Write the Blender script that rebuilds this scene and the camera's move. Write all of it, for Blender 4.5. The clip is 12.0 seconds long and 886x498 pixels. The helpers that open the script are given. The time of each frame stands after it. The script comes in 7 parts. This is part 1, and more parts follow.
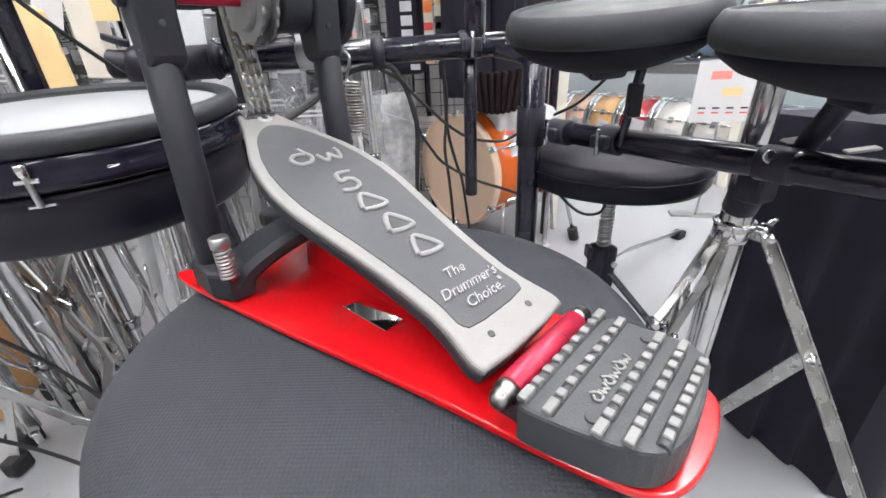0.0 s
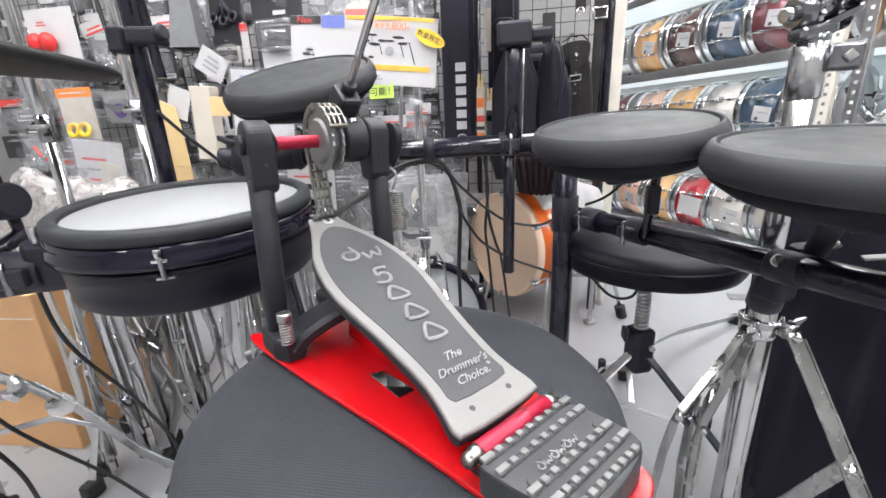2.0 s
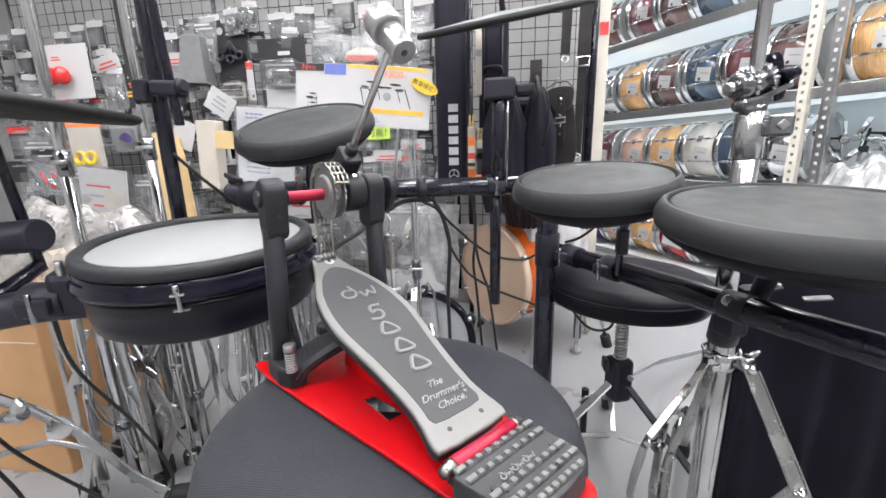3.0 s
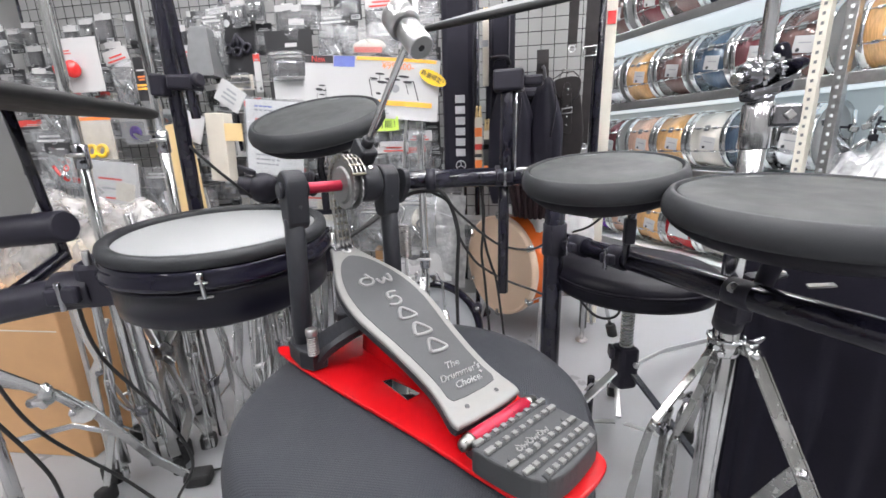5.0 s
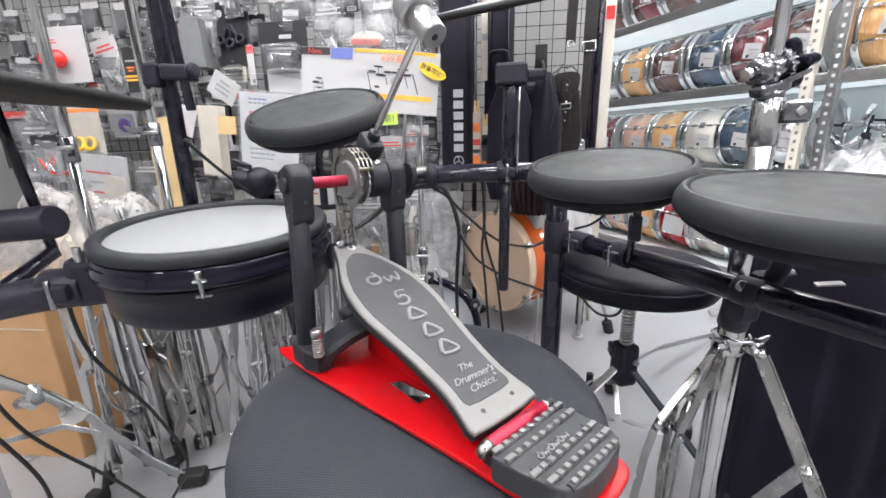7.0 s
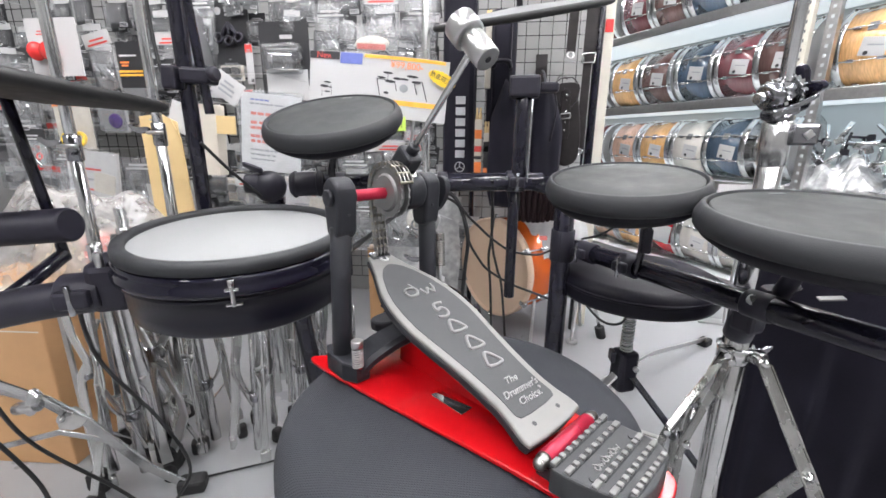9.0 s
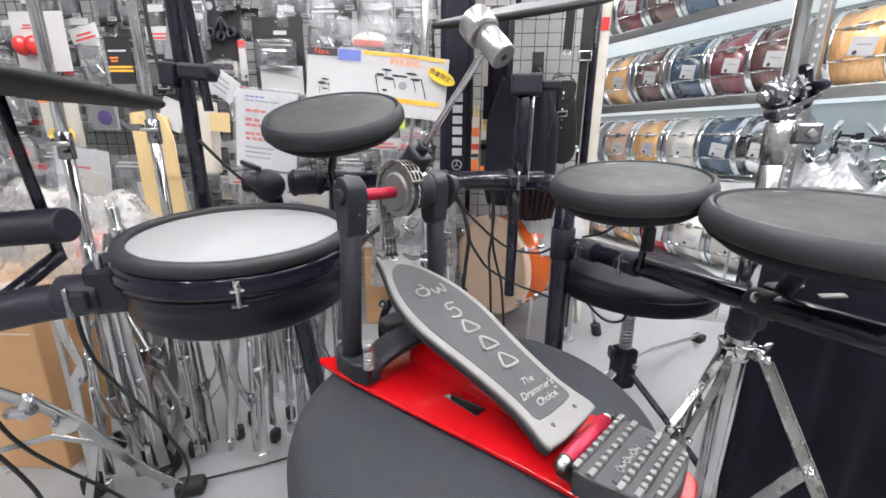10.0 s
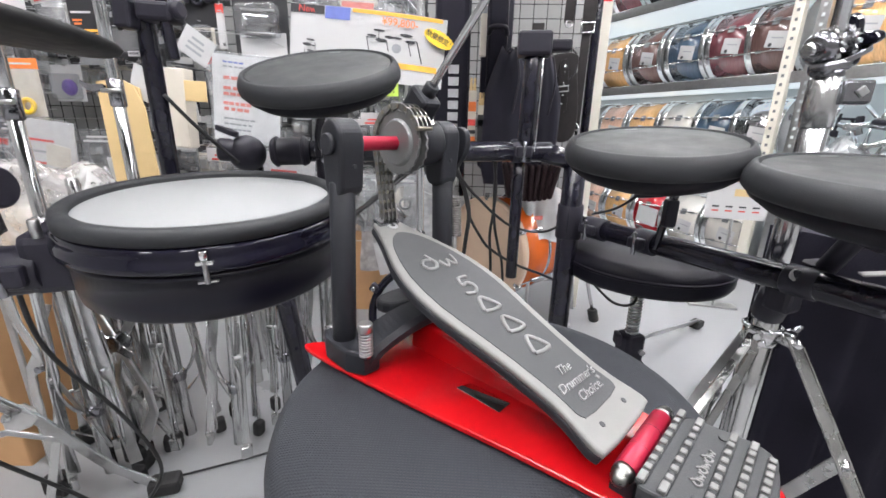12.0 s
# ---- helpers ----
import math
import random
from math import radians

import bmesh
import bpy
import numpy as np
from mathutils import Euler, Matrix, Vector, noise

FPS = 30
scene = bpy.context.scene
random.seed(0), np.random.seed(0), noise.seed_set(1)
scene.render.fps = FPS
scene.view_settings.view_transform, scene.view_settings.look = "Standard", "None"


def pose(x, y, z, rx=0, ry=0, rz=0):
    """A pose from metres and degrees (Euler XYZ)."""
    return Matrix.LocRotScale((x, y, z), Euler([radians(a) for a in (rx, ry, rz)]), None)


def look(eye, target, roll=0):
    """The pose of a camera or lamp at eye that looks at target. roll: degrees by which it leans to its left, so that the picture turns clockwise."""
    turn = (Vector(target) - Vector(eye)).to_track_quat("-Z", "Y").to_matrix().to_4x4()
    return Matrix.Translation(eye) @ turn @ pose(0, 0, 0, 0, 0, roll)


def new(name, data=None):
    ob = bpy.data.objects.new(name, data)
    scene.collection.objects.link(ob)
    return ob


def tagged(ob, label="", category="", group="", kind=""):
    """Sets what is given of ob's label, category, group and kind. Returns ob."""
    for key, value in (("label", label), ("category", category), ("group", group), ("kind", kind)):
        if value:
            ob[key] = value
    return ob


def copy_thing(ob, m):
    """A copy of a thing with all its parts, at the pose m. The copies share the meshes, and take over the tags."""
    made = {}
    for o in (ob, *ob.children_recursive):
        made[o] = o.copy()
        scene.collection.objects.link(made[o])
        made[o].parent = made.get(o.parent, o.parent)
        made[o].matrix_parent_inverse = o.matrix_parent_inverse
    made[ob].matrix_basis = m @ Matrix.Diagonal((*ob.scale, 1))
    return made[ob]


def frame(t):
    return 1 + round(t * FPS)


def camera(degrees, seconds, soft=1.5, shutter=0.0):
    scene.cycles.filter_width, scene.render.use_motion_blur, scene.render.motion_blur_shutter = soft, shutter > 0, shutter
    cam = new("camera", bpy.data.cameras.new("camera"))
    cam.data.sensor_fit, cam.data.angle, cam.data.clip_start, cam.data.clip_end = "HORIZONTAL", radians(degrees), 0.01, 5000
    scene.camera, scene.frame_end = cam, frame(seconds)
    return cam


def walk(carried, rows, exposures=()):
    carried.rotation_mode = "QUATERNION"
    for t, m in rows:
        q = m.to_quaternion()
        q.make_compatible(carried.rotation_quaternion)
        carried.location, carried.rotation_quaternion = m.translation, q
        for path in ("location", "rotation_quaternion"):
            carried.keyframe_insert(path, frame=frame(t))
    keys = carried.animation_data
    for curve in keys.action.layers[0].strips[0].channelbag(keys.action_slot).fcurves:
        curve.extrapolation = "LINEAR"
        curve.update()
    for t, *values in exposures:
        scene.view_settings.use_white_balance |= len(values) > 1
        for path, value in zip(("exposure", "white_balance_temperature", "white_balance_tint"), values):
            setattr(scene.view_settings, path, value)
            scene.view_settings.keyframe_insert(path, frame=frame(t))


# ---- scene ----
cam = camera(94.9, 12.0, soft=1.6)
PATH = [
    (0, (0.027, 0.028, 0.711), (-0.043, 1.826, -0.161), -2.7),
    (0.5, (0.057, 0.044, 0.681), (-0.033, 1.79, -0.29), -2.7),
    (1, (0.054, 0.054, 0.679), (-0.152, 1.84, -0.196), -1.3),
    (1.5, (0.052, 0.018, 0.712), (-0.286, 1.865, 0.024), -1.8),
    (2, (0.066, -0.028, 0.757), (-0.266, 1.86, 0.185), -2.4),
    (2.5, (0.075, -0.067, 0.782), (-0.234, 1.85, 0.303), -1.7),
    (3, (0.082, -0.077, 0.789), (-0.219, 1.847, 0.334), -1.3),
    (5, (0.074, -0.095, 0.79), (-0.247, 1.815, 0.295), -1.6),
    (5.5, (0.058, -0.071, 0.777), (-0.266, 1.836, 0.266), -1.7),
    (6, (0.055, -0.078, 0.791), (-0.265, 1.826, 0.269), -1.8),
    (6.5, (0.058, -0.091, 0.788), (-0.243, 1.814, 0.261), -1.4),
    (7, (0.054, -0.084, 0.789), (-0.23, 1.827, 0.273), -1.2),
    (9, (-0.002, -0.097, 0.804), (-0.206, 1.826, 0.294), 0.4),
    (9.5, (-0.009, -0.098, 0.801), (-0.186, 1.827, 0.288), 0.5),
    (10, (-0.023, -0.094, 0.805), (-0.186, 1.83, 0.284), 0.5),
    (10.5, (-0.027, -0.087, 0.811), (-0.178, 1.833, 0.274), 0.5),
    (11, (-0.028, -0.074, 0.798), (-0.161, 1.843, 0.242), 0.8),
    (11.5, (-0.048, -0.042, 0.763), (-0.162, 1.872, 0.195), 1.0),
    (12, (-0.049, -0.031, 0.764), (-0.151, 1.882, 0.189), 1.2),
]
walk(cam, [(t, look(eye, target, roll)) for t, eye, target, roll in PATH], [(0.0, 0.26), (1.0, 0.28), (1.6, 0.22), (2.0, 0.16), (2.5, 0.08), (3.0, 0.03), (12.0, 0.0)])

# ---- light ----
world = bpy.data.worlds.new("shop_air")
world.use_nodes = True
world.node_tree.nodes["Background"].inputs[0].default_value = (0.9, 0.95, 1.0, 1)
world.node_tree.nodes["Background"].inputs[1].default_value = 0.05
scene.world = world
LAMP = 36.0  # strength of the assumed, unseen ceiling tubes
UNDERGLOW = 0.66  # strength of the glow added under the shelf boards


# ---- materials ----
def mat(name, base, rough=0.5, metal=0.0, var=0.12, scale=30.0, bump=0.0, bscale=300.0, coat=0.0, rvar=0.15, spec=0.5, emit=0.0):
    """A surface with two scales of variation: blotches in the colour and roughness, and a fine relief."""
    m = bpy.data.materials.new(name)
    m.use_nodes = True
    nt = m.node_tree
    b = nt.nodes["Principled BSDF"]
    b.inputs["Metallic"].default_value = metal
    b.inputs["Coat Weight"].default_value = coat
    b.inputs["Coat Roughness"].default_value = 0.06
    b.inputs["Specular IOR Level"].default_value = spec
    tc = nt.nodes.new("ShaderNodeTexCoord")
    no = nt.nodes.new("ShaderNodeTexNoise")
    no.inputs["Scale"].default_value = scale
    no.inputs["Detail"].default_value = 5.0
    nt.links.new(tc.outputs["Object"], no.inputs["Vector"])
    ramp = nt.nodes.new("ShaderNodeMapRange")
    ramp.inputs["From Min"].default_value, ramp.inputs["From Max"].default_value = 0.3, 0.7
    ramp.inputs["To Min"].default_value, ramp.inputs["To Max"].default_value = 1 - var, 1 + var
    nt.links.new(no.outputs["Fac"], ramp.inputs["Value"])
    mul = nt.nodes.new("ShaderNodeVectorMath")
    mul.operation = "SCALE"
    mul.inputs[0].default_value = base[:3]
    nt.links.new(ramp.outputs[0], mul.inputs["Scale"])
    nt.links.new(mul.outputs[0], b.inputs["Base Color"])
    rr = nt.nodes.new("ShaderNodeMapRange")
    rr.inputs["From Min"].default_value, rr.inputs["From Max"].default_value = 0.25, 0.75
    rr.inputs["To Min"].default_value, rr.inputs["To Max"].default_value = rough * (1 - rvar), min(1.0, rough * (1 + rvar))
    nt.links.new(no.outputs["Fac"], rr.inputs["Value"])
    nt.links.new(rr.outputs[0], b.inputs["Roughness"])
    if bump:
        n2 = nt.nodes.new("ShaderNodeTexNoise")
        n2.inputs["Scale"].default_value = bscale
        n2.inputs["Detail"].default_value = 3.0
        nt.links.new(tc.outputs["Object"], n2.inputs["Vector"])
        bp = nt.nodes.new("ShaderNodeBump")
        bp.inputs["Strength"].default_value = bump
        bp.inputs["Distance"].default_value = 0.001
        nt.links.new(n2.outputs["Fac"], bp.inputs["Height"])
        nt.links.new(bp.outputs[0], b.inputs["Normal"])
    if emit:
        b.inputs["Emission Color"].default_value = (*base[:3], 1)
        b.inputs["Emission Strength"].default_value = emit
    return m


def weave(name, base, pitch, rough=0.8):
    """Woven seat cloth: crossing threads at the given pitch, with soft wear."""
    m = mat(name, base, rough, var=0.1, scale=14)
    nt = m.node_tree
    b = nt.nodes["Principled BSDF"]
    tc = nt.nodes.new("ShaderNodeTexCoord")
    hs = []
    for axis in "XY":
        w = nt.nodes.new("ShaderNodeTexWave")
        w.bands_direction = axis
        w.inputs["Scale"].default_value = 0.314 / pitch
        w.inputs["Distortion"].default_value = 0.6
        w.inputs["Detail Scale"].default_value = 60.0
        nt.links.new(tc.outputs["Object"], w.inputs["Vector"])
        hs.append(w)
    mx = nt.nodes.new("ShaderNodeMath")
    mx.operation = "MULTIPLY"
    nt.links.new(hs[0].outputs["Fac"], mx.inputs[0])
    nt.links.new(hs[1].outputs["Fac"], mx.inputs[1])
    bp = nt.nodes.new("ShaderNodeBump")
    bp.inputs["Strength"].default_value = 0.55
    bp.inputs["Distance"].default_value = 0.0008
    nt.links.new(mx.outputs[0], bp.inputs["Height"])
    nt.links.new(bp.outputs[0], b.inputs["Normal"])
    return m


def wood(name, base, rough=0.45, stretch=(3, 3, 40), coat=0.3):
    m = mat(name, base, rough, var=0.18, scale=6, coat=coat)
    nt = m.node_tree
    tc = next(n for n in nt.nodes if n.type == "TEX_COORD")
    no = next(n for n in nt.nodes if n.type == "TEX_NOISE")
    mp = nt.nodes.new("ShaderNodeMapping")
    mp.inputs["Scale"].default_value = stretch
    nt.links.new(tc.outputs["Object"], mp.inputs["Vector"])
    nt.links.new(mp.outputs[0], no.inputs["Vector"])
    return m


def clear(name, tint, gloss, rough=0.12, milk=0.0):
    """Thin clear plastic film: mostly see-through, with a crinkled sheen; milk: the share of cloudy plastic."""
    m = bpy.data.materials.new(name)
    m.use_nodes = True
    nt = m.node_tree
    out = nt.nodes["Material Output"]
    nt.nodes.remove(nt.nodes["Principled BSDF"])
    tr = nt.nodes.new("ShaderNodeBsdfTransparent")
    tr.inputs[0].default_value = (*tint, 1)
    gl = nt.nodes.new("ShaderNodeBsdfGlossy")
    gl.inputs["Roughness"].default_value = rough
    gl.inputs[0].default_value = (0.9, 0.9, 0.9, 1)
    tc = nt.nodes.new("ShaderNodeTexCoord")
    no = nt.nodes.new("ShaderNodeTexNoise")
    no.inputs["Scale"].default_value = 28.0
    no.inputs["Detail"].default_value = 2.0
    nt.links.new(tc.outputs["Object"], no.inputs["Vector"])
    bp = nt.nodes.new("ShaderNodeBump")
    bp.inputs["Strength"].default_value = 0.8
    bp.inputs["Distance"].default_value = 0.012
    nt.links.new(no.outputs["Fac"], bp.inputs["Height"])
    nt.links.new(bp.outputs[0], gl.inputs["Normal"])
    mr = nt.nodes.new("ShaderNodeMapRange")
    mr.inputs["From Min"].default_value, mr.inputs["From Max"].default_value = 0.35, 0.7
    mr.inputs["To Min"].default_value, mr.inputs["To Max"].default_value = gloss * 0.5, gloss * 1.6
    nt.links.new(no.outputs["Fac"], mr.inputs["Value"])
    cloudy = nt.nodes.new("ShaderNodeBsdfDiffuse")
    cloudy.inputs[0].default_value = (0.62, 0.62, 0.63, 1)
    body = nt.nodes.new("ShaderNodeMixShader")
    body.inputs[0].default_value = milk
    nt.links.new(tr.outputs[0], body.inputs[1])
    nt.links.new(cloudy.outputs[0], body.inputs[2])
    mix = nt.nodes.new("ShaderNodeMixShader")
    nt.links.new(mr.outputs[0], mix.inputs[0])
    nt.links.new(body.outputs[0], mix.inputs[1])
    nt.links.new(gl.outputs[0], mix.inputs[2])
    nt.links.new(mix.outputs[0], out.inputs[0])
    return m


CHROME = mat("chrome", (0.6, 0.6, 0.6), 0.17, 1.0, 0.08, 20, rvar=0.5)
DARKCHROME = mat("dark_chrome", (0.3, 0.3, 0.32), 0.16, 1.0, 0.2, 40, rvar=0.5)
INKLIGHT = mat("pale_grey_print", (0.55, 0.55, 0.57), 0.5)
SATIN = mat("satin_chrome", (0.66, 0.665, 0.66), 0.24, 1.0, 0.05, 9, rvar=0.25)
SPROCKET = mat("cast_sprocket_grey", (0.2, 0.2, 0.2), 0.4, 0.6, 0.08, 60)
PADSHELL = mat("satin_black_shell", (0.006, 0.0055, 0.0115), 0.34, 0.0, 0.1, 12, spec=0.25)
STEEL = mat("brushed_steel", (0.5, 0.5, 0.5), 0.32, 1.0, 0.08, 60, 0.05, 500)
LEGSTEEL = mat("worn_leg_chrome", (0.4, 0.4, 0.39), 0.24, 1.0, 0.15, 30, 0.05, 300, rvar=0.5)
ALLOY = mat("cast_alloy", (0.185, 0.183, 0.178), 0.58, 0.25, 0.06, 90, 0.12, 900)
ALLOY_LETTER = mat("raised_letter_alloy", (0.19, 0.19, 0.19), 0.55, 0.25, 0.06, 200)
SLOGAN = mat("bright_slogan_alloy", (0.27, 0.27, 0.27), 0.5, 0.2, 0.05, 200)
STUD = mat("worn_bright_stud", (0.17, 0.17, 0.167), 0.5, 0.25, 0.1, 200)
INLAY = mat("grey_grip_inlay", (0.041, 0.043, 0.046), 0.62, 0.0, 0.1, 60, 0.25, 1200)
CAST = mat("black_cast_metal", (0.0165, 0.0175, 0.0225), 0.5, 0.0, 0.15, 60, 0.2, 700, spec=0.35)
HEEL = mat("grey_heel_casting", (0.032, 0.034, 0.037), 0.55, 0.0, 0.12, 80, 0.25, 900)
RED = mat("red_powder_coat", (0.42, 0.0045, 0.0075), 0.21, 0.0, 0.05, 20, 0.02, 400, coat=0.1)
CRIMSON = mat("anodised_crimson", (0.34, 0.009, 0.035), 0.36, 0.35, 0.08, 60)
CHAIN = mat("oiled_chain_steel", (0.25, 0.245, 0.235), 0.3, 1.0, 0.2, 300)
CHAINPIN = mat("brass_chain_pin", (0.26, 0.24, 0.195), 0.32, 1.0, 0.1, 300)
CLOTH = weave("charcoal_seat_cloth", (0.0165, 0.0185, 0.0245), 0.0022)
VINYL = mat("black_vinyl", (0.007, 0.0065, 0.011), 0.45, 0.0, 0.2, 25, 0.15, 400, spec=0.16)
RUBBER = mat("grey_rubber_pad", (0.0295, 0.032, 0.0325), 0.6, 0.0, 0.08, 30, 0.15, 900, spec=0.42)
RUBBER_RIM = mat("dark_rubber_rim", (0.0175, 0.019, 0.0222), 0.58, 0.0, 0.1, 40, 0.15, 900, spec=0.42)
RUBBER_FOOT = mat("rubber_foot_black", (0.012, 0.012, 0.013), 0.7, 0.0, 0.2, 60)
BLACK = mat("black_powder_coat", (0.012, 0.0115, 0.02), 0.16, 0.0, 0.15, 40, 0.04, 900, spec=0.5)
GLOSS = mat("gloss_black", (0.008, 0.0075, 0.015), 0.04, 0.0, 0.1, 20, coat=0.12, spec=0.25)
PLASTIC = mat("black_plastic", (0.019, 0.018, 0.027), 0.45, 0.0, 0.15, 60, 0.1, 700, spec=0.3)
MESH = mat("white_mesh_head", (0.245, 0.249, 0.255), 0.9, 0.0, 0.03, 60, 0.2, 2500, spec=0.2)
DISH = mat("matt_black_dish", (0.0055, 0.005, 0.009), 0.55, 0.0, 0.1, 30, spec=0.2)
CABLE = mat("black_cable", (0.01, 0.01, 0.011), 0.5, 0.0, 0.1, 60)
BLACKCLOTH = mat("black_nylon", (0.014, 0.013, 0.022), 0.6, 0.0, 0.25, 8, 0.4, 300, spec=0.2)
PAPER = mat("white_paper", (0.5, 0.5, 0.505), 0.6, 0.0, 0.03, 8)
NOTICE = mat("laminated_sheet", (0.64, 0.65, 0.66), 0.35, 0.0, 0.03, 8)
INK = mat("dark_ink", (0.03, 0.03, 0.035), 0.6)
INKGREY = mat("grey_ink", (0.3, 0.31, 0.33), 0.6)
REDINK = mat("red_ink", (0.62, 0.06, 0.05), 0.5)
PINKINK = mat("faded_red_ink", (0.72, 0.2, 0.17), 0.55)
ORANGE = mat("orange_print", (0.85, 0.22, 0.05), 0.5)
AMBERINK = mat("amber_print", (0.9, 0.45, 0.06), 0.5)
YELLOW = mat("yellow_print", (0.88, 0.58, 0.03), 0.45)
LIME = mat("lime_print", (0.55, 0.78, 0.12), 0.5)
BLUE = mat("blue_print", (0.14, 0.18, 0.5), 0.5)
PURPLE = mat("purple_plastic", (0.12, 0.05, 0.35), 0.35)
REDPLASTIC = mat("red_plastic", (0.68, 0.03, 0.03), 0.25, coat=0.4)
KRAFT = mat("kraft_cardboard", (0.5, 0.29, 0.14), 0.75, 0.0, 0.1, 9, 0.15, 200)
MANILA = mat("manila_envelope", (0.64, 0.47, 0.235), 0.7, 0.0, 0.06, 9)
CREAM = mat("cream_board", (0.56, 0.52, 0.45), 0.6, 0.0, 0.06, 12)
GREYCARD = mat("grey_plastic", (0.15, 0.155, 0.16), 0.45, 0.0, 0.1, 30)
BLACKCARD = mat("black_card", (0.02, 0.02, 0.023), 0.4, 0.0, 0.15, 10)
FILM = clear("clear_film", (0.93, 0.94, 0.95), 0.075, 0.36, 0.12)
BLISTER = clear("clear_blister", (0.9, 0.91, 0.92), 0.09, 0.22, 0.08)
POLY = clear("cloudy_beige_polythene", (0.9, 0.88, 0.85), 0.12, 0.42, 0.2)
WRAP = clear("crumpled_polythene", (0.93, 0.95, 0.96), 0.3, 0.3, 0.35)
MIRROR = mat("polished_plate", (0.75, 0.75, 0.74), 0.05, 1.0, 0.03, 20)
HOOP = mat("mirror_hoop_chrome", (0.7, 0.71, 0.72), 0.13, 1.0, 0.15, 30, rvar=0.5)
OXBLOOD = mat("oxblood_leather", (0.0125, 0.0065, 0.0075), 0.5, 0.0, 0.3, 30, 0.3, 350, spec=0.15)
LEATHER = mat("dark_leather", (0.019, 0.0155, 0.0165), 0.42, 0.0, 0.3, 30, 0.35, 350, spec=0.3)
FLOOR = mat("grey_vinyl_floor", (0.27, 0.274, 0.285), 0.3, 0.0, 0.06, 3, 0.04, 300)
WALL = mat("pale_grey_wall", (0.29, 0.29, 0.287), 0.7, 0.0, 0.04, 2, 0.1, 200)
SHELFWHITE = mat("white_shelf_steel", (0.76, 0.8, 0.81), 0.4, 0.0, 0.04, 5)
IVORY = mat("ivory_post_paint", (0.66, 0.63, 0.55), 0.4, 0.0, 0.05, 8)
CEIL = mat("ceiling_board", (0.5, 0.5, 0.5), 0.8, 0.0, 0.04, 3, 0.2, 120)
TUBE = mat("lamp_diffuser", (0.985, 0.97, 0.985), 0.4, emit=LAMP)
GLOWM = mat("shelf_glow", (0.86, 0.95, 1.0), 0.4, emit=UNDERGLOW)
HEADWOOD = mat("tan_drum_head", (0.6, 0.44, 0.32), 0.45, 0.0, 0.05, 6)
ORANGESHELL = mat("orange_shell", (0.62, 0.12, 0.02), 0.2, 0.0, 0.08, 15, coat=0.7)
GREYHEAD = mat("grey_kick_head", (0.35, 0.36, 0.38), 0.5, 0.0, 0.05, 20)


# ---- mesh helpers ----
def basis(d):
    """Two vectors across the direction d."""
    d = Vector(d).normalized()
    a = d.cross((0, 0, 1) if abs(d.z) < 0.9 else (1, 0, 0)).normalized()
    return a, d.cross(a)


def ring(bm, c, a, b, r, n, r2=None):
    return [bm.verts.new(Vector(c) + math.cos(2 * math.pi * i / n) * r * a + math.sin(2 * math.pi * i / n) * (r2 or r) * b) for i in range(n)]


def skin(bm, rings, closed=False):
    for p, q in zip(rings, rings[1:] + ([rings[0]] if closed else [])):
        n = len(p)
        for i in range(n):
            f = bm.faces.new((p[i], p[(i + 1) % n], q[(i + 1) % n], q[i]))
            f.smooth = True


def rod(bm, p, q, r, n=16, r2=None, bevel=0.0):
    """A round bar from p to q, closed, with softened ends."""
    p, q = Vector(p), Vector(q)
    d = (q - p).normalized()
    a, b = basis(d)
    r2 = r if r2 is None else r2
    e = bevel or min(r, r2) * 0.12
    e = min(e, (q - p).length * 0.4)
    rings = [ring(bm, p, a, b, max(r - e, 1e-5), n), ring(bm, p + d * e, a, b, r, n), ring(bm, q - d * e, a, b, r2, n), ring(bm, q, a, b, max(r2 - e, 1e-5), n)]
    skin(bm, rings)
    bm.faces.new(rings[0][::-1])
    bm.faces.new(rings[-1])
    return bm


def pipe(bm, pts, r, n=10, smooth=6, flat=None):
    """A round bar along a smooth curve through the points; flat squeezes it across."""
    pts = [Vector(p) for p in pts]
    if smooth > 1 and len(pts) > 2:
        full = []
        ext = [2 * pts[0] - pts[1]] + pts + [2 * pts[-1] - pts[-2]]
        for i in range(1, len(ext) - 2):
            p0, p1, p2, p3 = ext[i - 1 : i + 3]
            for k in range(smooth):
                t = k / smooth
                full.append(0.5 * (2 * p1 + (p2 - p0) * t + (2 * p0 - 5 * p1 + 4 * p2 - p3) * t * t + (3 * p1 - p0 - 3 * p2 + p3) * t ** 3))
        pts = full + [pts[-1]]
    rings, up = [], None
    for i, p in enumerate(pts):
        d = (pts[min(i + 1, len(pts) - 1)] - pts[max(i - 1, 0)]).normalized()
        if up is None:
            up = basis(d)[0]
        up = (up - up.dot(d) * d).normalized()
        rings.append(ring(bm, p, up, d.cross(up), r, n, flat))
    skin(bm, rings)
    bm.faces.new(rings[0][::-1])
    bm.faces.new(rings[-1])
    return bm


def lathe(bm, profile, n=48, m=None):
    """Turn a profile of (radius, z) round the z axis."""
    m = m or Matrix()
    rings = []
    for r, z in profile:
        rings.append([bm.verts.new(m @ Vector((max(r, 1e-5) * math.cos(2 * math.pi * i / n), max(r, 1e-5) * math.sin(2 * math.pi * i / n), z))) for i in range(n)])
    skin(bm, rings)
    bm.faces.new(rings[0][::-1])
    bm.faces.new(rings[-1])
    return bm


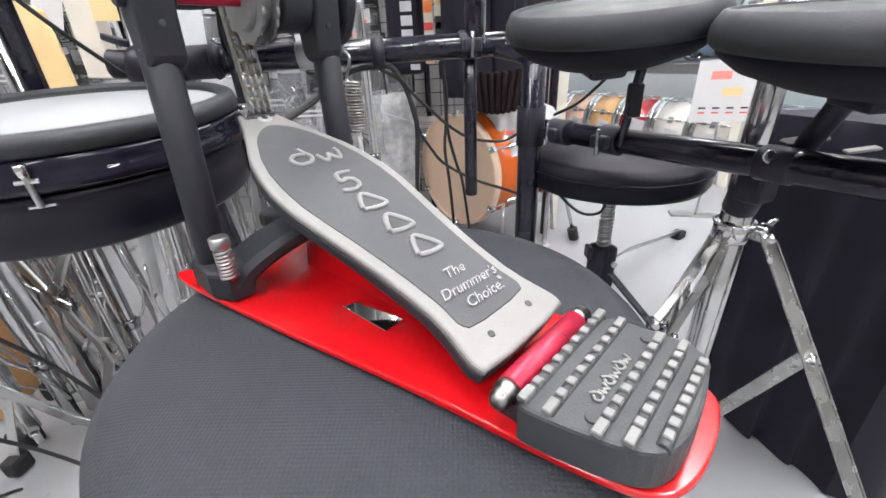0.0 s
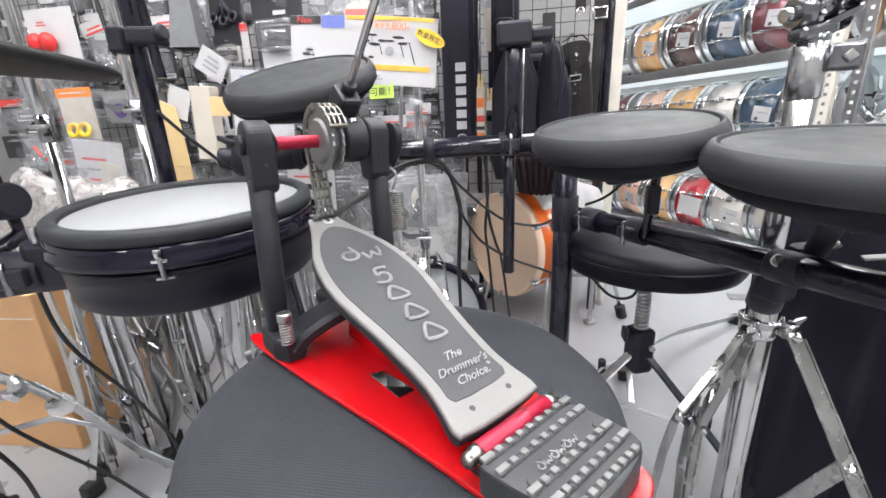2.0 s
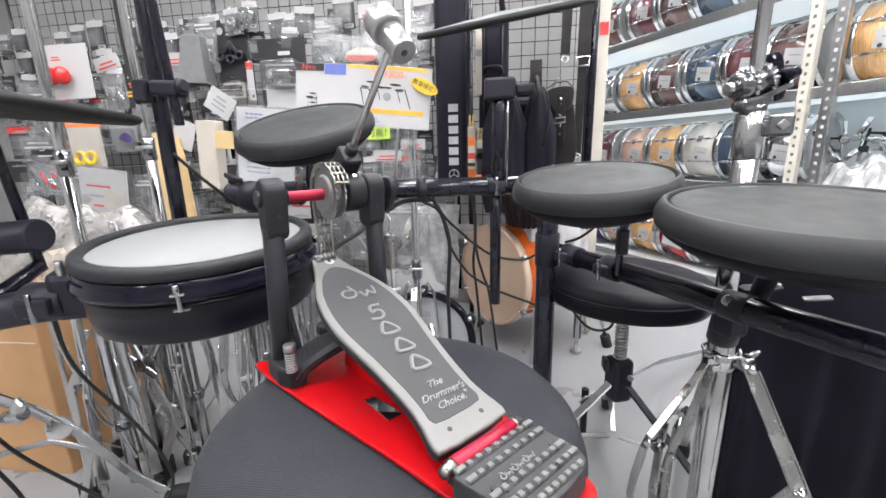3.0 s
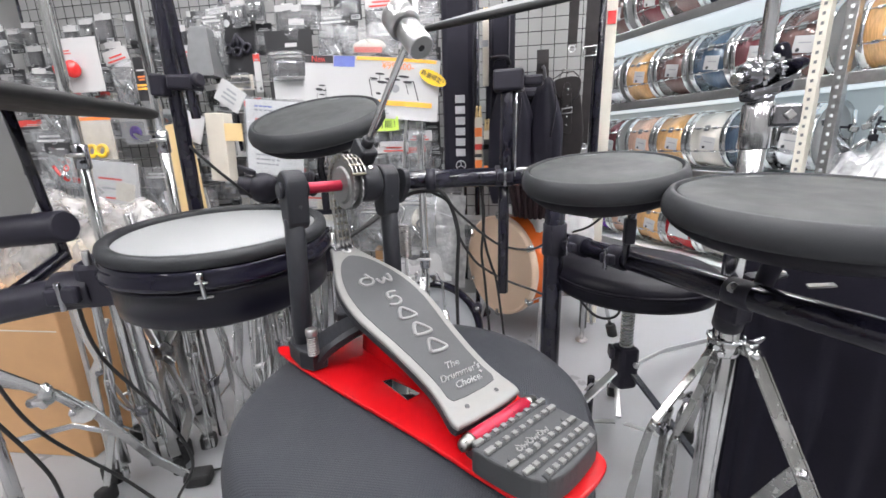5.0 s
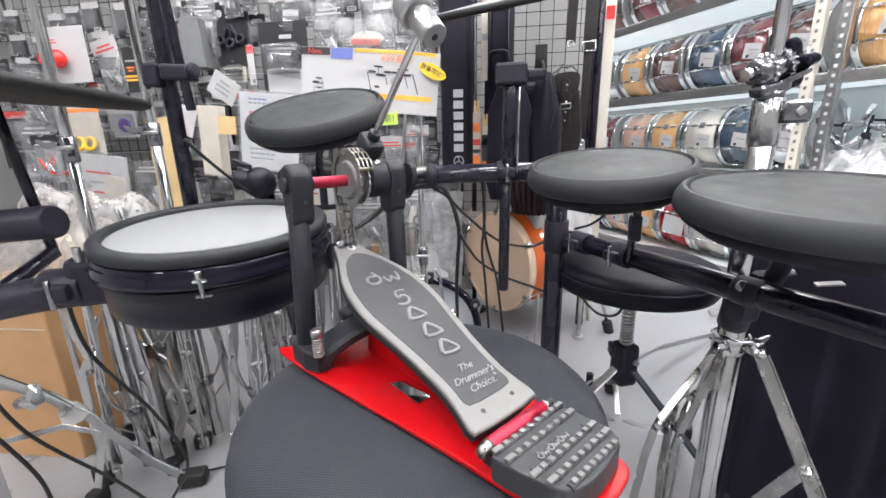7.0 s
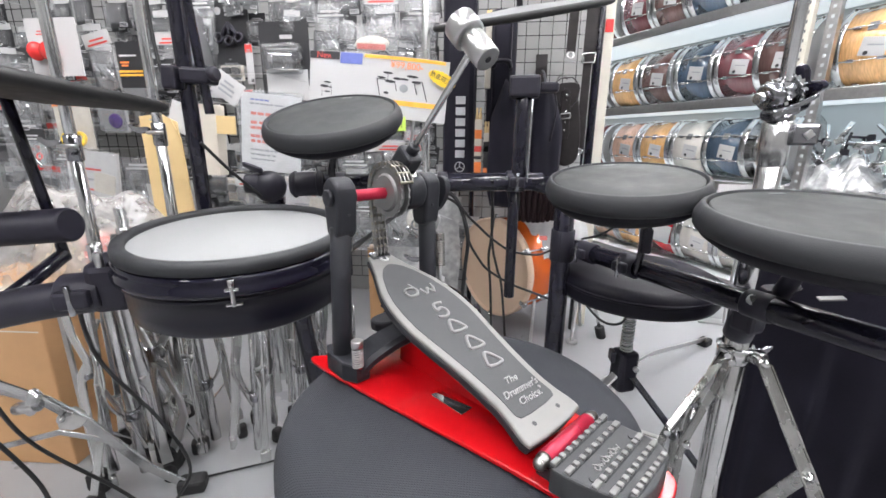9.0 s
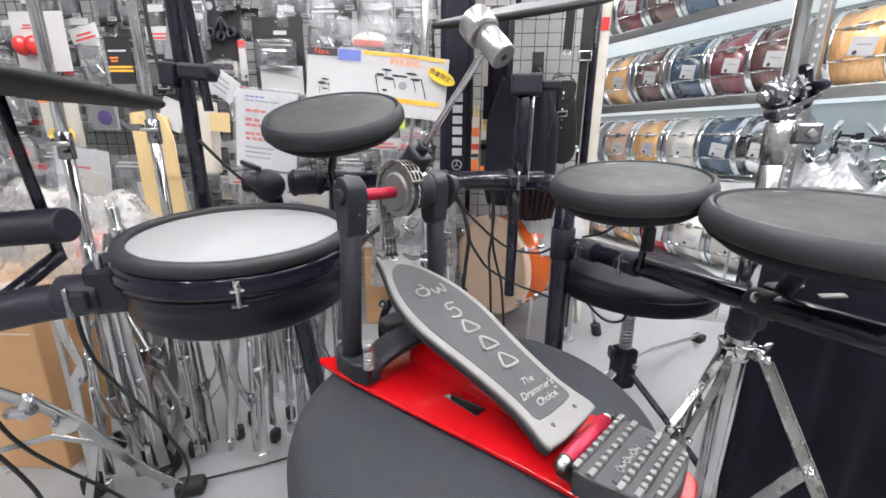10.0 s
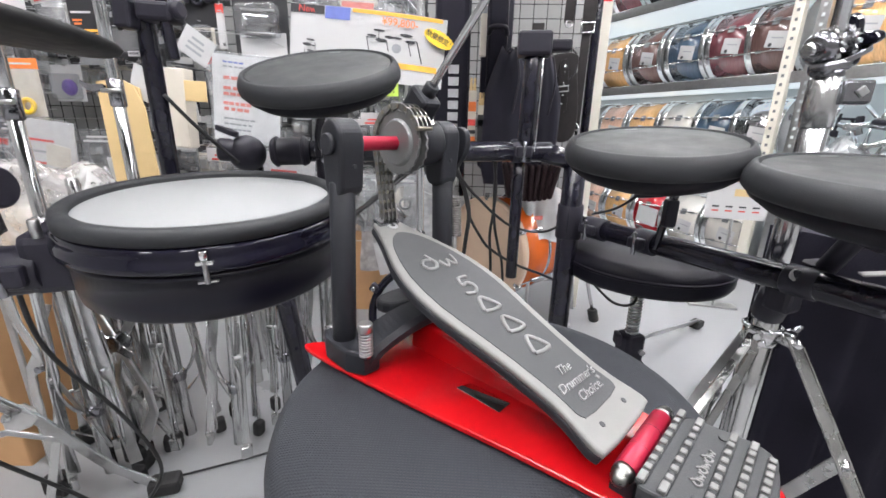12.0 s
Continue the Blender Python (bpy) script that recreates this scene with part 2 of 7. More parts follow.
def block(bm, size, m=None, bevel=0.0, seg=2):
    """A box of that size round the origin of m, with rounded edges."""
    t = bmesh.new()
    bmesh.ops.create_cube(t, size=1.0, matrix=Matrix.Diagonal((*size, 1)))
    if bevel:
        bmesh.ops.bevel(t, geom=t.edges[:], offset=bevel, segments=seg, profile=0.5, affect="EDGES")
    if m:
        t.transform(m)
    join(bm, t)
    return bm


def join(bm, t):
    me = bpy.data.meshes.new("t")
    t.to_mesh(me)
    t.free()
    bm.from_mesh(me)
    bpy.data.meshes.remove(me)


def slab(bm, outline, z0, z1, bevel=0.0, m=None, seg=2):
    """A plate with the given outline (x, y) between two heights, with rounded top and bottom edges."""
    t = bmesh.new()
    lo = [t.verts.new((x, y, z0)) for x, y in outline]
    hi = [t.verts.new((x, y, z1)) for x, y in outline]
    n = len(lo)
    t.faces.new(lo[::-1])
    t.faces.new(hi)
    for i in range(n):
        t.faces.new((lo[i], lo[(i + 1) % n], hi[(i + 1) % n], hi[i]))
    bmesh.ops.recalc_face_normals(t, faces=t.faces[:])
    if bevel:
        flat = [e for e in t.edges if len(e.link_faces) == 2 and abs(e.verts[0].co.z - e.verts[1].co.z) < 1e-6]
        bmesh.ops.bevel(t, geom=flat, offset=bevel, segments=seg, profile=0.5, affect="EDGES")
    if m:
        t.transform(m)
    join(bm, t)
    return bm


def strip(bm, pts, width, thick, side):
    """A flat bent bar through the points; side is the way its width lies."""
    side = Vector(side).normalized()
    rings = []
    pts = [Vector(p) for p in pts]
    for i, p in enumerate(pts):
        d = (pts[min(i + 1, len(pts) - 1)] - pts[max(i - 1, 0)]).normalized()
        w = (side - side.dot(d) * d).normalized()
        h = d.cross(w)
        e = min(width, thick) * 0.3
        W, H = width / 2, thick / 2
        rings.append([bm.verts.new(p + w * x + h * y) for x, y in ((W - e, H), (W, H - e), (W, e - H), (W - e, -H), (e - W, -H), (-W, e - H), (-W, H - e), (e - W, H))])
    for p, q in zip(rings, rings[1:]):
        for i in range(8):
            bm.faces.new((p[i], p[(i + 1) % 8], q[(i + 1) % 8], q[i]))
    bm.faces.new(rings[0][::-1])
    bm.faces.new(rings[-1])
    return bm


def mesh_of(bm, material, name="m"):
    bmesh.ops.recalc_face_normals(bm, faces=bm.faces[:])
    me = bpy.data.meshes.new(name)
    bm.to_mesh(me)
    bm.free()
    me.materials.append(material)
    return me


def part(name, bm, material, parent, label="", m=None):
    """One mesh object under a thing or a part. bm may be mesh data that is shared."""
    me = bm if isinstance(bm, bpy.types.Mesh) else mesh_of(bm, material, name)
    ob = new(name, me)
    ob.parent = parent
    if m:
        ob.matrix_basis = m
    return tagged(ob, label)


def thing(name, m, label, category, group="", kind=""):
    ob = new(name)
    ob.empty_display_size = 0.02
    ob.matrix_basis = m
    return tagged(ob, label, category, group, kind)


def solid(name, bm, material, label, category, group="", kind="", m=None):
    ob = new(name, mesh_of(bm, material, name))
    if m:
        ob.matrix_basis = m
    return tagged(ob, label, category, group, kind)


def text_mesh(body, size, extrude, material, shear=0.0):
    cu = bpy.data.curves.new("t", "FONT")
    cu.body, cu.size, cu.extrude, cu.shear, cu.align_x = body, size, extrude, shear, "CENTER"
    cu.resolution_u = 3
    ob = bpy.data.objects.new("t", cu)
    scene.collection.objects.link(ob)
    dg = bpy.context.evaluated_depsgraph_get()
    me = bpy.data.meshes.new_from_object(ob.evaluated_get(dg))
    bpy.data.objects.remove(ob)
    me.materials.clear()
    me.materials.append(material)
    return me


def B():
    return bmesh.new()


# ---- the room ----
def plain(name, size, centre, material, label, category):
    return solid(name, block(B(), size), material, label, category, kind="structure", m=pose(*centre))


plain("floor", (8.0, 10.0, 0.1), (0.4, 1.6, -0.05), FLOOR, "light grey sheet vinyl shop floor with scuffs", "floor")
# ceiling, rear and side walls are assumed, to enclose and bounce the light
plain("ceiling", (8.0, 10.0, 0.1), (0.4, 1.6, 2.75), CEIL, "assumed shop ceiling, out of view, holding the strip lights", "ceiling")
plain("wall_north", (3.1, 0.1, 2.7), (-1.07, 2.05, 1.35), WALL, "white painted wall behind hanging grid panels", "wall")
plain("wall_west", (0.1, 8.0, 2.7), (-2.75, 0.6, 1.35), WALL, "assumed shop side wall closing the room", "wall")
plain("wall_south", (8.0, 0.1, 2.7), (0.4, -3.3, 1.35), WALL, "assumed shop rear wall, behind the camera", "wall")
plain("wall_east", (0.1, 10.0, 2.7), (4.3, 1.6, 1.35), WALL, "assumed shop side wall closing the room", "wall")
plain("wall_far", (8.0, 0.1, 2.7), (0.4, 6.4, 1.35), WALL, "white painted far wall behind shelving", "wall")


def unseen_ceiling_light(x, y):
    t = thing("unseen_ceiling_light", pose(x, y, 2.70), "assumed ceiling strip light, out of view, with glowing diffuser", "ceiling light", "ceiling strip lights")
    part("frame", block(B(), (0.34, 1.3, 0.05), pose(0, 0, -0.025), 0.008), SHELFWHITE, t)
    part("diffuser", block(B(), (0.28, 1.22, 0.02), pose(0, 0, -0.06), 0.006), TUBE, t, "glowing milky diffuser")


# fixtures are out of view; their number and places are assumed
for lx in (-1.5, -0.2, 1.2, 2.8):
    for ly in (-1.8, 0.3, 2.0, 4.2):
        if lx > -1 or ly < 1:
            unseen_ceiling_light(lx, ly)

# ---- the kick pedal on its seat ----
def seat():
    t = thing("drum_throne", pose(-0.021, 0.262, 0), "round drum throne with charcoal woven cloth seat under the pedal", "stool")
    part("seat_cushion", lathe(B(), [(0.0, 0.552), (0.06, 0.5525), (0.12, 0.552), (0.15, 0.5505), (0.166, 0.546), (0.174, 0.538), (0.178, 0.526), (0.179, 0.51), (0.178, 0.475), (0.174, 0.466), (0.16, 0.462), (0.0, 0.462)][::-1], 96), CLOTH, t)
    part("seat_board", lathe(B(), [(0.0, 0.448), (0.15, 0.448), (0.156, 0.462), (0.0, 0.4625)], 64), BLACK, t)
    part("piping", lathe_ring(0.1765, 0.4715, 0.0035), VINYL, t, "black edge piping")
    part("post", rod(B(), (0, 0, 0.12), (0, 0, 0.448), 0.0145, 20), CHROME, t)
    part("collar", rod(B(), (0, 0, 0.2), (0, 0, 0.27), 0.022, 20), PLASTIC, t)
    for k in range(3):
        a = radians(100 + 120 * k)
        c, s = math.cos(a), math.sin(a)
        leg = part("leg", strip(B(), [(0.02 * c, 0.02 * s, 0.22), (0.1 * c, 0.1 * s, 0.1), (0.15 * c, 0.15 * s, 0.02)], 0.022, 0.006, (-s, c, 0)), CHROME, t)
        part("rubber_foot", block(B(), (0.03, 0.034, 0.03), pose(0.152 * c, 0.152 * s, 0.016, 0, 0, 100 + 120 * k), 0.005), RUBBER_FOOT, leg)


def lathe_ring(R, z, r, n=72, k=10, m=None):
    bm = B()
    m = m or Matrix()
    rings = []
    for i in range(n):
        a = 2 * math.pi * i / n
        rings.append([bm.verts.new(m @ Vector(((R + r * math.cos(2 * math.pi * j / k)) * math.cos(a), (R + r * math.cos(2 * math.pi * j / k)) * math.sin(a), z + r * math.sin(2 * math.pi * j / k)))) for j in range(k)])
    skin(bm, rings, True)
    return bm


def half_width(s):
    """Half the footboard's width at s metres from its heel edge."""
    keys = [(0.0, 0.0378), (0.006, 0.0373), (0.02, 0.0340), (0.036, 0.0324), (0.055, 0.0333), (0.075, 0.0352), (0.095, 0.0378), (0.118, 0.0415), (0.14, 0.0446), (0.16, 0.0449), (0.18, 0.0430), (0.2, 0.0383), (0.22, 0.0302), (0.238, 0.0226), (0.254, 0.0170), (0.266, 0.0140)]
    for (a, p), (b, q) in zip(keys, keys[1:]):
        if s <= b:
            t = (s - a) / (b - a)
            t = t if b < 0.01 else t
            return p + (q - p) * t
    return keys[-1][1]


def board_outline(s0, s1, inset, n=40, round_top=0.0, corner=0.0):
    right = []
    for i in range(n + 1):
        s = s0 + (s1 - s0) * i / n
        w = half_width(s) - inset
        if round_top and s > s1 - round_top:
            u = (s - s1 + round_top) / round_top
            w *= math.sqrt(max(0.0, 1 - u ** 2.4))
        if corner and s < s0 + corner:
            u = 1 - (s - s0) / corner
            w -= corner * (1 - math.sqrt(max(0.0, 1 - u * u)))
        right.append((max(w, 0.0), s))
    pts = right + [(-x, y) for x, y in right[::-1] if x > 1e-6]
    out = []
    for p in pts:
        if not out or (Vector(p) - Vector(out[-1])).length > 2e-4:
            out.append(p)
    return out


def smooth_outline(pts, rounds=2):
    for _ in range(rounds):
        pts = [q for a, b in zip(pts, pts[1:] + pts[:1]) for q in (((3 * a[0] + b[0]) / 4, (3 * a[1] + b[1]) / 4), ((a[0] + 3 * b[0]) / 4, (a[1] + 3 * b[1]) / 4))]
    return pts


def stroke(pts, r, closed=False, smooth=5, h=None):
    """A raised rounded line on the board's face, for cast letters."""
    bm = B()
    pts = [(x, y, 0) for x, y in pts]
    if closed:
        pts = pts + pts[:1]
    pipe(bm, pts, r, 8, smooth, h or r * 0.75)
    return bm


def kick_pedal():
    t = thing("kick_pedal", pose(0.059, 0.196, 0.5545, 0, 0, 49.0), "bass drum pedal with silver footboard on a glossy red base plate", "drum pedal")
    # red base, flared to the toe, with turned-up rounded rims
    base = [(-0.027, -0.0785), (-0.0155, -0.0855), (0.004, -0.088), (0.03, -0.0865), (0.042, -0.082), (0.047, -0.072), (0.0485, -0.055), (0.084, 0.258), (0.084, 0.272), (0.077, 0.274), (0.045, 0.247), (0.0, 0.238), (-0.045, 0.247), (-0.077, 0.274), (-0.084, 0.272), (-0.084, 0.25), (-0.0767, 0.1975), (-0.0638, 0.12), (-0.055, 0.0745), (-0.0482, 0.036), (-0.0432, 0.003), (-0.0398, -0.025), (-0.0362, -0.048), (-0.032, -0.0675)]
    plate = part("base_plate", slab(B(), smooth_outline(base, 2), 0.0, 0.0045, 0.0014, seg=3), RED, t, "glossy red steel base plate")
    hump = B()
    foot_, crest = [(-0.004, 0.03), (0.026, 0.03), (0.034, 0.2), (-0.008, 0.2)], [(0.0, 0.04, 0.006), (0.02, 0.04, 0.006), (0.026, 0.2, 0.036), (-0.004, 0.2, 0.036)]
    lo = [hump.verts.new((x, y, 0.0042)) for x, y in foot_]
    hi = [hump.verts.new(c) for c in crest]
    hump.faces.new(hi)
    hump.faces.new(lo[::-1])
    for i in range(4):
        hump.faces.new((lo[i], lo[(i + 1) % 4], hi[(i + 1) % 4], hi[i]))
    bmesh.ops.bevel(hump, geom=hump.edges[:], offset=0.002, segments=2, profile=0.5, affect="EDGES")
    part("raised_channel", hump, RED, plate)
    part("maker_plate", slab(B(), [(-0.0265, 0.079), (-0.0115, 0.0795), (-0.0145, 0.1185), (-0.027, 0.122)], 0.0048, 0.0056, 0.0002), MIRROR, plate, "polished maker's plate")
    # heel casting with proud studs
    heel = smooth_outline([(-0.0405, -0.0215), (0.0005, -0.0205), (0.0415, -0.0215), (0.0445, -0.05), (0.045, -0.065), (0.039, -0.0755), (0.02, -0.079), (0.0, -0.0805), (-0.016, -0.0795), (-0.0265, -0.0755), (-0.0325, -0.066), (-0.037, -0.05), (-0.041, -0.028)], 1)
    hp = part("heel_plate", slab(B(), heel, 0.005, 0.0255, 0.0018), HEEL, t, "dark grey cast heel plate")
    stud = mesh_of(block(B(), (0.0046, 0.004, 0.0028), pose(0, 0, 0.0008), 0.0005, 1), STUD, "stud")
    wide = mesh_of(block(B(), (0.0088, 0.0042, 0.0028), pose(0, 0, 0.0008), 0.0005, 1), STUD, "stud")
    ridge = mesh_of(rod(B(), (-0.0375, 0, 0), (0.0405, 0, 0), 0.0031, 10), HEEL, "ridge")
    short = mesh_of(rod(B(), (-0.0245, 0, 0), (0.034, 0, 0), 0.0031, 10), HEEL, "ridge")
    for row, (u, half, gap) in enumerate([(-0.0235, 0.036, 0.0012), (-0.0345, 0.0355, 0.001), (-0.0535, 0.034, 0.002), (-0.064, 0.0325, 0.004), (-0.0737, 0.025, 0.0055)]):
        part("ridge", ridge if half > 0.035 else short, None, hp, m=pose(0, u, 0.0243))
        n = 9 if row < 4 else 8
        for k in range(n):
            v = gap - half + 2 * half * k / (n - 1)
            outer = k in (0, n - 1) and row < 4
            part("stud", wide if outer else stud, None, hp, m=pose(v, u, 0.0266))
    # small cast mark between the rows: plain loops
    for k in range(3):
        x = -0.0165 + 0.0118 * k
        part("cast_mark", stroke([(x - 0.0004, -0.0425), (x + 0.0018, -0.0448), (x + 0.0014, -0.0478), (x - 0.0012, -0.0482), (x - 0.0024, -0.0462), (x - 0.0006, -0.0445)], 0.0007, smooth=4), ALLOY_LETTER, hp, m=pose(0, 0, 0.0262))
        part("cast_mark", stroke([(x + 0.0032, -0.0446), (x + 0.0038, -0.048), (x + 0.0054, -0.0462), (x + 0.0068, -0.0482), (x + 0.0086, -0.0446)], 0.0007, smooth=4), ALLOY_LETTER, hp, m=pose(0, 0, 0.0262))
    for x in (-0.028, 0.034):
        part("screw", rod(B(), (x, -0.049, 0.025), (x, -0.049, 0.0265), 0.003, 14), HEEL, hp)
    # hinge between heel and footboard
    hinge = part("hinge", rod(B(), (-0.032, -0.0135, 0.0215), (0.032, -0.0135, 0.0215), 0.0066, 24), CRIMSON, t, "crimson anodised hinge barrel")
    for x in (-0.011, 0.011):
        part("seam", rod(B(), (x - 0.0003, -0.0135, 0.0215), (x + 0.0003, -0.0135, 0.0215), 0.00672, 24), INK, hinge)
    for sgn in (-1, 1):
        part("hinge_pin", lathe(B(), [(0.0, 0.0), (0.0062, 0.0), (0.0062, 0.004), (0.0048, 0.0045), (0.0052, 0.008), (0.004, 0.0105), (0.0015, 0.012), (0.0, 0.0121)], 20, pose(sgn * 0.032, -0.0135, 0.0215, 0, sgn * 90, 0)), CHAIN, hinge, "steel hinge pin")
    for x in (-0.036, 0.036):
        part("hinge_block", block(B(), (0.006, 0.014, 0.016), pose(x * 0.82, -0.0135, 0.0115), 0.001), CAST, hinge)
    # footboard, tilted up to the toe
    slope = pose(0.0005, 0, 0.0287, 20.0, 0, 0)
    fb = part("footboard", slab(B(), smooth_outline(board_outline(-0.005, 0.266, 0.0, corner=0.003), 1), -0.0052, 0.0, 0.0022, seg=3), ALLOY, t, "silver cast alloy footboard", slope)
    part("footboard_side", slab(B(), smooth_outline(board_outline(-0.0044, 0.2655, 0.0005, corner=0.003), 1), -0.0135, -0.0048, 0.003, seg=3), CAST, fb, "black underside casting")
    part("grip_inlay", slab(B(), smooth_outline(board_outline(0.016, 0.243, 0.0078, round_top=0.026, corner=0.005), 1), -0.001, 0.0006, 0.0004), INLAY, fb, "dark grey grip inlay")
    for x in (-0.0165, 0.0175):
        part("screw_hole", rod(B(), (x, 0.0085, -0.001), (x, 0.0085, 0.0003), 0.0021, 16), INK, fb)
    part("toe_screw", rod(B(), (0.002, 0.254, -0.001), (0.002, 0.254, 0.0008), 0.0055, 24), STEEL, fb, "recessed steel toe screw")
    part("screw_socket", rod(B(), (0.002, 0.254, 0), (0.002, 0.254, 0.0010), 0.0025, 12), INK, fb)
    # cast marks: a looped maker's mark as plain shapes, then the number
    lift = pose(0, 0, 0.001)
    part("cast_mark", stroke([(-0.0155, 0.1885), (-0.0125, 0.1818), (-0.0045, 0.1815), (0.0, 0.187), (-0.0015, 0.1935), (-0.0035, 0.2)], 0.0017, smooth=5), ALLOY_LETTER, fb, m=lift)
    part("cast_mark", stroke([(-0.0155, 0.1885), (-0.0105, 0.1933), (-0.0025, 0.1925)], 0.0017, smooth=5), ALLOY_LETTER, fb, m=lift)
    part("cast_mark", stroke([(0.0045, 0.188), (0.007, 0.179), (0.011, 0.1825), (0.013, 0.1868), (0.015, 0.1815), (0.018, 0.179), (0.021, 0.1855), (0.0215, 0.192)], 0.0017, smooth=4), ALLOY_LETTER, fb, m=lift)
    part("number", stroke([(0.0121, 0.1604), (0.0018, 0.1609), (-0.0009, 0.152), (0.0045, 0.1535), (0.0088, 0.1505), (0.0085, 0.1445), (0.0026, 0.1405), (-0.0064, 0.143)], 0.0018, smooth=4), ALLOY_LETTER, fb, m=lift)
    for c in (0.1255, 0.1, 0.0755):
        part("number", stroke([(-0.0076, c - 0.0058), (0.0015, c - 0.0078), (0.0104, c - 0.0066), (0.0074, c + 0.0022), (0.0022, c + 0.0083), (-0.0026, c + 0.0044)], 0.0019, True, 5), ALLOY_LETTER, fb, m=lift)
    for word, x, y, size in (("The", -0.001, 0.0462, 0.0098), ("Drummer's", -0.0005, 0.0350, 0.0094), ("Choice.", 0.0005, 0.0245, 0.0094)):
        part("lettering", text_mesh(word, size, 0.0008, SLOGAN, 0.45), None, fb, "raised silver slogan lettering", pose(x, y, 0.001, 0, 0, -3))
    part("lettering", rod(B(), (0.0183, 0.0303, 0.0005), (0.0183, 0.0303, 0.0016), 0.0016, 12), ALLOY_LETTER, fb)
    # uprights, feet and the arched yoke across the toe
    az = 0.195
    for sgn in (-1, 1):
        px, py = (-0.0575, 0.2245) if sgn < 0 else (0.0535, 0.2245)
        post = part("post", rod(B(), (px + (0.006 if sgn > 0 else -0.0095), py, 0.006), (px + sgn * 0.003, py, 0.165), 0.0106, 24), CAST, t, "grey-black round upright")
        head = B()
        slab(head, smooth_outline([(-0.0115, -0.042), (0.0115, -0.042), (0.0135, -0.02), (0.016, 0.001), (0.0142, 0.0135), (0.0, 0.022), (-0.0142, 0.0135), (-0.016, 0.001), (-0.0135, -0.02)], 2), -0.0112, 0.0112, 0.0035, pose(px + sgn * 0.001, py, az, 90, 0, 90), 3)
        part("bearing_head", head, CAST, post, "black cast bearing head")
        part("bearing_boss", rod(B(), (px - sgn * 0.0105, py, az), (px - sgn * 0.0135, py, az), 0.0105, 24), CAST, post)
        part("bearing_boss", rod(B(), (px + sgn * 0.0115, py, az), (px + sgn * 0.0165, py, az), 0.0085, 24), CAST, post)
        part("grub_screw", rod(B(), (px, py - 0.0150, 0.178), (px, py - 0.0136, 0.178), 0.0018, 10), INK, post)
        foot = B()
        slab(foot, smooth_outline([(-0.0155, -0.042), (0.0155, -0.042), (0.0155, 0.022), (-0.0155, 0.022)], 1), 0.0045, 0.026, 0.003, pose(sgn * 0.064, py + 0.004, 0))
        part("foot_block", foot, CAST, t, "black cast foot block")
        sx, sy = sgn * 0.0705, 0.185
        spur = part("spur_screw", rod(B(), (sx, sy, 0.024), (sx, sy, 0.049), 0.0046, 18), DARKCHROME, t, "threaded steel spur screw")
        th = B()
        pipe(th, [(sx + 0.0051 * math.cos(q), sy + 0.0051 * math.sin(q), 0.0255 + 0.0026 * q / 6.2832) for q in [k * math.pi / 6 for k in range(12 * 8)]], 0.001, 5, 1)
        part("thread", th, STEEL, spur)
        part("spur_head", rod(B(), (sx, sy, 0.0475), (sx, sy, 0.0555), 0.0062, 20), STEEL, spur)
    arch = B()
    pts = [(-0.062 + 0.124 * k / 24, 0.203 - 0.012 * math.sin(math.pi * k / 24), 0.0155 + 0.026 * math.sin(math.pi * k / 24) ** 0.7) for k in range(25)]
    strip(arch, pts, 0.036, 0.014, (0, 1, 0))
    part("toe_yoke", arch, CAST, t, "black arched yoke across the toe")
    cl = part("hoop_clamp", slab(B(), smooth_outline([(-0.022, 0.212), (0.03, 0.212), (0.034, 0.245), (-0.024, 0.245)], 2), 0.034, 0.046, 0.003), CAST, t)
    part("clamp_bolt", rod(B(), (0.012, 0.225, 0.05), (0.012, 0.225, 0.064), 0.0065, 12), CHROME, cl)
    lever = part("clamp_lever", block(B(), (0.018, 0.022, 0.022), pose(0.05, 0.125, 0.018), 0.004), CAST, t)
    part("tommy_bar", rod(B(), (0.057, 0.113, 0.017), (0.0755, 0.145, 0.044), 0.0042, 16), CHROME, lever)
    # crimson shaft, sprocket and chain
    shaft = part("shaft", rod(B(), (-0.0475, 0.2245, az), (0.0475, 0.2245, az), 0.0066, 6), CRIMSON, t, "crimson hexagonal shaft")
    spr = B()
    cx = 0.004
    teeth = []
    for k in range(44):
        a = 2 * math.pi * k / 44
        r = 0.0268 if k % 2 else 0.0283
        teeth.append((r * math.cos(a), r * math.sin(a)))
    slab(spr, teeth, -0.001, 0.001, 0.0, pose(cx - 0.005, 0.2245, az, 0, 90, 0))
    slab(spr, teeth, -0.001, 0.001, 0.0, pose(cx + 0.005, 0.2245, az, 0, 90, 0))
    rod(spr, (cx - 0.009, 0.2245, az), (cx + 0.009, 0.2245, az), 0.021, 36)
    part("sprocket", spr, SPROCKET, shaft, "toothed steel sprocket")
    hub = part("beater_hub", lathe(B(), [(0.0, -0.011), (0.0205, -0.011), (0.0215, -0.009), (0.0215, 0.009), (0.0205, 0.011), (0.0, 0.011)], 36, pose(0.028, 0.2245, az, 0, 90, 0)), CAST, t, "black beater hub")
    back = Vector((0.0, -0.695, 0.719)).normalized()
    seat_of_rod = Vector((0.028, 0.2285, 0.226))
    part("beater_socket", block(B(), (0.022, 0.026, 0.034), Matrix.Translation(seat_of_rod) @ pose(0, 0, 0, 44, 0, 0), 0.004), CAST, hub)
    part("socket_bolt", rod(B(), seat_of_rod + Vector((0, -0.012, -0.011)), seat_of_rod + Vector((0, -0.018, -0.017)), 0.0045, 8), CHROME, hub, "square chrome drum-key bolt")
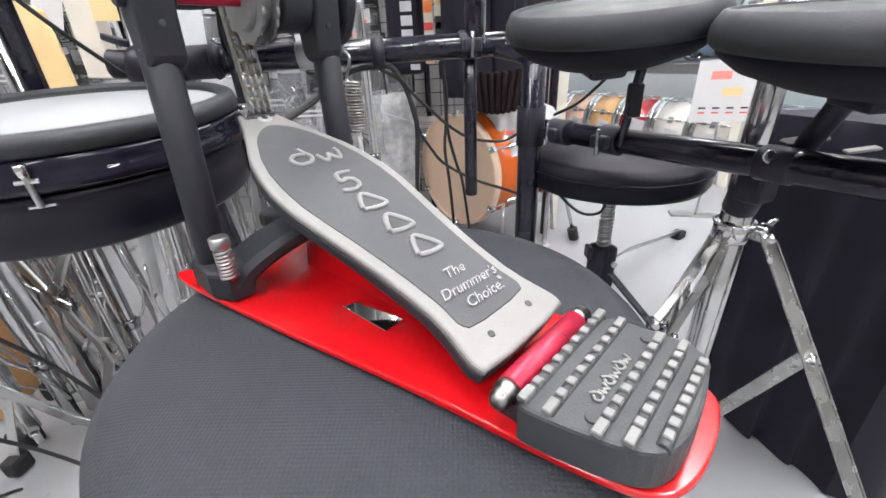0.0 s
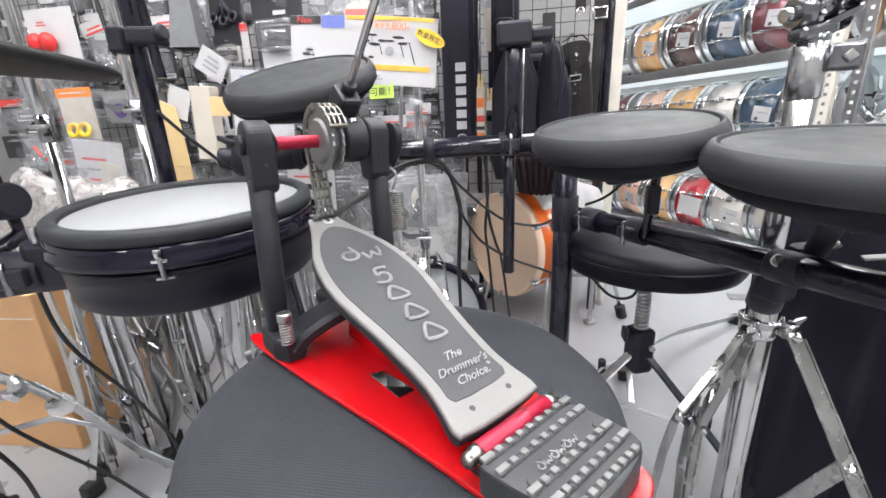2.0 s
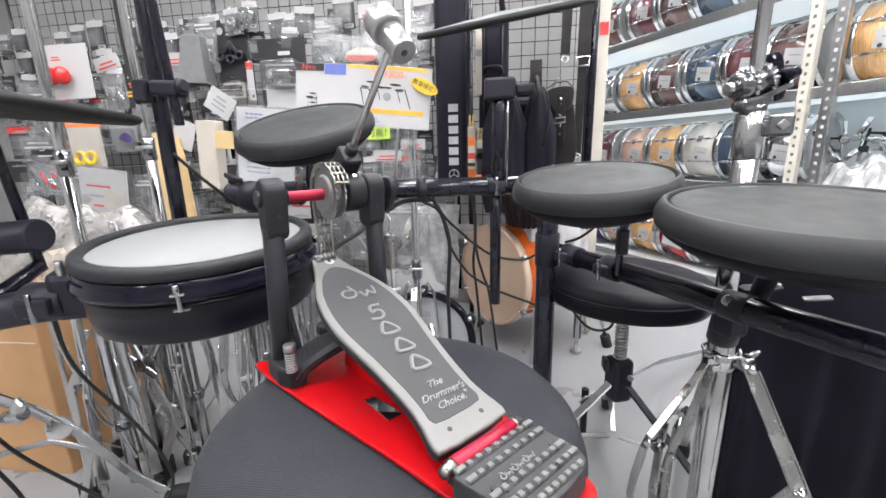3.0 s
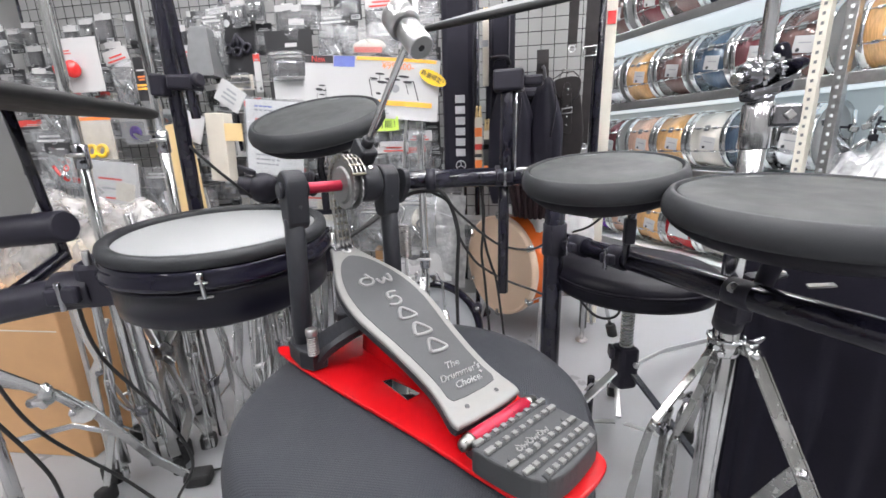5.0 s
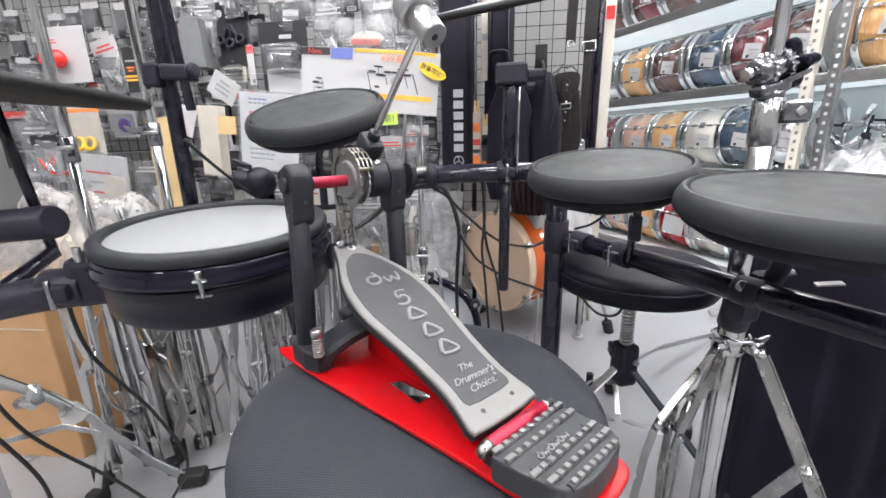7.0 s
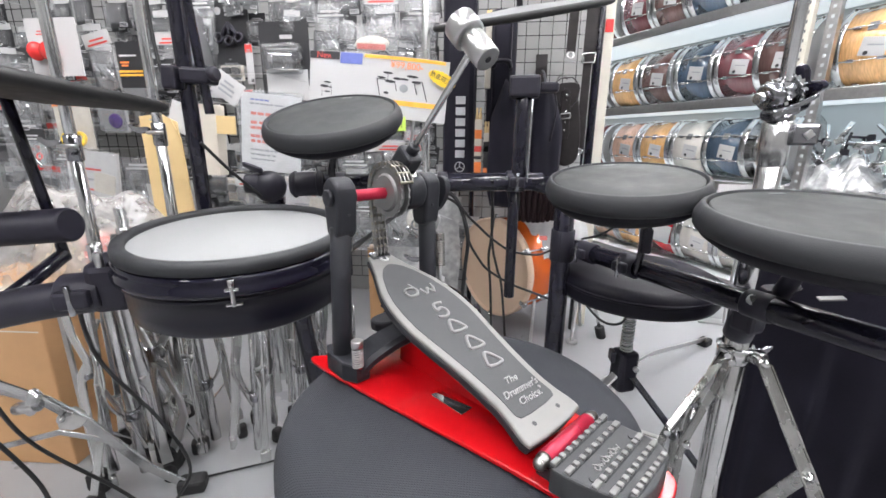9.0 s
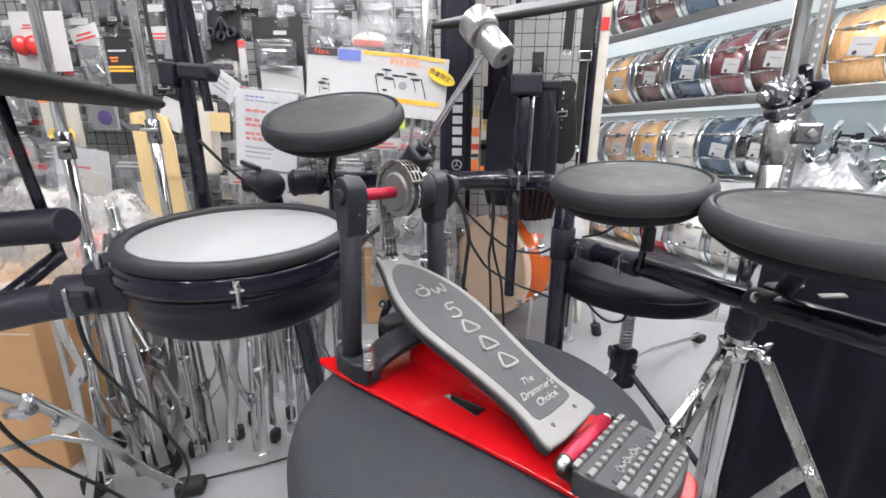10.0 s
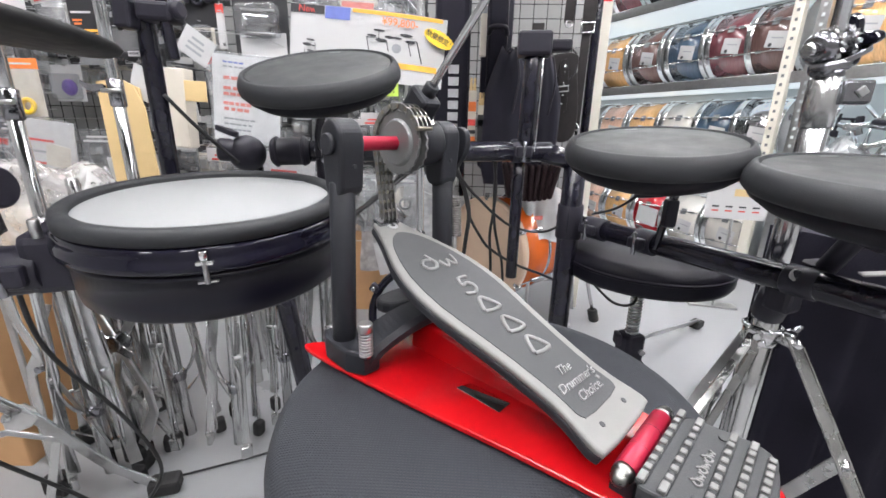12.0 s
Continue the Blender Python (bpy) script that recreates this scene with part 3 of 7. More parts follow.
    part("memory_lock", rod(B(), seat_of_rod + back * 0.016, seat_of_rod + back * 0.026, 0.0068, 18), CAST, hub)
    beat = part("beater_shaft", rod(B(), seat_of_rod - back * 0.012, seat_of_rod + back * 0.152, 0.0034, 18), CHROME, t, "chrome beater rod")
    top = seat_of_rod + back * 0.15
    fwd = Vector((0, 0.719, 0.695)).normalized()
    bh = B()
    rod(bh, top - fwd * 0.022, top + fwd * 0.006, 0.0118, 32, bevel=0.0012)
    rod(bh, top + fwd * 0.005, top + fwd * 0.01, 0.009, 28)
    rod(bh, top + fwd * 0.009, top + fwd * 0.03, 0.0155, 36, bevel=0.0025)
    part("beater_head", bh, STEEL, beat, "bright metal two-stage beater head")
    part("beater_dimple", rod(B(), top - fwd * 0.0225, top - fwd * 0.0215, 0.003, 16), INK, beat)
    # double strand chain, over the sprocket and down to the toe
    path = []
    for k in range(9):
        a = radians(-4 + 20 * k)
        path.append((0.0315 * math.cos(a), 0.0315 * math.sin(a)))
    path = path[::-1]
    toe = (slope @ Vector((0, 0.262, 0.002)))
    run = [(0.2245 + y, az + z) for y, z in path]
    last = run[-1]
    n = 8
    run += [(last[0] + (toe.y - last[0]) * k / n, last[1] + (toe.z - last[1]) * k / n) for k in range(1, n + 1)]
    link = B()
    for x in (-0.0095, -0.0045, 0.0005, 0.0055):
        slab(link, smooth_outline([(-0.0062, -0.003), (0.0062, -0.003), (0.0062, 0.003), (-0.0062, 0.003)], 2), -0.0008, 0.0008, 0.0, pose(x + 0.002, 0, 0, 90, 0, 90))
    link_me = mesh_of(link, CHAIN, "chain_link")
    pin = B()
    rod(pin, (-0.0088, 0.0, 0), (0.0085, 0.0, 0), 0.0019, 10)
    pin_me = mesh_of(pin, CHAINPIN, "chain_pin")
    for (y0, z0), (y1, z1) in zip(run, run[1:]):
        tilt = math.degrees(math.atan2(z1 - z0, y1 - y0))
        part("chain_link", link_me, None, t, m=pose(cx, (y0 + y1) / 2, (z0 + z1) / 2, tilt, 0, 0))
        part("chain_pin", pin_me, None, t, m=pose(cx, y0, z0))
    part("chain_anchor", block(B(), (0.024, 0.012, 0.004), slope @ pose(0, 0.262, 0.001), 0.001), DARKCHROME, t)
    # spring side: rocker, its bolt, the coil and the tension nut below
    rk = part("rocker_cam", slab(B(), smooth_outline([(-0.012, 0.014), (-0.016, 0.0), (-0.012, -0.012), (0.002, -0.03), (0.018, -0.03), (0.021, -0.016), (0.012, 0.004), (0.004, 0.015)], 2), -0.004, 0.004, 0.001, pose(0.0775, 0.2245, az, 90, 0, 90)), CAST, t, "black rocker cam with angle marks")
    part("indicator", block(B(), (0.002, 0.006, 0.008), pose(0.082, 0.2275, az + 0.003), 0.0005), REDPLASTIC, rk)
    for k in range(5):
        part("angle_mark", block(B(), (0.0006, 0.0008, 0.004), pose(0.0817, 0.222 + 0.0028 * k, az - 0.0075 - 0.0012 * abs(k - 2), (k - 2) * 14, 0, 0)), INKLIGHT, rk)
    part("cam_bolt", rod(B(), (0.0745, 0.236, az - 0.0205), (0.0905, 0.236, az - 0.0205), 0.0055, 16), CHROME, rk)
    part("washer", rod(B(), (0.0815, 0.236, az - 0.0205), (0.083, 0.236, az - 0.0205), 0.0095, 20), STEEL, rk)
    low, high = Vector((0.0805, 0.2262, 0.0634)), Vector((0.0845, 0.2355, az - 0.026))
    axis = (high - low).normalized()
    u, v = basis(axis)
    hook = B()
    pipe(hook, [high + u * 0.001, high - axis * 0.006 + u * 0.006, high - axis * 0.014 - u * 0.003, high - axis * 0.03 + u * 0.005, high - axis * 0.034], 0.0012, 8)
    sp = part("spring", hook, STEEL, t, "bright steel coil spring")
    coil = B()
    turns, start_, length = 17, high - axis * 0.033, 0.043
    pipe(coil, [start_ + 0.0072 * (math.cos(q) * u + math.sin(q) * v) - axis * length * q / (turns * 6.2832) for q in [k * math.pi / 6 for k in range(12 * turns + 1)]], 0.00125, 6, 1)
    part("coil", coil, CHAIN, sp)
    part("spring_rod", rod(B(), low - axis * 0.03, start_ - axis * (length - 0.004), 0.0026, 12), STEEL, sp)
    part("spring_nut", rod(B(), low - axis * 0.004, low + axis * 0.005, 0.0098, 20), STEEL, sp, "knurled spring nut")
    arm = B()
    strip(arm, [(0.0575, 0.222, az - 0.141), (0.0705, 0.224, az - 0.141), (0.0895, 0.2255, az - 0.141)], 0.022, 0.011, (0.1, 0.95, 0))
    part("spring_arm", arm, CAST, t)


seat()
kick_pedal()

# ---- the electronic kit ----
def snare_pad():
    t = thing("snare_pad", pose(-0.362, 0.455, 0.678, 4.2, 1.2, 0), "electronic snare pad with white mesh head and gloss black hoop", "drum pad")
    part("head", lathe(B(), [(0.0, -0.0105), (0.139, -0.0105), (0.1392, -0.0064), (0.1385, -0.0057), (0.136, -0.0055), (0.12, -0.0055), (0.06, -0.0055), (0.0, -0.0055)], 96), MESH, t, "white mesh head")
    part("rim", lathe(B(), [(0.138, -0.006), (0.1365, -0.002), (0.138, 0.001), (0.142, 0.003), (0.149, 0.003), (0.153, 0.0005), (0.1548, -0.005), (0.1545, -0.013), (0.15, -0.015), (0.1385, -0.012)], 96), RUBBER_RIM, t, "dark grey rubber rim cover")
    part("hoop", lathe(B(), [(0.144, -0.0142), (0.1535, -0.015), (0.156, -0.018), (0.1555, -0.022), (0.1565, -0.028), (0.1595, -0.032), (0.1595, -0.038), (0.156, -0.041), (0.146, -0.0425)], 96), GLOSS, t, "gloss black hoop")
    part("shell", lathe(B(), [(0.0, -0.102), (0.12, -0.102), (0.142, -0.099), (0.1475, -0.094), (0.149, -0.078), (0.149, -0.05), (0.1525, -0.049), (0.1525, -0.0445), (0.146, -0.0435), (0.0, -0.04)], 96), PADSHELL, t, "matt black shell")
    part("maker_mark", block(B(), (0.022, 0.003, 0.0004), pose(0.06, 0.12, -0.0052)), INKGREY, t)
    for a in (-63, 26, 117, 206):
        c, s = math.cos(radians(a)), math.sin(radians(a))
        lug = part("lug", block(B(), (0.02, 0.026, 0.045), pose(0.149 * c, 0.149 * s, -0.068, 0, 0, a), 0.004), PLASTIC, t) if a != -63 else part("lug", block(B(), (0.006, 0.018, 0.0025), pose(0.154 * c, 0.154 * s, -0.05, 0, 0, a), 0.001), STEEL, t)
        part("tension_rod", rod(B(), (0.159 * c, 0.159 * s, -0.05), (0.159 * c, 0.159 * s, -0.02), 0.0024, 12), STEEL, lug)
        part("rod_nut", rod(B(), (0.159 * c, 0.159 * s, -0.025), (0.159 * c, 0.159 * s, -0.016), 0.0042, 10), CHROME, lug)
        part("claw", block(B(), (0.01, 0.016, 0.004), pose(0.156 * c, 0.156 * s, -0.029, 0, 0, a), 0.0015), CHROME, lug)
    part("cable_socket", block(B(), (0.05, 0.04, 0.02), pose(0.03, -0.05, -0.096), 0.005), PLASTIC, t)
    mnt = part("mount_arm", block(B(), (0.05, 0.07, 0.07), pose(-0.147, -0.07, -0.062, 0, 0, 25), 0.01), PLASTIC, t)
    part("mount_bolt", rod(B(), (-0.135, -0.1, -0.03), (-0.135, -0.1, -0.01), 0.005, 10), STEEL, mnt)


def tom_pad(x, y, z, r, tx, ty, label):
    """A rubber tom pad: shallow dish, soft rim, thin groove round the playing face."""
    t = thing("tom_pad", pose(x, y, z, tx, ty, 0), label, "drum pad", "rubber tom pads on the rack")
    part("playing_face", lathe(B(), [(0.0, -0.003), (r * 0.885, -0.004), (r * 0.885, 0.0), (r * 0.87, 0.0012), (r * 0.5, 0.0022), (0.0, 0.0025)], 96), RUBBER, t, "grey rubber playing face")
    part("rim", lathe(B(), [(r * 0.89, -0.006), (r * 0.902, -0.004), (r * 0.908, 0.0025), (r * 0.92, 0.0035), (r * 0.945, 0.0022), (r * 0.975, -0.004), (r * 0.993, -0.009), (r, -0.016), (r * 0.993, -0.023), (r * 0.965, -0.0275), (r * 0.9, -0.027)], 96), RUBBER_RIM, t, "soft dark rubber rim")
    part("dish", lathe(B(), [(0.0, -0.062), (r * 0.35, -0.062), (r * 0.55, -0.059), (r * 0.8, -0.047), (r * 0.93, -0.034), (r * 0.95, -0.026), (r * 0.9, -0.01), (0.0, -0.01)], 72), DISH, t, "black plastic dish below")
    part("maker_mark", block(B(), (0.02, 0.0025, 0.0004), pose(0, r * 0.78, 0.0018)), INKGREY, t)
    part("socket", block(B(), (0.045, 0.05, 0.022), pose(0, 0.01, -0.068), 0.006), PLASTIC, t)
    return t


def tube(parent, name, p, q, r, caps=True):
    o = part(name, rod(B(), p, q, r, 32), BLACK, parent)
    return o


def clamp_at(parent, p, d, r, size=0.05):
    """A split clamp round a tube at p along d, with a bolt."""
    d = Vector(d).normalized()
    a, b = basis(d)
    bm = B()
    rod(bm, Vector(p) - d * size / 2, Vector(p) + d * size / 2, r + 0.0042, 28, bevel=0.002)
    m = Matrix((a, d, b)).transposed().to_4x4()
    block(bm, (0.014, size * 0.8, r * 1.1), Matrix.Translation(Vector(p) + a * (r + 0.009)) @ m, 0.004)
    c = part("clamp", bm, PLASTIC, parent)
    part("clamp_bolt", rod(B(), Vector(p) + a * (r + 0.014) - b * 0.02, Vector(p) + a * (r + 0.014) + b * 0.02, 0.0038, 8), DARKCHROME, c)
    return c


def rack():
    t = thing("drum_rack", pose(0.2, 0.83, 0), "black tubular drum rack holding the pads", "drum rack")
    inv = Vector((-0.2, -0.83, 0))

    def L(*p):
        return Vector(p) + inv

    tube(t, "cross_tube", L(-0.40, 0.775, 0.712), L(0.12, 0.835, 0.72), 0.0205)
    tube(t, "cross_tube", L(0.10, 0.833, 0.72), L(0.178, 0.84, 0.70), 0.0205)
    tube(t, "post", L(0.175, 0.838, 0.02), L(0.175, 0.838, 0.70), 0.0225)
    part("post_foot", rod(B(), L(0.175, 0.838, 0.0), L(0.175, 0.838, 0.03), 0.027, 24), RUBBER_FOOT, t)
    tube(t, "side_tube", L(0.1985, 0.875, 0.564), L(0.6085, 0.055, 0.599), 0.0188)
    tube(t, "short_rod", L(0.06, 0.845, 0.44), L(0.06, 0.845, 0.71), 0.0125)
    tube(t, "post", L(-0.50, 0.572, 0.595), L(-0.50, 0.572, 1.35), 0.0125)
    tube(t, "short_rod", L(-0.50, 0.572, 0.605), L(-0.52, 0.38, 0.60), 0.0125)
    tube(t, "boom_rod", L(-0.455, 0.556, 0.845), L(-0.497, 0.556, 1.35), 0.0072)
    tube(t, "post", L(-0.40, 0.80, 0.02), L(-0.475, 0.76, 0.70), 0.021)
    part("post_foot", rod(B(), L(-0.40, 0.80, 0.0), L(-0.40, 0.80, 0.03), 0.027, 24), RUBBER_FOOT, t)
    along = (0.405, -0.81, 0.023)
    clamp_at(t, L(0.176, 0.842, 0.575), (0, 0, 1), 0.0225, 0.075)
    clamp_at(t, L(0.2285, 0.815, 0.5665), along, 0.0185, 0.05)
    clamp_at(t, L(0.284, 0.704, 0.571), along, 0.0185, 0.04)
    part("clamp", rod(B(), L(0.383, 0.506, 0.58), L(0.40, 0.472, 0.581), 0.0205, 28, bevel=0.002), PLASTIC, t)
    clamp_at(t, L(0.06, 0.83, 0.72), (1, 0.1, 0), 0.019, 0.04)
    clamp_at(t, L(-0.33, 0.785, 0.714), (1, 0.12, 0), 0.019, 0.035)
    bc = part("boom_clamp", block(B(), (0.05, 0.032, 0.024), pose(-0.468 - 0.2, 0.56 - 0.83, 0.903, 0, 4, 0), 0.005), PLASTIC, t, "black moulded clamp")
    part("clamp_cap", block(B(), (0.024, 0.03, 0.036), pose(-0.51 - 0.2, 0.556 - 0.83, 0.9, 0, 4, 0), 0.004), PLASTIC, bc)
    part("clamp_knob", rod(B(), L(-0.447, 0.556, 0.905), L(-0.433, 0.554, 0.906), 0.0115, 18, bevel=0.003), PLASTIC, bc)
    end = part("end_joint", rod(B(), L(-0.43, 0.762, 0.711), L(-0.36, 0.78, 0.713), 0.0265, 28, bevel=0.005), PLASTIC, t, "black moulded tube joint")
    part("joint_ball", lathe(B(), [(0.0, -0.034)] + [(0.034 * math.sin(q), -0.034 * math.cos(q)) for q in [math.pi * j / 12 for j in range(1, 12)]] + [(0.0, 0.034)], 28, pose(-0.468 - 0.2, 0.742 - 0.83, 0.708)), PLASTIC, end)
    part("joint_cap", rod(B(), L(-0.512, 0.72, 0.716), L(-0.47, 0.738, 0.712), 0.021, 24, bevel=0.004), PLASTIC, end)
    part("joint_ring", rod(B(), L(-0.425, 0.764, 0.711), L(-0.415, 0.766, 0.711), 0.0295, 28), PLASTIC, end)
    part("joint_ring", rod(B(), L(-0.375, 0.776, 0.713), L(-0.366, 0.778, 0.713), 0.0295, 28), PLASTIC, end)
    part("joint_lever", slab(B(), smooth_outline([(0.0, -0.008), (0.05, -0.006), (0.06, 0.0), (0.05, 0.006), (0.0, 0.008)], 2), -0.005, 0.005, 0.002, pose(-0.47 - 0.2, 0.72 - 0.83, 0.742, 0, -14, 160)), PLASTIC, end)
    part("badge", rod(B(), L(-0.338, 0.7625, 0.716), L(-0.3375, 0.7595, 0.716), 0.0065, 18), INKLIGHT, end)
    part("joint_knob", rod(B(), L(-0.335, 0.765, 0.655), L(-0.335, 0.765, 0.70), 0.0085, 14), PLASTIC, end)
    part("joint_wing", slab(B(), smooth_outline([(-0.03, -0.007), (0.03, -0.007), (0.034, 0.006), (0.01, 0.004), (-0.01, 0.004), (-0.034, 0.006)], 2), -0.006, 0.006, 0.002, pose(-0.335 - 0.2, 0.765 - 0.83, 0.652, 90, 0, 20)), PLASTIC, end)
    part("chrome_band", rod(B(), L(-0.235, 0.7935, 0.715), L(-0.2, 0.7975, 0.716), 0.0225, 28), STEEL, t, "bare steel band")
    # mount block under the side tube, hexagon bolt, round badge, the bent steel plate and tab on top
    blk = part("mount_block", block(B(), (0.036, 0.036, 0.05), pose(0.408 - 0.2, 0.533 - 0.83, 0.546, 0, 0, 26), 0.007), PLASTIC, t)
    part("mount_collar", rod(B(), L(0.419, 0.568, 0.497), L(0.414, 0.55, 0.54), 0.0212, 28, bevel=0.003), PLASTIC, blk)
    part("hex_bolt", slab(B(), smooth_outline([(-0.016, 0.0), (-0.006, -0.008), (0.008, -0.008), (0.017, 0.0), (0.008, 0.008), (-0.006, 0.008)], 1), 0.0, 0.003, 0.0008, pose(0.3785 - 0.2, 0.4875 - 0.83, 0.5895, 62, 0, 26)), STEEL, blk, "bright washer plate")
    part("hex_head", rod(B(), L(0.3785, 0.4875, 0.5905), L(0.3755, 0.4815, 0.5935), 0.006, 6), CHROME, blk, "bright hexagon bolt")
    part("badge", rod(B(), L(0.309, 0.642, 0.5725), L(0.3025, 0.634, 0.5755), 0.0075, 20), STEEL, t, "small round steel badge")
    plate = part("steel_tab", slab(B(), smooth_outline([(-0.022, -0.013), (0.02, -0.012), (0.032, -0.005), (0.03, 0.006), (0.018, 0.012), (-0.022, 0.014)], 1), 0.0, 0.003, 0.001, pose(0.422 - 0.2, 0.505 - 0.83, 0.601, 4, -4, 8)), PLASTIC, t, "black bent mounting plate")
    part("plate_bolt", rod(B(), L(0.445, 0.508, 0.604), L(0.445, 0.508, 0.609), 0.006, 14), STEEL, plate)
    part("steel_tab", block(B(), (0.03, 0.016, 0.003), pose(0.50 - 0.2, 0.512 - 0.83, 0.588, 0, -12, -20), 0.001), ALLOY, t)
    tube(t, "boom_post", L(0.067, 0.825, 0.70), L(0.069, 0.812, 0.935), 0.0165)
    top = part("boom_clamp", block(B(), (0.062, 0.05, 0.042), pose(0.069 - 0.2, 0.812 - 0.83, 0.914, 0, 0, -4), 0.006), PLASTIC, t, "black moulded clamp")
    part("clamp_arm", block(B(), (0.04, 0.03, 0.02), pose(0.118 - 0.2, 0.815 - 0.83, 0.913, 0, 0, -4), 0.005), PLASTIC, top)
    # thin chrome rod stands in for the highlight along the black post
    part("post_glint", rod(B(), L(0.084, 0.806, 0.72), L(0.085, 0.795, 0.9), 0.0016, 8), CHROME, t)
    # pad stems
    part("pad_stem", pipe(B(), [L(-0.33, 0.765, 0.71), L(-0.325, 0.735, 0.745), L(-0.295, 0.69, 0.80)], 0.0075, 12), BLACK, t)
    part("pad_stem", rod(B(), L(0.283, 0.67, 0.57), L(0.275, 0.61, 0.69), 0.0065, 14), BLACK, t)
    part("pad_stem", block(B(), (0.018, 0.02, 0.045), pose(0.276 - 0.2, 0.625 - 0.83, 0.64), 0.004), PLASTIC, t)
    part("pad_stem", rod(B(), L(0.42, 0.5, 0.59), L(0.402, 0.44, 0.668), 0.0115, 18), PLASTIC, t)
    # left arm towards the snare pad
    part("snare_arm", pipe(B(), [L(-0.50, 0.385, 0.60), L(-0.58, 0.35, 0.595), L(-0.70, 0.30, 0.575)], 0.024, 20), PLASTIC, t)
    clamp_at(t, L(-0.535, 0.365, 0.605), (1, 0.35, 0.02), 0.022, 0.05)


def hihat():
    t = thing("hihat_pad", pose(-0.655, 0.45, 0.0), "thin black rubber hi-hat pad on a black rod", "cymbal pad")
    m = pose(-0.035, -0.01, 0.888, -4, 7.5, 0)
    part("pad", lathe(B(), [(0.0, -0.028), (0.05, -0.027), (0.1, -0.022), (0.19, -0.013), (0.2, -0.008), (0.203, -0.002), (0.198, 0.003), (0.12, 0.008), (0.04, 0.014), (0.0, 0.016)], 72, m), RUBBER_FOOT, t)
    part("rod", rod(B(), (0, 0, 0.62), (-0.035, -0.01, 0.93), 0.0075, 14), BLACK, t)
    part("controller", rod(B(), (-0.2, -0.07, 0.665), (0.075, -0.045, 0.688), 0.024, 24), PLASTIC, t)
    part("lower_rod", rod(B(), (0.0, -0.1, 0.585), (0, 0, 0.63), 0.011, 16), BLACK, t)


snare_pad()
rack()
tom_pad(-0.293, 0.672, 0.853, 0.130, 20.5, -2.4, "round grey rubber tom pad tilted forward on the rack")
tom_pad(0.212, 0.569, 0.751, 0.121, 8.3, -4.0, "round grey rubber tom pad with a black dish below")
tom_pad(0.391, 0.393, 0.728, 0.142, 5.0, -0.8, "larger round grey rubber pad beside a chrome stand")
hihat()


def cable(pts, label, r=0.0032):
    return solid("cable", pipe(B(), pts, r, 8, 8), CABLE, label, "cable", "loose black cables")


# a bundle is taped under the middle of the cross tube and fans out from there
cable([(-0.08, 0.8, 0.692), (-0.117, 0.8, 0.691), (-0.147, 0.79, 0.686), (-0.18, 0.76, 0.663), (-0.21, 0.7, 0.638), (-0.235, 0.62, 0.621), (-0.238, 0.565, 0.618)], "black cable from rack to snare pad", 0.0042)
cable([(-0.085, 0.802, 0.698), (-0.135, 0.79, 0.694), (-0.173, 0.77, 0.679), (-0.192, 0.74, 0.659), (-0.215, 0.69, 0.637), (-0.237, 0.61, 0.617), (-0.241, 0.565, 0.612)], "black cable from rack to snare pad", 0.0042)
cable([(-0.117, 0.8, 0.693), (-0.082, 0.8, 0.693), (-0.061, 0.81, 0.665), (-0.045, 0.81, 0.616), (-0.041, 0.81, 0.577), (-0.047, 0.83, 0.516), (-0.054, 0.86, 0.417), (-0.06, 0.95, 0.2), (-0.05, 1.02, 0.006)], "black cable bundle hanging from the rack tube", 0.0046)
cable([(-0.1, 0.802, 0.692), (-0.08, 0.8, 0.692), (-0.044, 0.81, 0.645), (-0.015, 0.82, 0.615), (0.014, 0.83, 0.587), (0.059, 0.84, 0.557), (0.12, 0.845, 0.548), (0.158, 0.84, 0.565)], "black pad cable looped along the rack tubes", 0.003)
cable([(-0.1, 0.8, 0.69), (-0.061, 0.81, 0.661), (-0.04, 0.81, 0.587), (-0.016, 0.82, 0.541), (0.008, 0.83, 0.51), (0.064, 0.84, 0.474), (0.13, 0.84, 0.45), (0.158, 0.835, 0.44)], "black pad cable looped along the rack tubes", 0.003)
cable([(0.008, 0.84, 0.697), (0.015, 0.84, 0.638), (0.012, 0.85, 0.582), (0.008, 0.86, 0.53), (0.015, 0.88, 0.451), (0.03, 0.96, 0.2), (0.05, 1.02, 0.006)], "black cable hanging from the rack tube")
cable([(0.012, 0.842, 0.697), (0.013, 0.85, 0.609), (0.018, 0.86, 0.552), (0.031, 0.88, 0.496), (0.045, 0.9, 0.437), (0.07, 0.98, 0.2), (0.09, 1.05, 0.006)], "black cable hanging from the rack tube")
solid("cable_tie", lathe(B(), [(0.0215, -0.011), (0.0255, -0.01), (0.0255, 0.01), (0.0215, 0.011), (0.0215, -0.011)], 28, pose(-0.1, 0.8096, 0.7145, 0, 89, 6.6)), PLASTIC, "black tape holding cables under the rack tube", "cable tie")
cable([(0.22, 0.80, 0.46), (0.255, 0.745, 0.432), (0.295, 0.745, 0.43), (0.325, 0.79, 0.449)], "thin black cable under the stool seat", 0.0028)
cable([(0.26, 0.66, 0.68), (0.23, 0.72, 0.63), (0.21, 0.80, 0.60)], "thin black cable from tom pad", 0.0025)
cable([(-0.62, 0.42, 0.60), (-0.64, 0.45, 0.45), (-0.62, 0.52, 0.28), (-0.60, 0.55, 0.14), (-0.66, 0.55, 0.03)], "black cable hanging by folded stands", 0.0033)
cable([(-0.72, 0.34, 0.5), (-0.78, 0.42, 0.3), (-0.72, 0.5, 0.12), (-0.64, 0.52, 0.02)], "black cable hanging by folded stands", 0.0033)
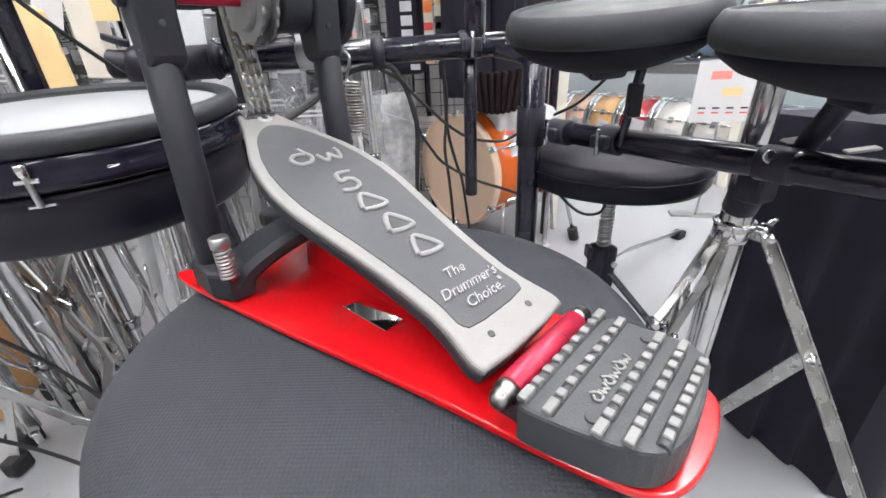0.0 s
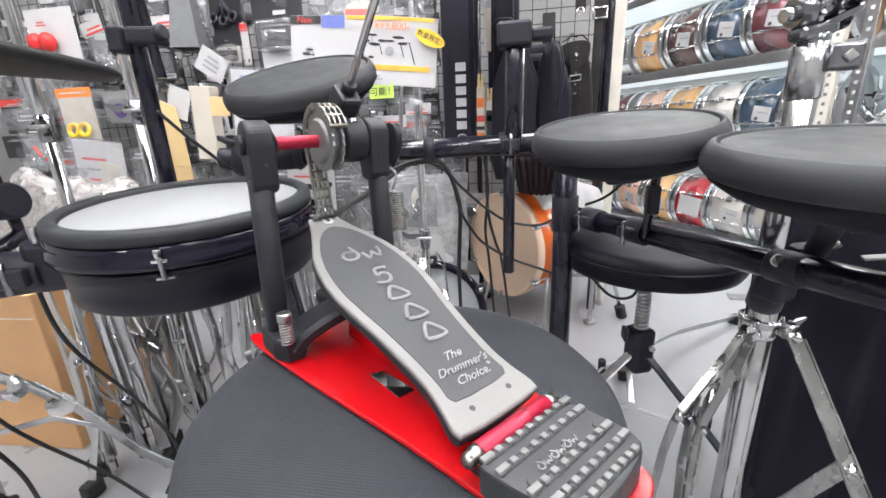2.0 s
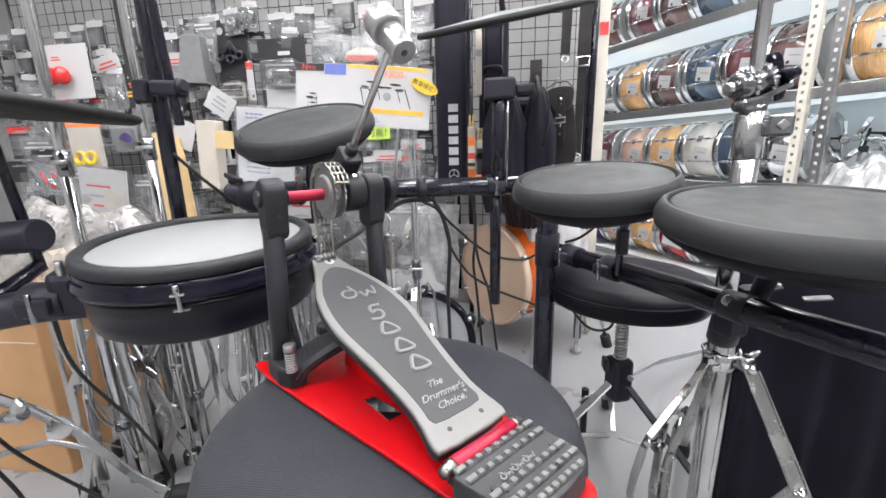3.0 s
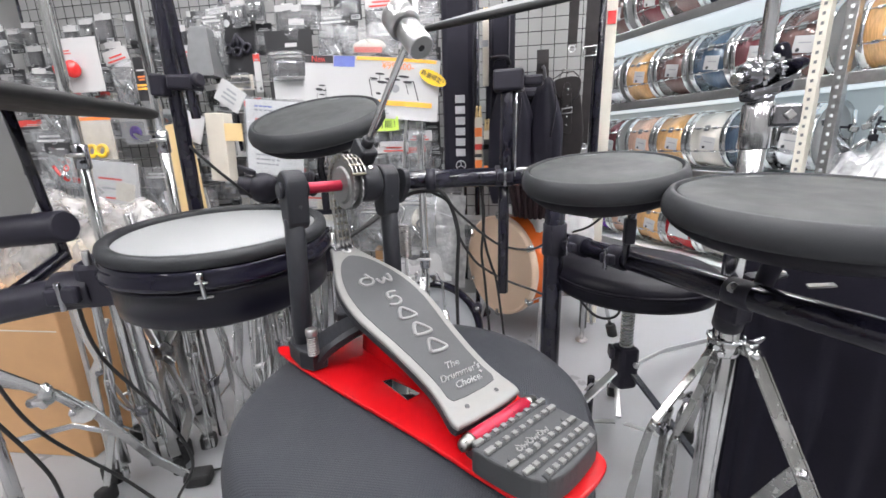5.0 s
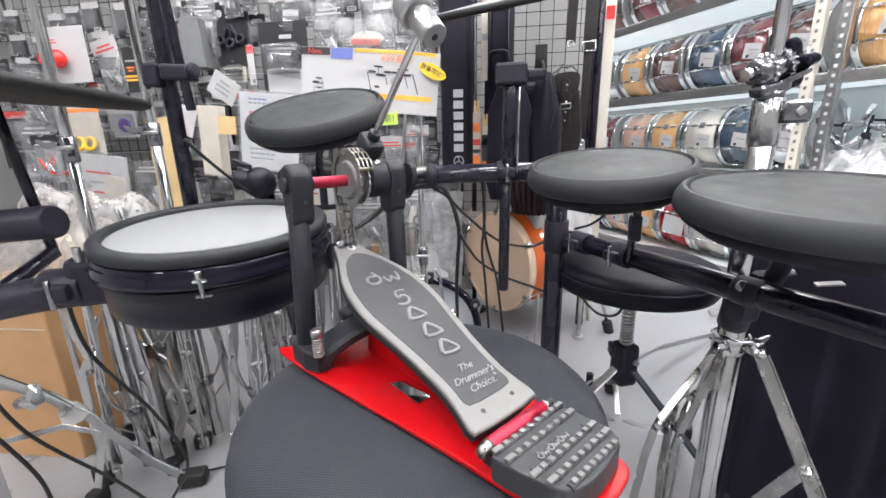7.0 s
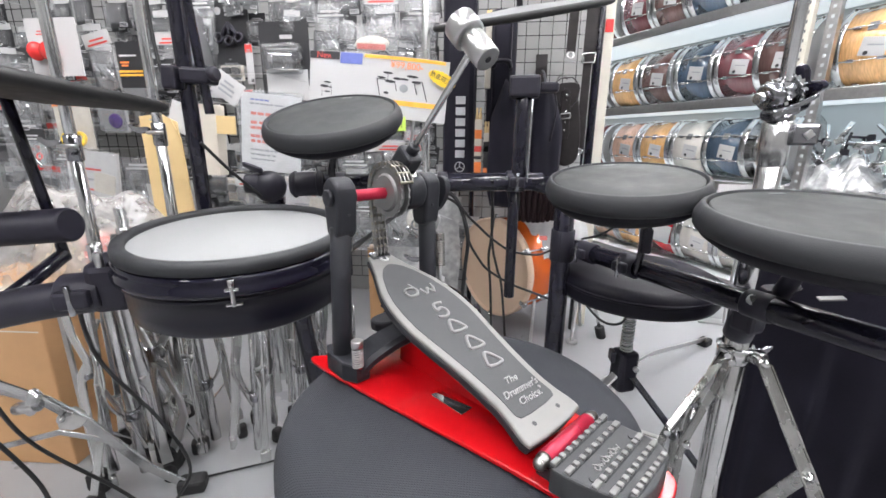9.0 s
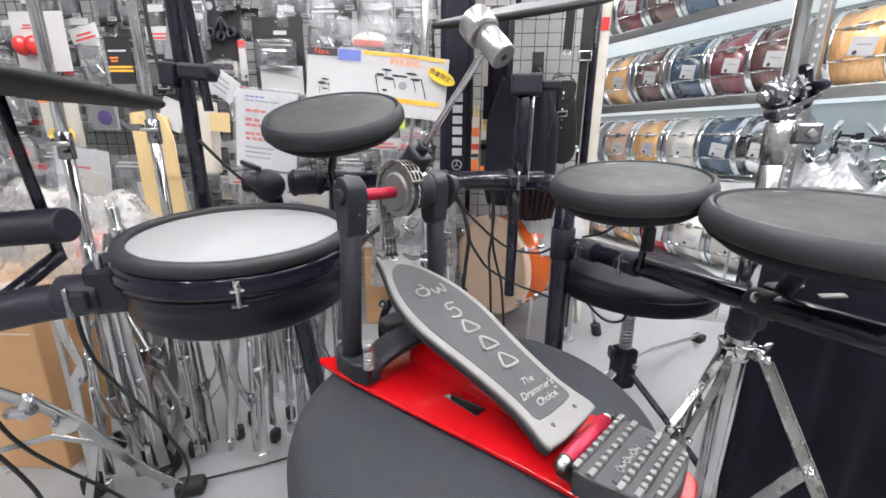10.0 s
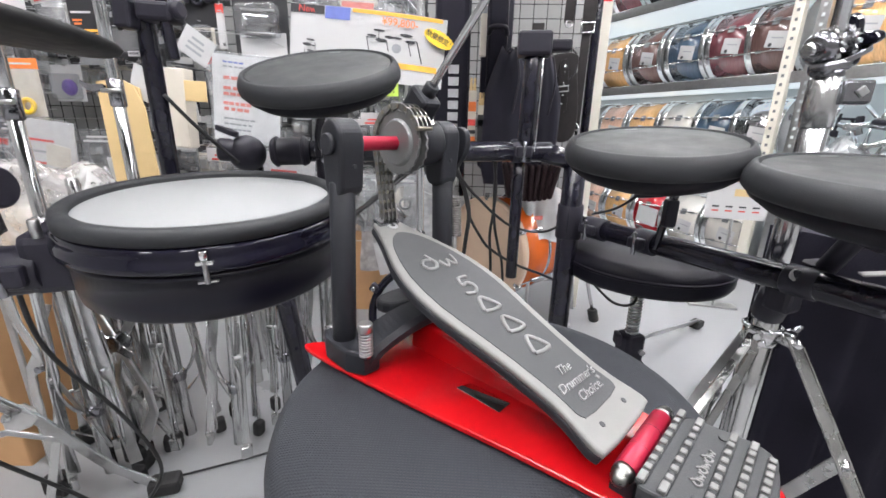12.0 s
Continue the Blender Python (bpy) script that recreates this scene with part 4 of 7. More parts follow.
cable([(-0.74, 0.34, 0.4), (-0.72, 0.38, 0.25), (-0.76, 0.42, 0.1), (-0.8, 0.5, 0.01)], "black cable hanging by folded stands", 0.0033)
cable([(-0.52, 0.55, 0.88), (-0.535, 0.555, 1.0), (-0.53, 0.56, 1.35)], "thin black cable taped along a rack post", 0.003)
cable([(-0.485, 0.565, 0.80), (-0.465, 0.6, 0.755), (-0.43, 0.64, 0.70)], "thin black cable taped along a rack post", 0.003)
cable([(-0.66, 0.66, 0.006), (-0.5, 0.74, 0.006), (-0.42, 0.8, 0.006), (-0.3, 0.86, 0.006)], "thin black cable lying on the floor", 0.0025)


# ---- chrome hardware ----
def tripod(parent, c, top, spread, turn, double=True, r=0.021, w=0.019, swing=(0, 120, 240), reach=(1, 1, 1)):
    """Three braced legs of bent flat bar under a sleeve at height top."""
    full = spread
    for k in range(3):
        a = radians(turn + swing[k])
        spread = full * reach[k]
        co, si = math.cos(a), math.sin(a)

        def P(rad, z, off=0.0):
            return (c[0] + rad * co - off * si, c[1] + rad * si + off * co, z)

        for off in (-0.016, 0.016) if double else (0.0,):
            leg = part("leg", strip(B(), [P(r + 0.012, top, off), P(r + 0.03, top - 0.03, off * 1.05), P(spread * 0.5, top * 0.52, off), P(spread * 0.62, top * 0.38, off * 0.7), P(spread, 0.03, off * 0.35)], w, 0.0035, (-si, co, 0) if not double else (co, si, 0.6)), SATIN, parent)
            part("rivet", rod(B(), P(r + 0.014, top - 0.004, off - 0.004), P(r + 0.014, top - 0.004, off + 0.004), 0.006, 12), STEEL, leg)
        brace = part("brace", strip(B(), [P(0.01, top * 0.22), P(spread * 0.3, top * 0.3), P(spread * 0.6, top * 0.42)], w * 0.8, 0.003, (-si, co, 0)), SATIN, parent)
        part("rivet", rod(B(), P(spread * 0.6, top * 0.42, -0.02), P(spread * 0.6, top * 0.42, 0.02), 0.0045, 12), STEEL, brace)
        part("rubber_foot", block(B(), (0.04, 0.03, 0.04), pose(*P(spread, 0.02), 0, 0, turn + swing[k]), 0.008), RUBBER_FOOT, parent)


def chrome_stand():
    cx, cy = 0.426, 0.576
    t = thing("drum_stand", pose(cx, cy, 0), "chrome double-braced drum stand with a black wing clamp on top", "drum stand")
    part("lower_tube", rod(B(), (0, 0, 0.025), (0, 0, 0.5), 0.0208, 36), CHROME, t)
    part("upper_tube", rod(B(), (-0.006, -0.003, 0.49), (-0.007, -0.003, 0.778), 0.0165, 32), CHROME, t)
    ring_ = part("sleeve", rod(B(), (0, 0, 0.447), (0, 0, 0.475), 0.0262, 36, bevel=0.003), CHROME, t)
    part("sleeve_rim", lathe_ring(0.0262, 0.475, 0.0026, 40, 8), HOOP, ring_)
    part("sleeve_wing", slab(B(), smooth_outline([(0.0, -0.004), (0.01, -0.005), (0.023, 0.004), (0.026, 0.009), (0.021, 0.01), (0.008, 0.005), (0.0, 0.005)], 2), -0.0025, 0.0025, 0.001, pose(0.024, -0.018, 0.474, 80, 0, 10)), DARKCHROME, ring_, "bright wing screw")
    part("upper_sleeve", rod(B(), (-0.007, -0.003, 0.772), (-0.008, -0.003, 0.836), 0.0192, 32, bevel=0.002), CHROME, t)
    part("sleeve_band", rod(B(), (-0.008, -0.003, 0.828), (-0.008, -0.003, 0.846), 0.0172, 32, bevel=0.002), DARKCHROME, t)
    ml = part("memory_block", block(B(), (0.032, 0.026, 0.03), pose(0.019, -0.016, 0.817, 0, 0, -10), 0.004), DARKCHROME, t)
    part("key_bolt", rod(B(), (0.0175, -0.033, 0.817), (0.0185, -0.028, 0.817), 0.007, 4), STEEL, ml)
    part("top_rod", rod(B(), (-0.0085, 0, 0.84), (-0.006, 0.0, 1.6), 0.0088, 24), CHROME, t)
    # tilter with ratchet faces and the black wing knob
    tl = part("tilter", rod(B(), (-0.036, -0.006, 0.868), (0.004, 0.006, 0.877), 0.0195, 28, bevel=0.005), DARKCHROME, t, "dark chrome ratchet tilter")
    ratchet = [((0.0235 if k % 2 else 0.0205) * math.cos(2 * math.pi * k / 36), (0.0235 if k % 2 else 0.0205) * math.sin(2 * math.pi * k / 36)) for k in range(36)]
    part("ratchet", slab(B(), ratchet, 0.0, 0.008, 0.0008, pose(0.002, 0.006, 0.877, 0, 76, 17)), CHROME, tl)
    part("ratchet", slab(B(), ratchet, 0.0, 0.006, 0.0008, pose(-0.022, -0.002, 0.871, 0, 76, 17)), CHROME, tl)
    part("tilter_bolt", rod(B(), (-0.047, -0.009, 0.866), (-0.034, -0.005, 0.869), 0.0085, 14), CHROME, tl)
    star = [((0.023 + 0.010 * math.cos(4 * q)) * math.cos(q), (0.023 + 0.010 * math.cos(4 * q)) * math.sin(q)) for q in [2 * math.pi * k / 60 for k in range(60)]]
    part("wing_knob", slab(B(), star, 0.0, 0.02, 0.006, pose(0.014, 0.01, 0.88, 0, 74, 17), 3), GLOSS, tl, "glossy black star knob")
    part("knob_bolt", rod(B(), (0.032, 0.016, 0.885), (0.04, 0.019, 0.887), 0.0075, 12), CHROME, tl)
    part("knob_arm", slab(B(), smooth_outline([(0.0, -0.009), (0.05, -0.007), (0.062, 0.0), (0.05, 0.007), (0.0, 0.009)], 2), -0.004, 0.004, 0.0015, pose(-0.012, -0.012, 0.85, 0, -24, 14)), DARKCHROME, tl)
    part("clamp_ear", block(B(), (0.046, 0.024, 0.016), pose(-0.012, -0.008, 0.848, 0, -12, 14), 0.005), DARKCHROME, tl)

    def L(x, y, z):
        return (x - cx, y - cy, z)

    # the near leg: hinge lug, knee with rivet, brace back to the foot of the tube
    near = [L(0.446, 0.543, 0.474), L(0.449, 0.534, 0.458), L(0.483, 0.452, 0.327), L(0.562, 0.262, 0.02)]
    bar = part("leg", strip(B(), near, 0.023, 0.0045, (0.93, 0.35, 0.0)), LEGSTEEL, t)
    part("leg_flange", strip(B(), [Vector(p) + Vector((0.0115, 0.01, 0.0)) for p in near[1:]], 0.0035, 0.014, (0.93, 0.35, 0.0)), LEGSTEEL, bar)
    part("rivet", rod(B(), L(0.4445, 0.536, 0.469), L(0.451, 0.532, 0.462), 0.0068, 16), CHROME, bar)
    part("rivet", rod(B(), L(0.486, 0.455, 0.333), L(0.4815, 0.446, 0.327), 0.0055, 16), CHROME, bar)
    part("brace", strip(B(), [L(0.481, 0.456, 0.33), L(0.456, 0.507, 0.2), L(0.435, 0.553, 0.083)], 0.019, 0.004, (0.65, -0.67, -0.38)), LEGSTEEL, bar)
    part("rubber_foot", block(B(), (0.05, 0.036, 0.04), pose(*L(0.564, 0.258, 0.02), 0, 0, -67), 0.008), RUBBER_FOOT, bar)
    # the pair of bars of the second leg, cranked at the hinge, with pivots and inner links
    outer = part("leg", strip(B(), [L(0.404, 0.562, 0.474), L(0.393, 0.553, 0.462), L(0.378, 0.545, 0.44), L(0.305, 0.503, 0.362), L(0.296, 0.498, 0.345), L(0.285, 0.494, 0.30), L(0.262, 0.475, 0.17), L(0.235, 0.455, 0.02)], 0.0115, 0.0045, (0.75, -0.62, 0.2)), LEGSTEEL, t)
    inner = part("leg", strip(B(), [L(0.403, 0.553, 0.468), L(0.399, 0.547, 0.445), L(0.392, 0.545, 0.425), L(0.352, 0.54, 0.305), L(0.345, 0.536, 0.28), L(0.342, 0.533, 0.2), L(0.335, 0.53, 0.02)], 0.0115, 0.0045, (0.8, -0.5, 0.2)), LEGSTEEL, t)
    for lg, p in ((outer, (0.401, 0.553, 0.468)), (inner, (0.405, 0.546, 0.46)), (outer, (0.30, 0.497, 0.356)), (inner, (0.352, 0.533, 0.305))):
        part("rivet", rod(B(), L(p[0] + 0.004, p[1] + 0.005, p[2]), L(p[0] - 0.002, p[1] - 0.005, p[2]), 0.0052, 14), CHROME, lg)
    part("link", strip(B(), [L(0.35, 0.545, 0.39), L(0.364, 0.56, 0.368), L(0.384, 0.584, 0.362), L(0.388, 0.586, 0.345), L(0.372, 0.575, 0.325)], 0.014, 0.004, (0.5, -0.3, 0.6)), LEGSTEEL, outer)
    part("link", strip(B(), [L(0.335, 0.53, 0.37), L(0.33, 0.527, 0.335), L(0.325, 0.524, 0.25), L(0.33, 0.526, 0.14)], 0.012, 0.0035, (0.75, -0.6, 0.1)), LEGSTEEL, outer)
    part("link", strip(B(), [L(0.372, 0.575, 0.33), L(0.366, 0.57, 0.27), L(0.364, 0.566, 0.15)], 0.01, 0.0035, (0.75, -0.6, 0.1)), LEGSTEEL, inner)
    part("pivot", rod(B(), L(0.376, 0.575, 0.356), L(0.39, 0.59, 0.352), 0.0065, 14), DARKCHROME, inner)
    part("pivot", rod(B(), L(0.318, 0.515, 0.333), L(0.334, 0.532, 0.333), 0.0085, 14), DARKCHROME, outer)
    part("rubber_foot", block(B(), (0.05, 0.036, 0.04), pose(*L(0.232, 0.452, 0.02), 0, 0, 30), 0.008), RUBBER_FOOT, outer)
    part("rubber_foot", block(B(), (0.04, 0.03, 0.04), pose(*L(0.335, 0.53, 0.02), 0, 0, 30), 0.008), RUBBER_FOOT, inner)
    # the leg that runs away behind the tube
    far = part("leg", strip(B(), [L(0.432, 0.602, 0.472), L(0.436, 0.612, 0.455), L(0.50, 0.79, 0.22), L(0.55, 0.93, 0.02)], 0.02, 0.0045, (0.93, -0.35, 0.0)), STEEL, t)
    part("rubber_foot", block(B(), (0.05, 0.036, 0.04), pose(*L(0.552, 0.935, 0.02), 0, 0, 70), 0.008), RUBBER_FOOT, far)
    for lx, ly, turn in ((0.447, 0.548, -65), (0.405, 0.562, 30), (0.432, 0.6, 80)):
        part("leg_lug", block(B(), (0.018, 0.02, 0.022), pose(*L(lx, ly, 0.468), 0, 0, turn), 0.004), CHROME, t)


chrome_stand()


def second_stool():
    t = thing("drum_throne", pose(0.36, 0.872, 0.007), "round black vinyl drum throne on a threaded post", "stool")
    part("seat_cushion", lathe(B(), [(0.0, 0.443), (0.15, 0.444), (0.171, 0.449), (0.177, 0.46), (0.177, 0.487), (0.172, 0.499), (0.155, 0.507), (0.0, 0.511)], 72), VINYL, t, "black vinyl cushion")
    part("piping", lathe_ring(0.1765, 0.482, 0.0035), VINYL, t)
    post = part("post", rod(B(), (0, 0, 0.19), (0, 0, 0.446), 0.0125, 20), CHROME, t, "threaded steel post")
    th = B()
    pipe(th, [(0.0133 * math.cos(q), 0.0133 * math.sin(q), 0.21 + 0.0088 * q / 6.2832) for q in [k * math.pi / 6 for k in range(12 * 26)]], 0.0028, 6, 1)
    part("thread", th, STEEL, post)
    col = part("collar", block(B(), (0.05, 0.05, 0.11), pose(0, 0, 0.24, 0, 0, 20), 0.01), PLASTIC, t)
    part("wing_bolt", block(B(), (0.012, 0.03, 0.03), pose(-0.036, -0.012, 0.283), 0.004), PLASTIC, col)
    part("bolt", rod(B(), (0.02, -0.03, 0.255), (0.02, -0.022, 0.255), 0.007, 12), STEEL, col)
    for k, a in enumerate((-40, 80, 200)):
        c, s = math.cos(radians(a)), math.sin(radians(a))
        leg = part("leg", strip(B(), [(0.02 * c, 0.02 * s, 0.23), (0.12 * c, 0.12 * s, 0.14), (0.24 * c, 0.24 * s, 0.025)], 0.024, 0.006, (-s, c, 0)), BLACK if k == 0 else STEEL, t)
        part("brace", strip(B(), [(0.015 * c, 0.015 * s, 0.08), (0.12 * c, 0.12 * s, 0.1)], 0.014, 0.004, (-s, c, 0)), STEEL, leg)
        part("rubber_foot", block(B(), (0.04, 0.03, 0.035), pose(0.245 * c, 0.245 * s, 0.018, 0, 0, a), 0.006), RUBBER_FOOT, leg)


second_stool()


def folded_stand(x, y, h, lean, turn, label):
    """A cymbal stand folded up: centre tube, legs of thin bar gathered round it, forked braces and feet."""
    t = thing("folded_stand", pose(x, y, 0, lean, lean * 0.6, turn), label, "cymbal stand", "folded chrome stands")
    part("tube", rod(B(), (0, 0, 0.03), (0, 0, h), 0.0125, 18), CHROME, t)
    part("sleeve", rod(B(), (0, 0, h * 0.86), (0, 0, h * 0.92), 0.018, 18), CHROME, t)
    part("collar", rod(B(), (0, 0, h * 0.3), (0, 0, h * 0.34), 0.017, 18), DARKCHROME, t)
    for k in range(3):
        a = radians(120 * k)
        c, s = math.cos(a), math.sin(a)

        def P(rad, z, off=0.0):
            return (rad * c - off * s, rad * s + off * c, z)

        leg = part("leg", strip(B(), [P(0.02, h * 0.9), P(0.03, h * 0.84), P(0.04, h * 0.55), P(0.046, h * 0.5), P(0.05, h * 0.3), P(0.062, 0.06)], 0.022, 0.004, (c - 0.7 * s, s + 0.7 * c, 0)), (STEEL, SATIN, SATIN)[k], t)
        for off in (-0.011, 0.011)[: 2 - k % 2]:
            part("leg_bar", pipe(B(), [P(0.022, h * 0.88, off), P(0.036, h * 0.78, off), P(0.04, h * 0.5, off * 1.2), P(0.052, h * 0.42, off * 0.4), P(0.05, h * 0.12, off * 0.3)], 0.0036, 8, 3), CHROME, leg)
        for off in (-0.016, 0.016):
            part("brace", pipe(B(), [P(0.014, h * 0.32, 0), P(0.034, h * 0.37, off * 0.5), P(0.046, h * 0.46, off), P(0.042, h * 0.62, off)], 0.0028, 8, 3), CHROME, t)
        part("rivet", rod(B(), P(0.048, h * 0.49, -0.012), P(0.048, h * 0.49, 0.012), 0.005, 10), STEEL, leg)
        if k:
            part("end_cap", block(B(), (0.012, 0.024, 0.03), pose(*P(0.062, 0.05), 0, 0, 120 * k), 0.003), SATIN, t)
        else:
            part("rubber_foot", block(B(), (0.026, 0.022, 0.04), pose(*P(0.062, 0.026), 0, 0, 120 * k), 0.007), RUBBER_FOOT, t)


for k, (sx, sy, sh) in enumerate(((-0.80, 0.64, 0.60), (-0.70, 0.76, 0.60), (-0.57, 0.74, 0.58), (-0.90, 0.84, 0.64), (-0.50, 0.86, 0.6), (-0.41, 0.92, 0.58), (-0.64, 0.98, 0.6))):
    folded_stand(sx, sy, sh, (2, -3, 3, -2)[k % 4], 37 * k, "folded chrome cymbal stand with rubber feet")


def crossed_stand():
    t = thing("folded_stand", pose(-0.77, 0.69, 0), "half-folded chrome stand with crossed flat legs and black feet", "cymbal stand", "folded chrome stands")
    part("leg", strip(B(), [(-0.068, 0.01, 0.45), (-0.045, 0.008, 0.40), (-0.008, 0.0, 0.33), (0.008, -0.002, 0.30), (0.045, 0.0, 0.2), (0.05, 0.0, 0.15), (0.008, -0.006, 0.05)], 0.03, 0.006, (0.9, -0.35, 0.1)), STEEL, t)
    part("leg", strip(B(), [(0.062, 0.03, 0.46), (0.052, 0.02, 0.40), (0.012, 0.012, 0.335), (-0.004, 0.012, 0.31), (-0.03, 0.012, 0.23), (-0.03, 0.012, 0.04)], 0.026, 0.006, (0.9, -0.35, 0.1)), STEEL, t)
    joint = part("joint", rod(B(), (0.0, -0.012, 0.316), (0.002, 0.022, 0.316), 0.02, 18, bevel=0.004), DARKCHROME, t)
    for a in (35, 145, 215, 325):
        part("joint_plate", block(B(), (0.034, 0.004, 0.02), pose(0.028 * math.cos(radians(a)), -0.009, 0.316 + 0.028 * math.sin(radians(a)), 0, -a, 0), 0.001), CHROME, joint)
    part("tube", rod(B(), (-0.03, 0.035, 0.03), (-0.055, 0.035, 0.5), 0.011, 18), CHROME, t)
    for x, z in ((0.006, 0.032), (-0.03, 0.03)):
        part("rubber_foot", block(B(), (0.034, 0.034, 0.056), pose(x, -0.004 if x > 0 else 0.012, z), 0.006), RUBBER_FOOT, t)


def flat_leg():
    t = thing("stand_base", pose(-0.86, 0.60, 0), "upright flat silver stand leg with bright cranked joints", "drum hardware")
    part("leg", strip(B(), [(-0.01, 0, 0.47), (-0.005, 0, 0.40), (0.022, -0.006, 0.352), (0.025, -0.008, 0.335), (-0.006, 0, 0.30), (-0.012, 0, 0.26), (-0.02, 0.0, 0.04)], 0.03, 0.005, (0.95, -0.3, 0)), SATIN, t)
    part("leg", strip(B(), [(-0.035, 0.012, 0.47), (-0.036, 0.012, 0.3), (-0.04, 0.012, 0.03)], 0.022, 0.005, (0.95, -0.3, 0)), STEEL, t)
    part("brace", strip(B(), [(0.02, 0.005, 0.30), (0.05, 0.02, 0.2), (0.075, 0.035, 0.1)], 0.02, 0.004, (0.95, -0.3, 0.1)), STEEL, t)
    part("rivet", rod(B(), (0.02, -0.012, 0.31), (0.02, 0.012, 0.31), 0.007, 14), DARKCHROME, t)
    part("rubber_foot", block(B(), (0.05, 0.036, 0.045), pose(-0.028, 0.006, 0.023), 0.007), RUBBER_FOOT, t)


crossed_stand()
flat_leg()


def front_left_leg():
    t = thing("hihat_stand", pose(-0.80, 0.50, 0), "chrome hi-hat stand with spread flat legs", "drum stand")
    part("tube", rod(B(), (-0.2, -0.02, 0.03), (-0.2, -0.02, 0.56), 0.0125, 20), CHROME, t)
    part("leg", strip(B(), [(-0.22, -0.02, 0.355), (-0.12, 0.0, 0.335), (-0.06, 0.02, 0.30), (-0.02, 0.05, 0.235), (0.06, 0.09, 0.09), (0.11, 0.115, 0.03)], 0.04, 0.006, (0.4, -0.3, 0.85)), SATIN, t)
    part("leg", strip(B(), [(-0.23, -0.035, 0.385), (-0.13, -0.02, 0.372), (-0.065, 0.0, 0.328), (-0.03, 0.03, 0.262)], 0.026, 0.006, (0.4, -0.3, 0.85)), CHROME, t)
    part("leg_joint", slab(B(), smooth_outline([(-0.02, -0.024), (0.022, -0.02), (0.026, 0.014), (-0.016, 0.026)], 1), -0.005, 0.005, 0.002, pose(-0.03, 0.034, 0.252, 62, 28, 24)), STEEL, t)
    part("rivet", rod(B(), (-0.03, 0.02, 0.262), (-0.034, 0.012, 0.266), 0.008, 16), CHROME, t)
    part("leg", strip(B(), [(-0.22, 0.02, 0.17), (-0.09, 0.05, 0.2), (0.0, 0.08, 0.16)], 0.016, 0.004, (0.1, -0.2, 0.95)), SATIN, t)
    part("wing_nut", block(B(), (0.024, 0.016, 0.075), pose(-0.02, -0.03, 0.335, 10, 40, 0), 0.007), CHROME, t)
    part("wing_bolt", rod(B(), (-0.07, -0.02, 0.31), (-0.01, -0.03, 0.33), 0.012, 14), CHROME, t)
    part("rubber_foot", block(B(), (0.06, 0.04, 0.034), pose(0.13, 0.125, 0.018, 0, 0, 20), 0.008), RUBBER_FOOT, t)
    part("rubber_foot", block(B(), (0.05, 0.034, 0.034), pose(-0.2, -0.02, 0.018, 0, 0, 30), 0.008), RUBBER_FOOT, t)


front_left_leg()


def tall_stand(x, y, top, label, joint):
    t = thing("cymbal_stand", pose(x, y, 0), label, "cymbal stand", "tall chrome stands")
    part("lower_tube", rod(B(), (0, 0, 0.02), (0, 0, joint), 0.0115, 24), CHROME, t)
    part("upper_tube", rod(B(), (0, 0, joint - 0.02), (0, 0, top), 0.0104, 24), SATIN, t)
    j = part("joint", rod(B(), (0, 0, joint - 0.04), (0, 0, joint + 0.012), 0.0145, 24), DARKCHROME, t)
    part("wing_nut", slab(B(), smooth_outline([(0.0, -0.006), (0.0, 0.008), (-0.03, 0.004), (-0.05, 0.014), (-0.056, 0.008), (-0.03, -0.01)], 2), -0.003, 0.003, 0.001, pose(-0.012, -0.012, joint - 0.004, 80, 0, 0)), DARKCHROME, j)
    part("joint_bolt", rod(B(), (-0.02, -0.013, joint - 0.01), (0.02, -0.013, joint - 0.01), 0.004, 12), STEEL, j)
    tripod(t, (0, 0), 0.42, 0.13, 30, False)


tall_stand(-0.761, 0.807, 1.7, "tall chrome cymbal stand with wing-nut joint", 0.83)
tall_stand(-0.847, 0.676, 1.7, "tall chrome cymbal stand with wing-nut joint", 0.80)
tall_stand(-0.1695, 1.03, 1.6, "slim chrome stand pole behind the rack tube", 0.48)


def floor_leg():
    t = thing("stand_base", pose(0.6, 1.28, 0), "flat silver stand leg lying low across the floor", "drum hardware")
    part("leg", strip(B(), [(-0.3, -0.3, 0.11), (0.0, 0.0, 0.08), (0.3, 0.24, 0.03)], 0.034, 0.006, (0.3, -0.4, 0.8)), STEEL, t)
    part("rubber_foot", block(B(), (0.05, 0.04, 0.03), pose(0.31, 0.25, 0.016, 0, 0, 40), 0.006), RUBBER_FOOT, t)
    part("post", rod(B(), (-0.29, -0.29, 0.0), (-0.29, -0.29, 0.14), 0.01, 14), BLACK, t)


def leg_set():
    t = thing("percussion_stand", pose(0.42, 1.56, 0), "thin chrome percussion stand with grey rubber feet", "drum hardware")
    part("leg", rod(B(), (-0.05, -0.07, 0.0), (-0.045, -0.07, 0.42), 0.008, 14), CHROME, t)
    part("foot_plate", rod(B(), (-0.05, -0.07, 0.0), (-0.05, -0.07, 0.01), 0.024, 20), STEEL, t)
    part("leg", rod(B(), (0.075, -0.01, 0.04), (-0.02, -0.03, 0.36), 0.007, 14), CHROME, t)
    part("rubber_foot", rod(B(), (0.085, -0.01, 0.0), (0.072, -0.01, 0.05), 0.02, 18), RUBBER_FOOT, t)
    part("leg", rod(B(), (0.02, 0.1, 0.0), (-0.04, 0.0, 0.4), 0.007, 14), CHROME, t)
    part("hub", rod(B(), (-0.045, -0.05, 0.36), (-0.045, -0.05, 0.44), 0.02, 18), PLASTIC, t)


floor_leg()
leg_set()


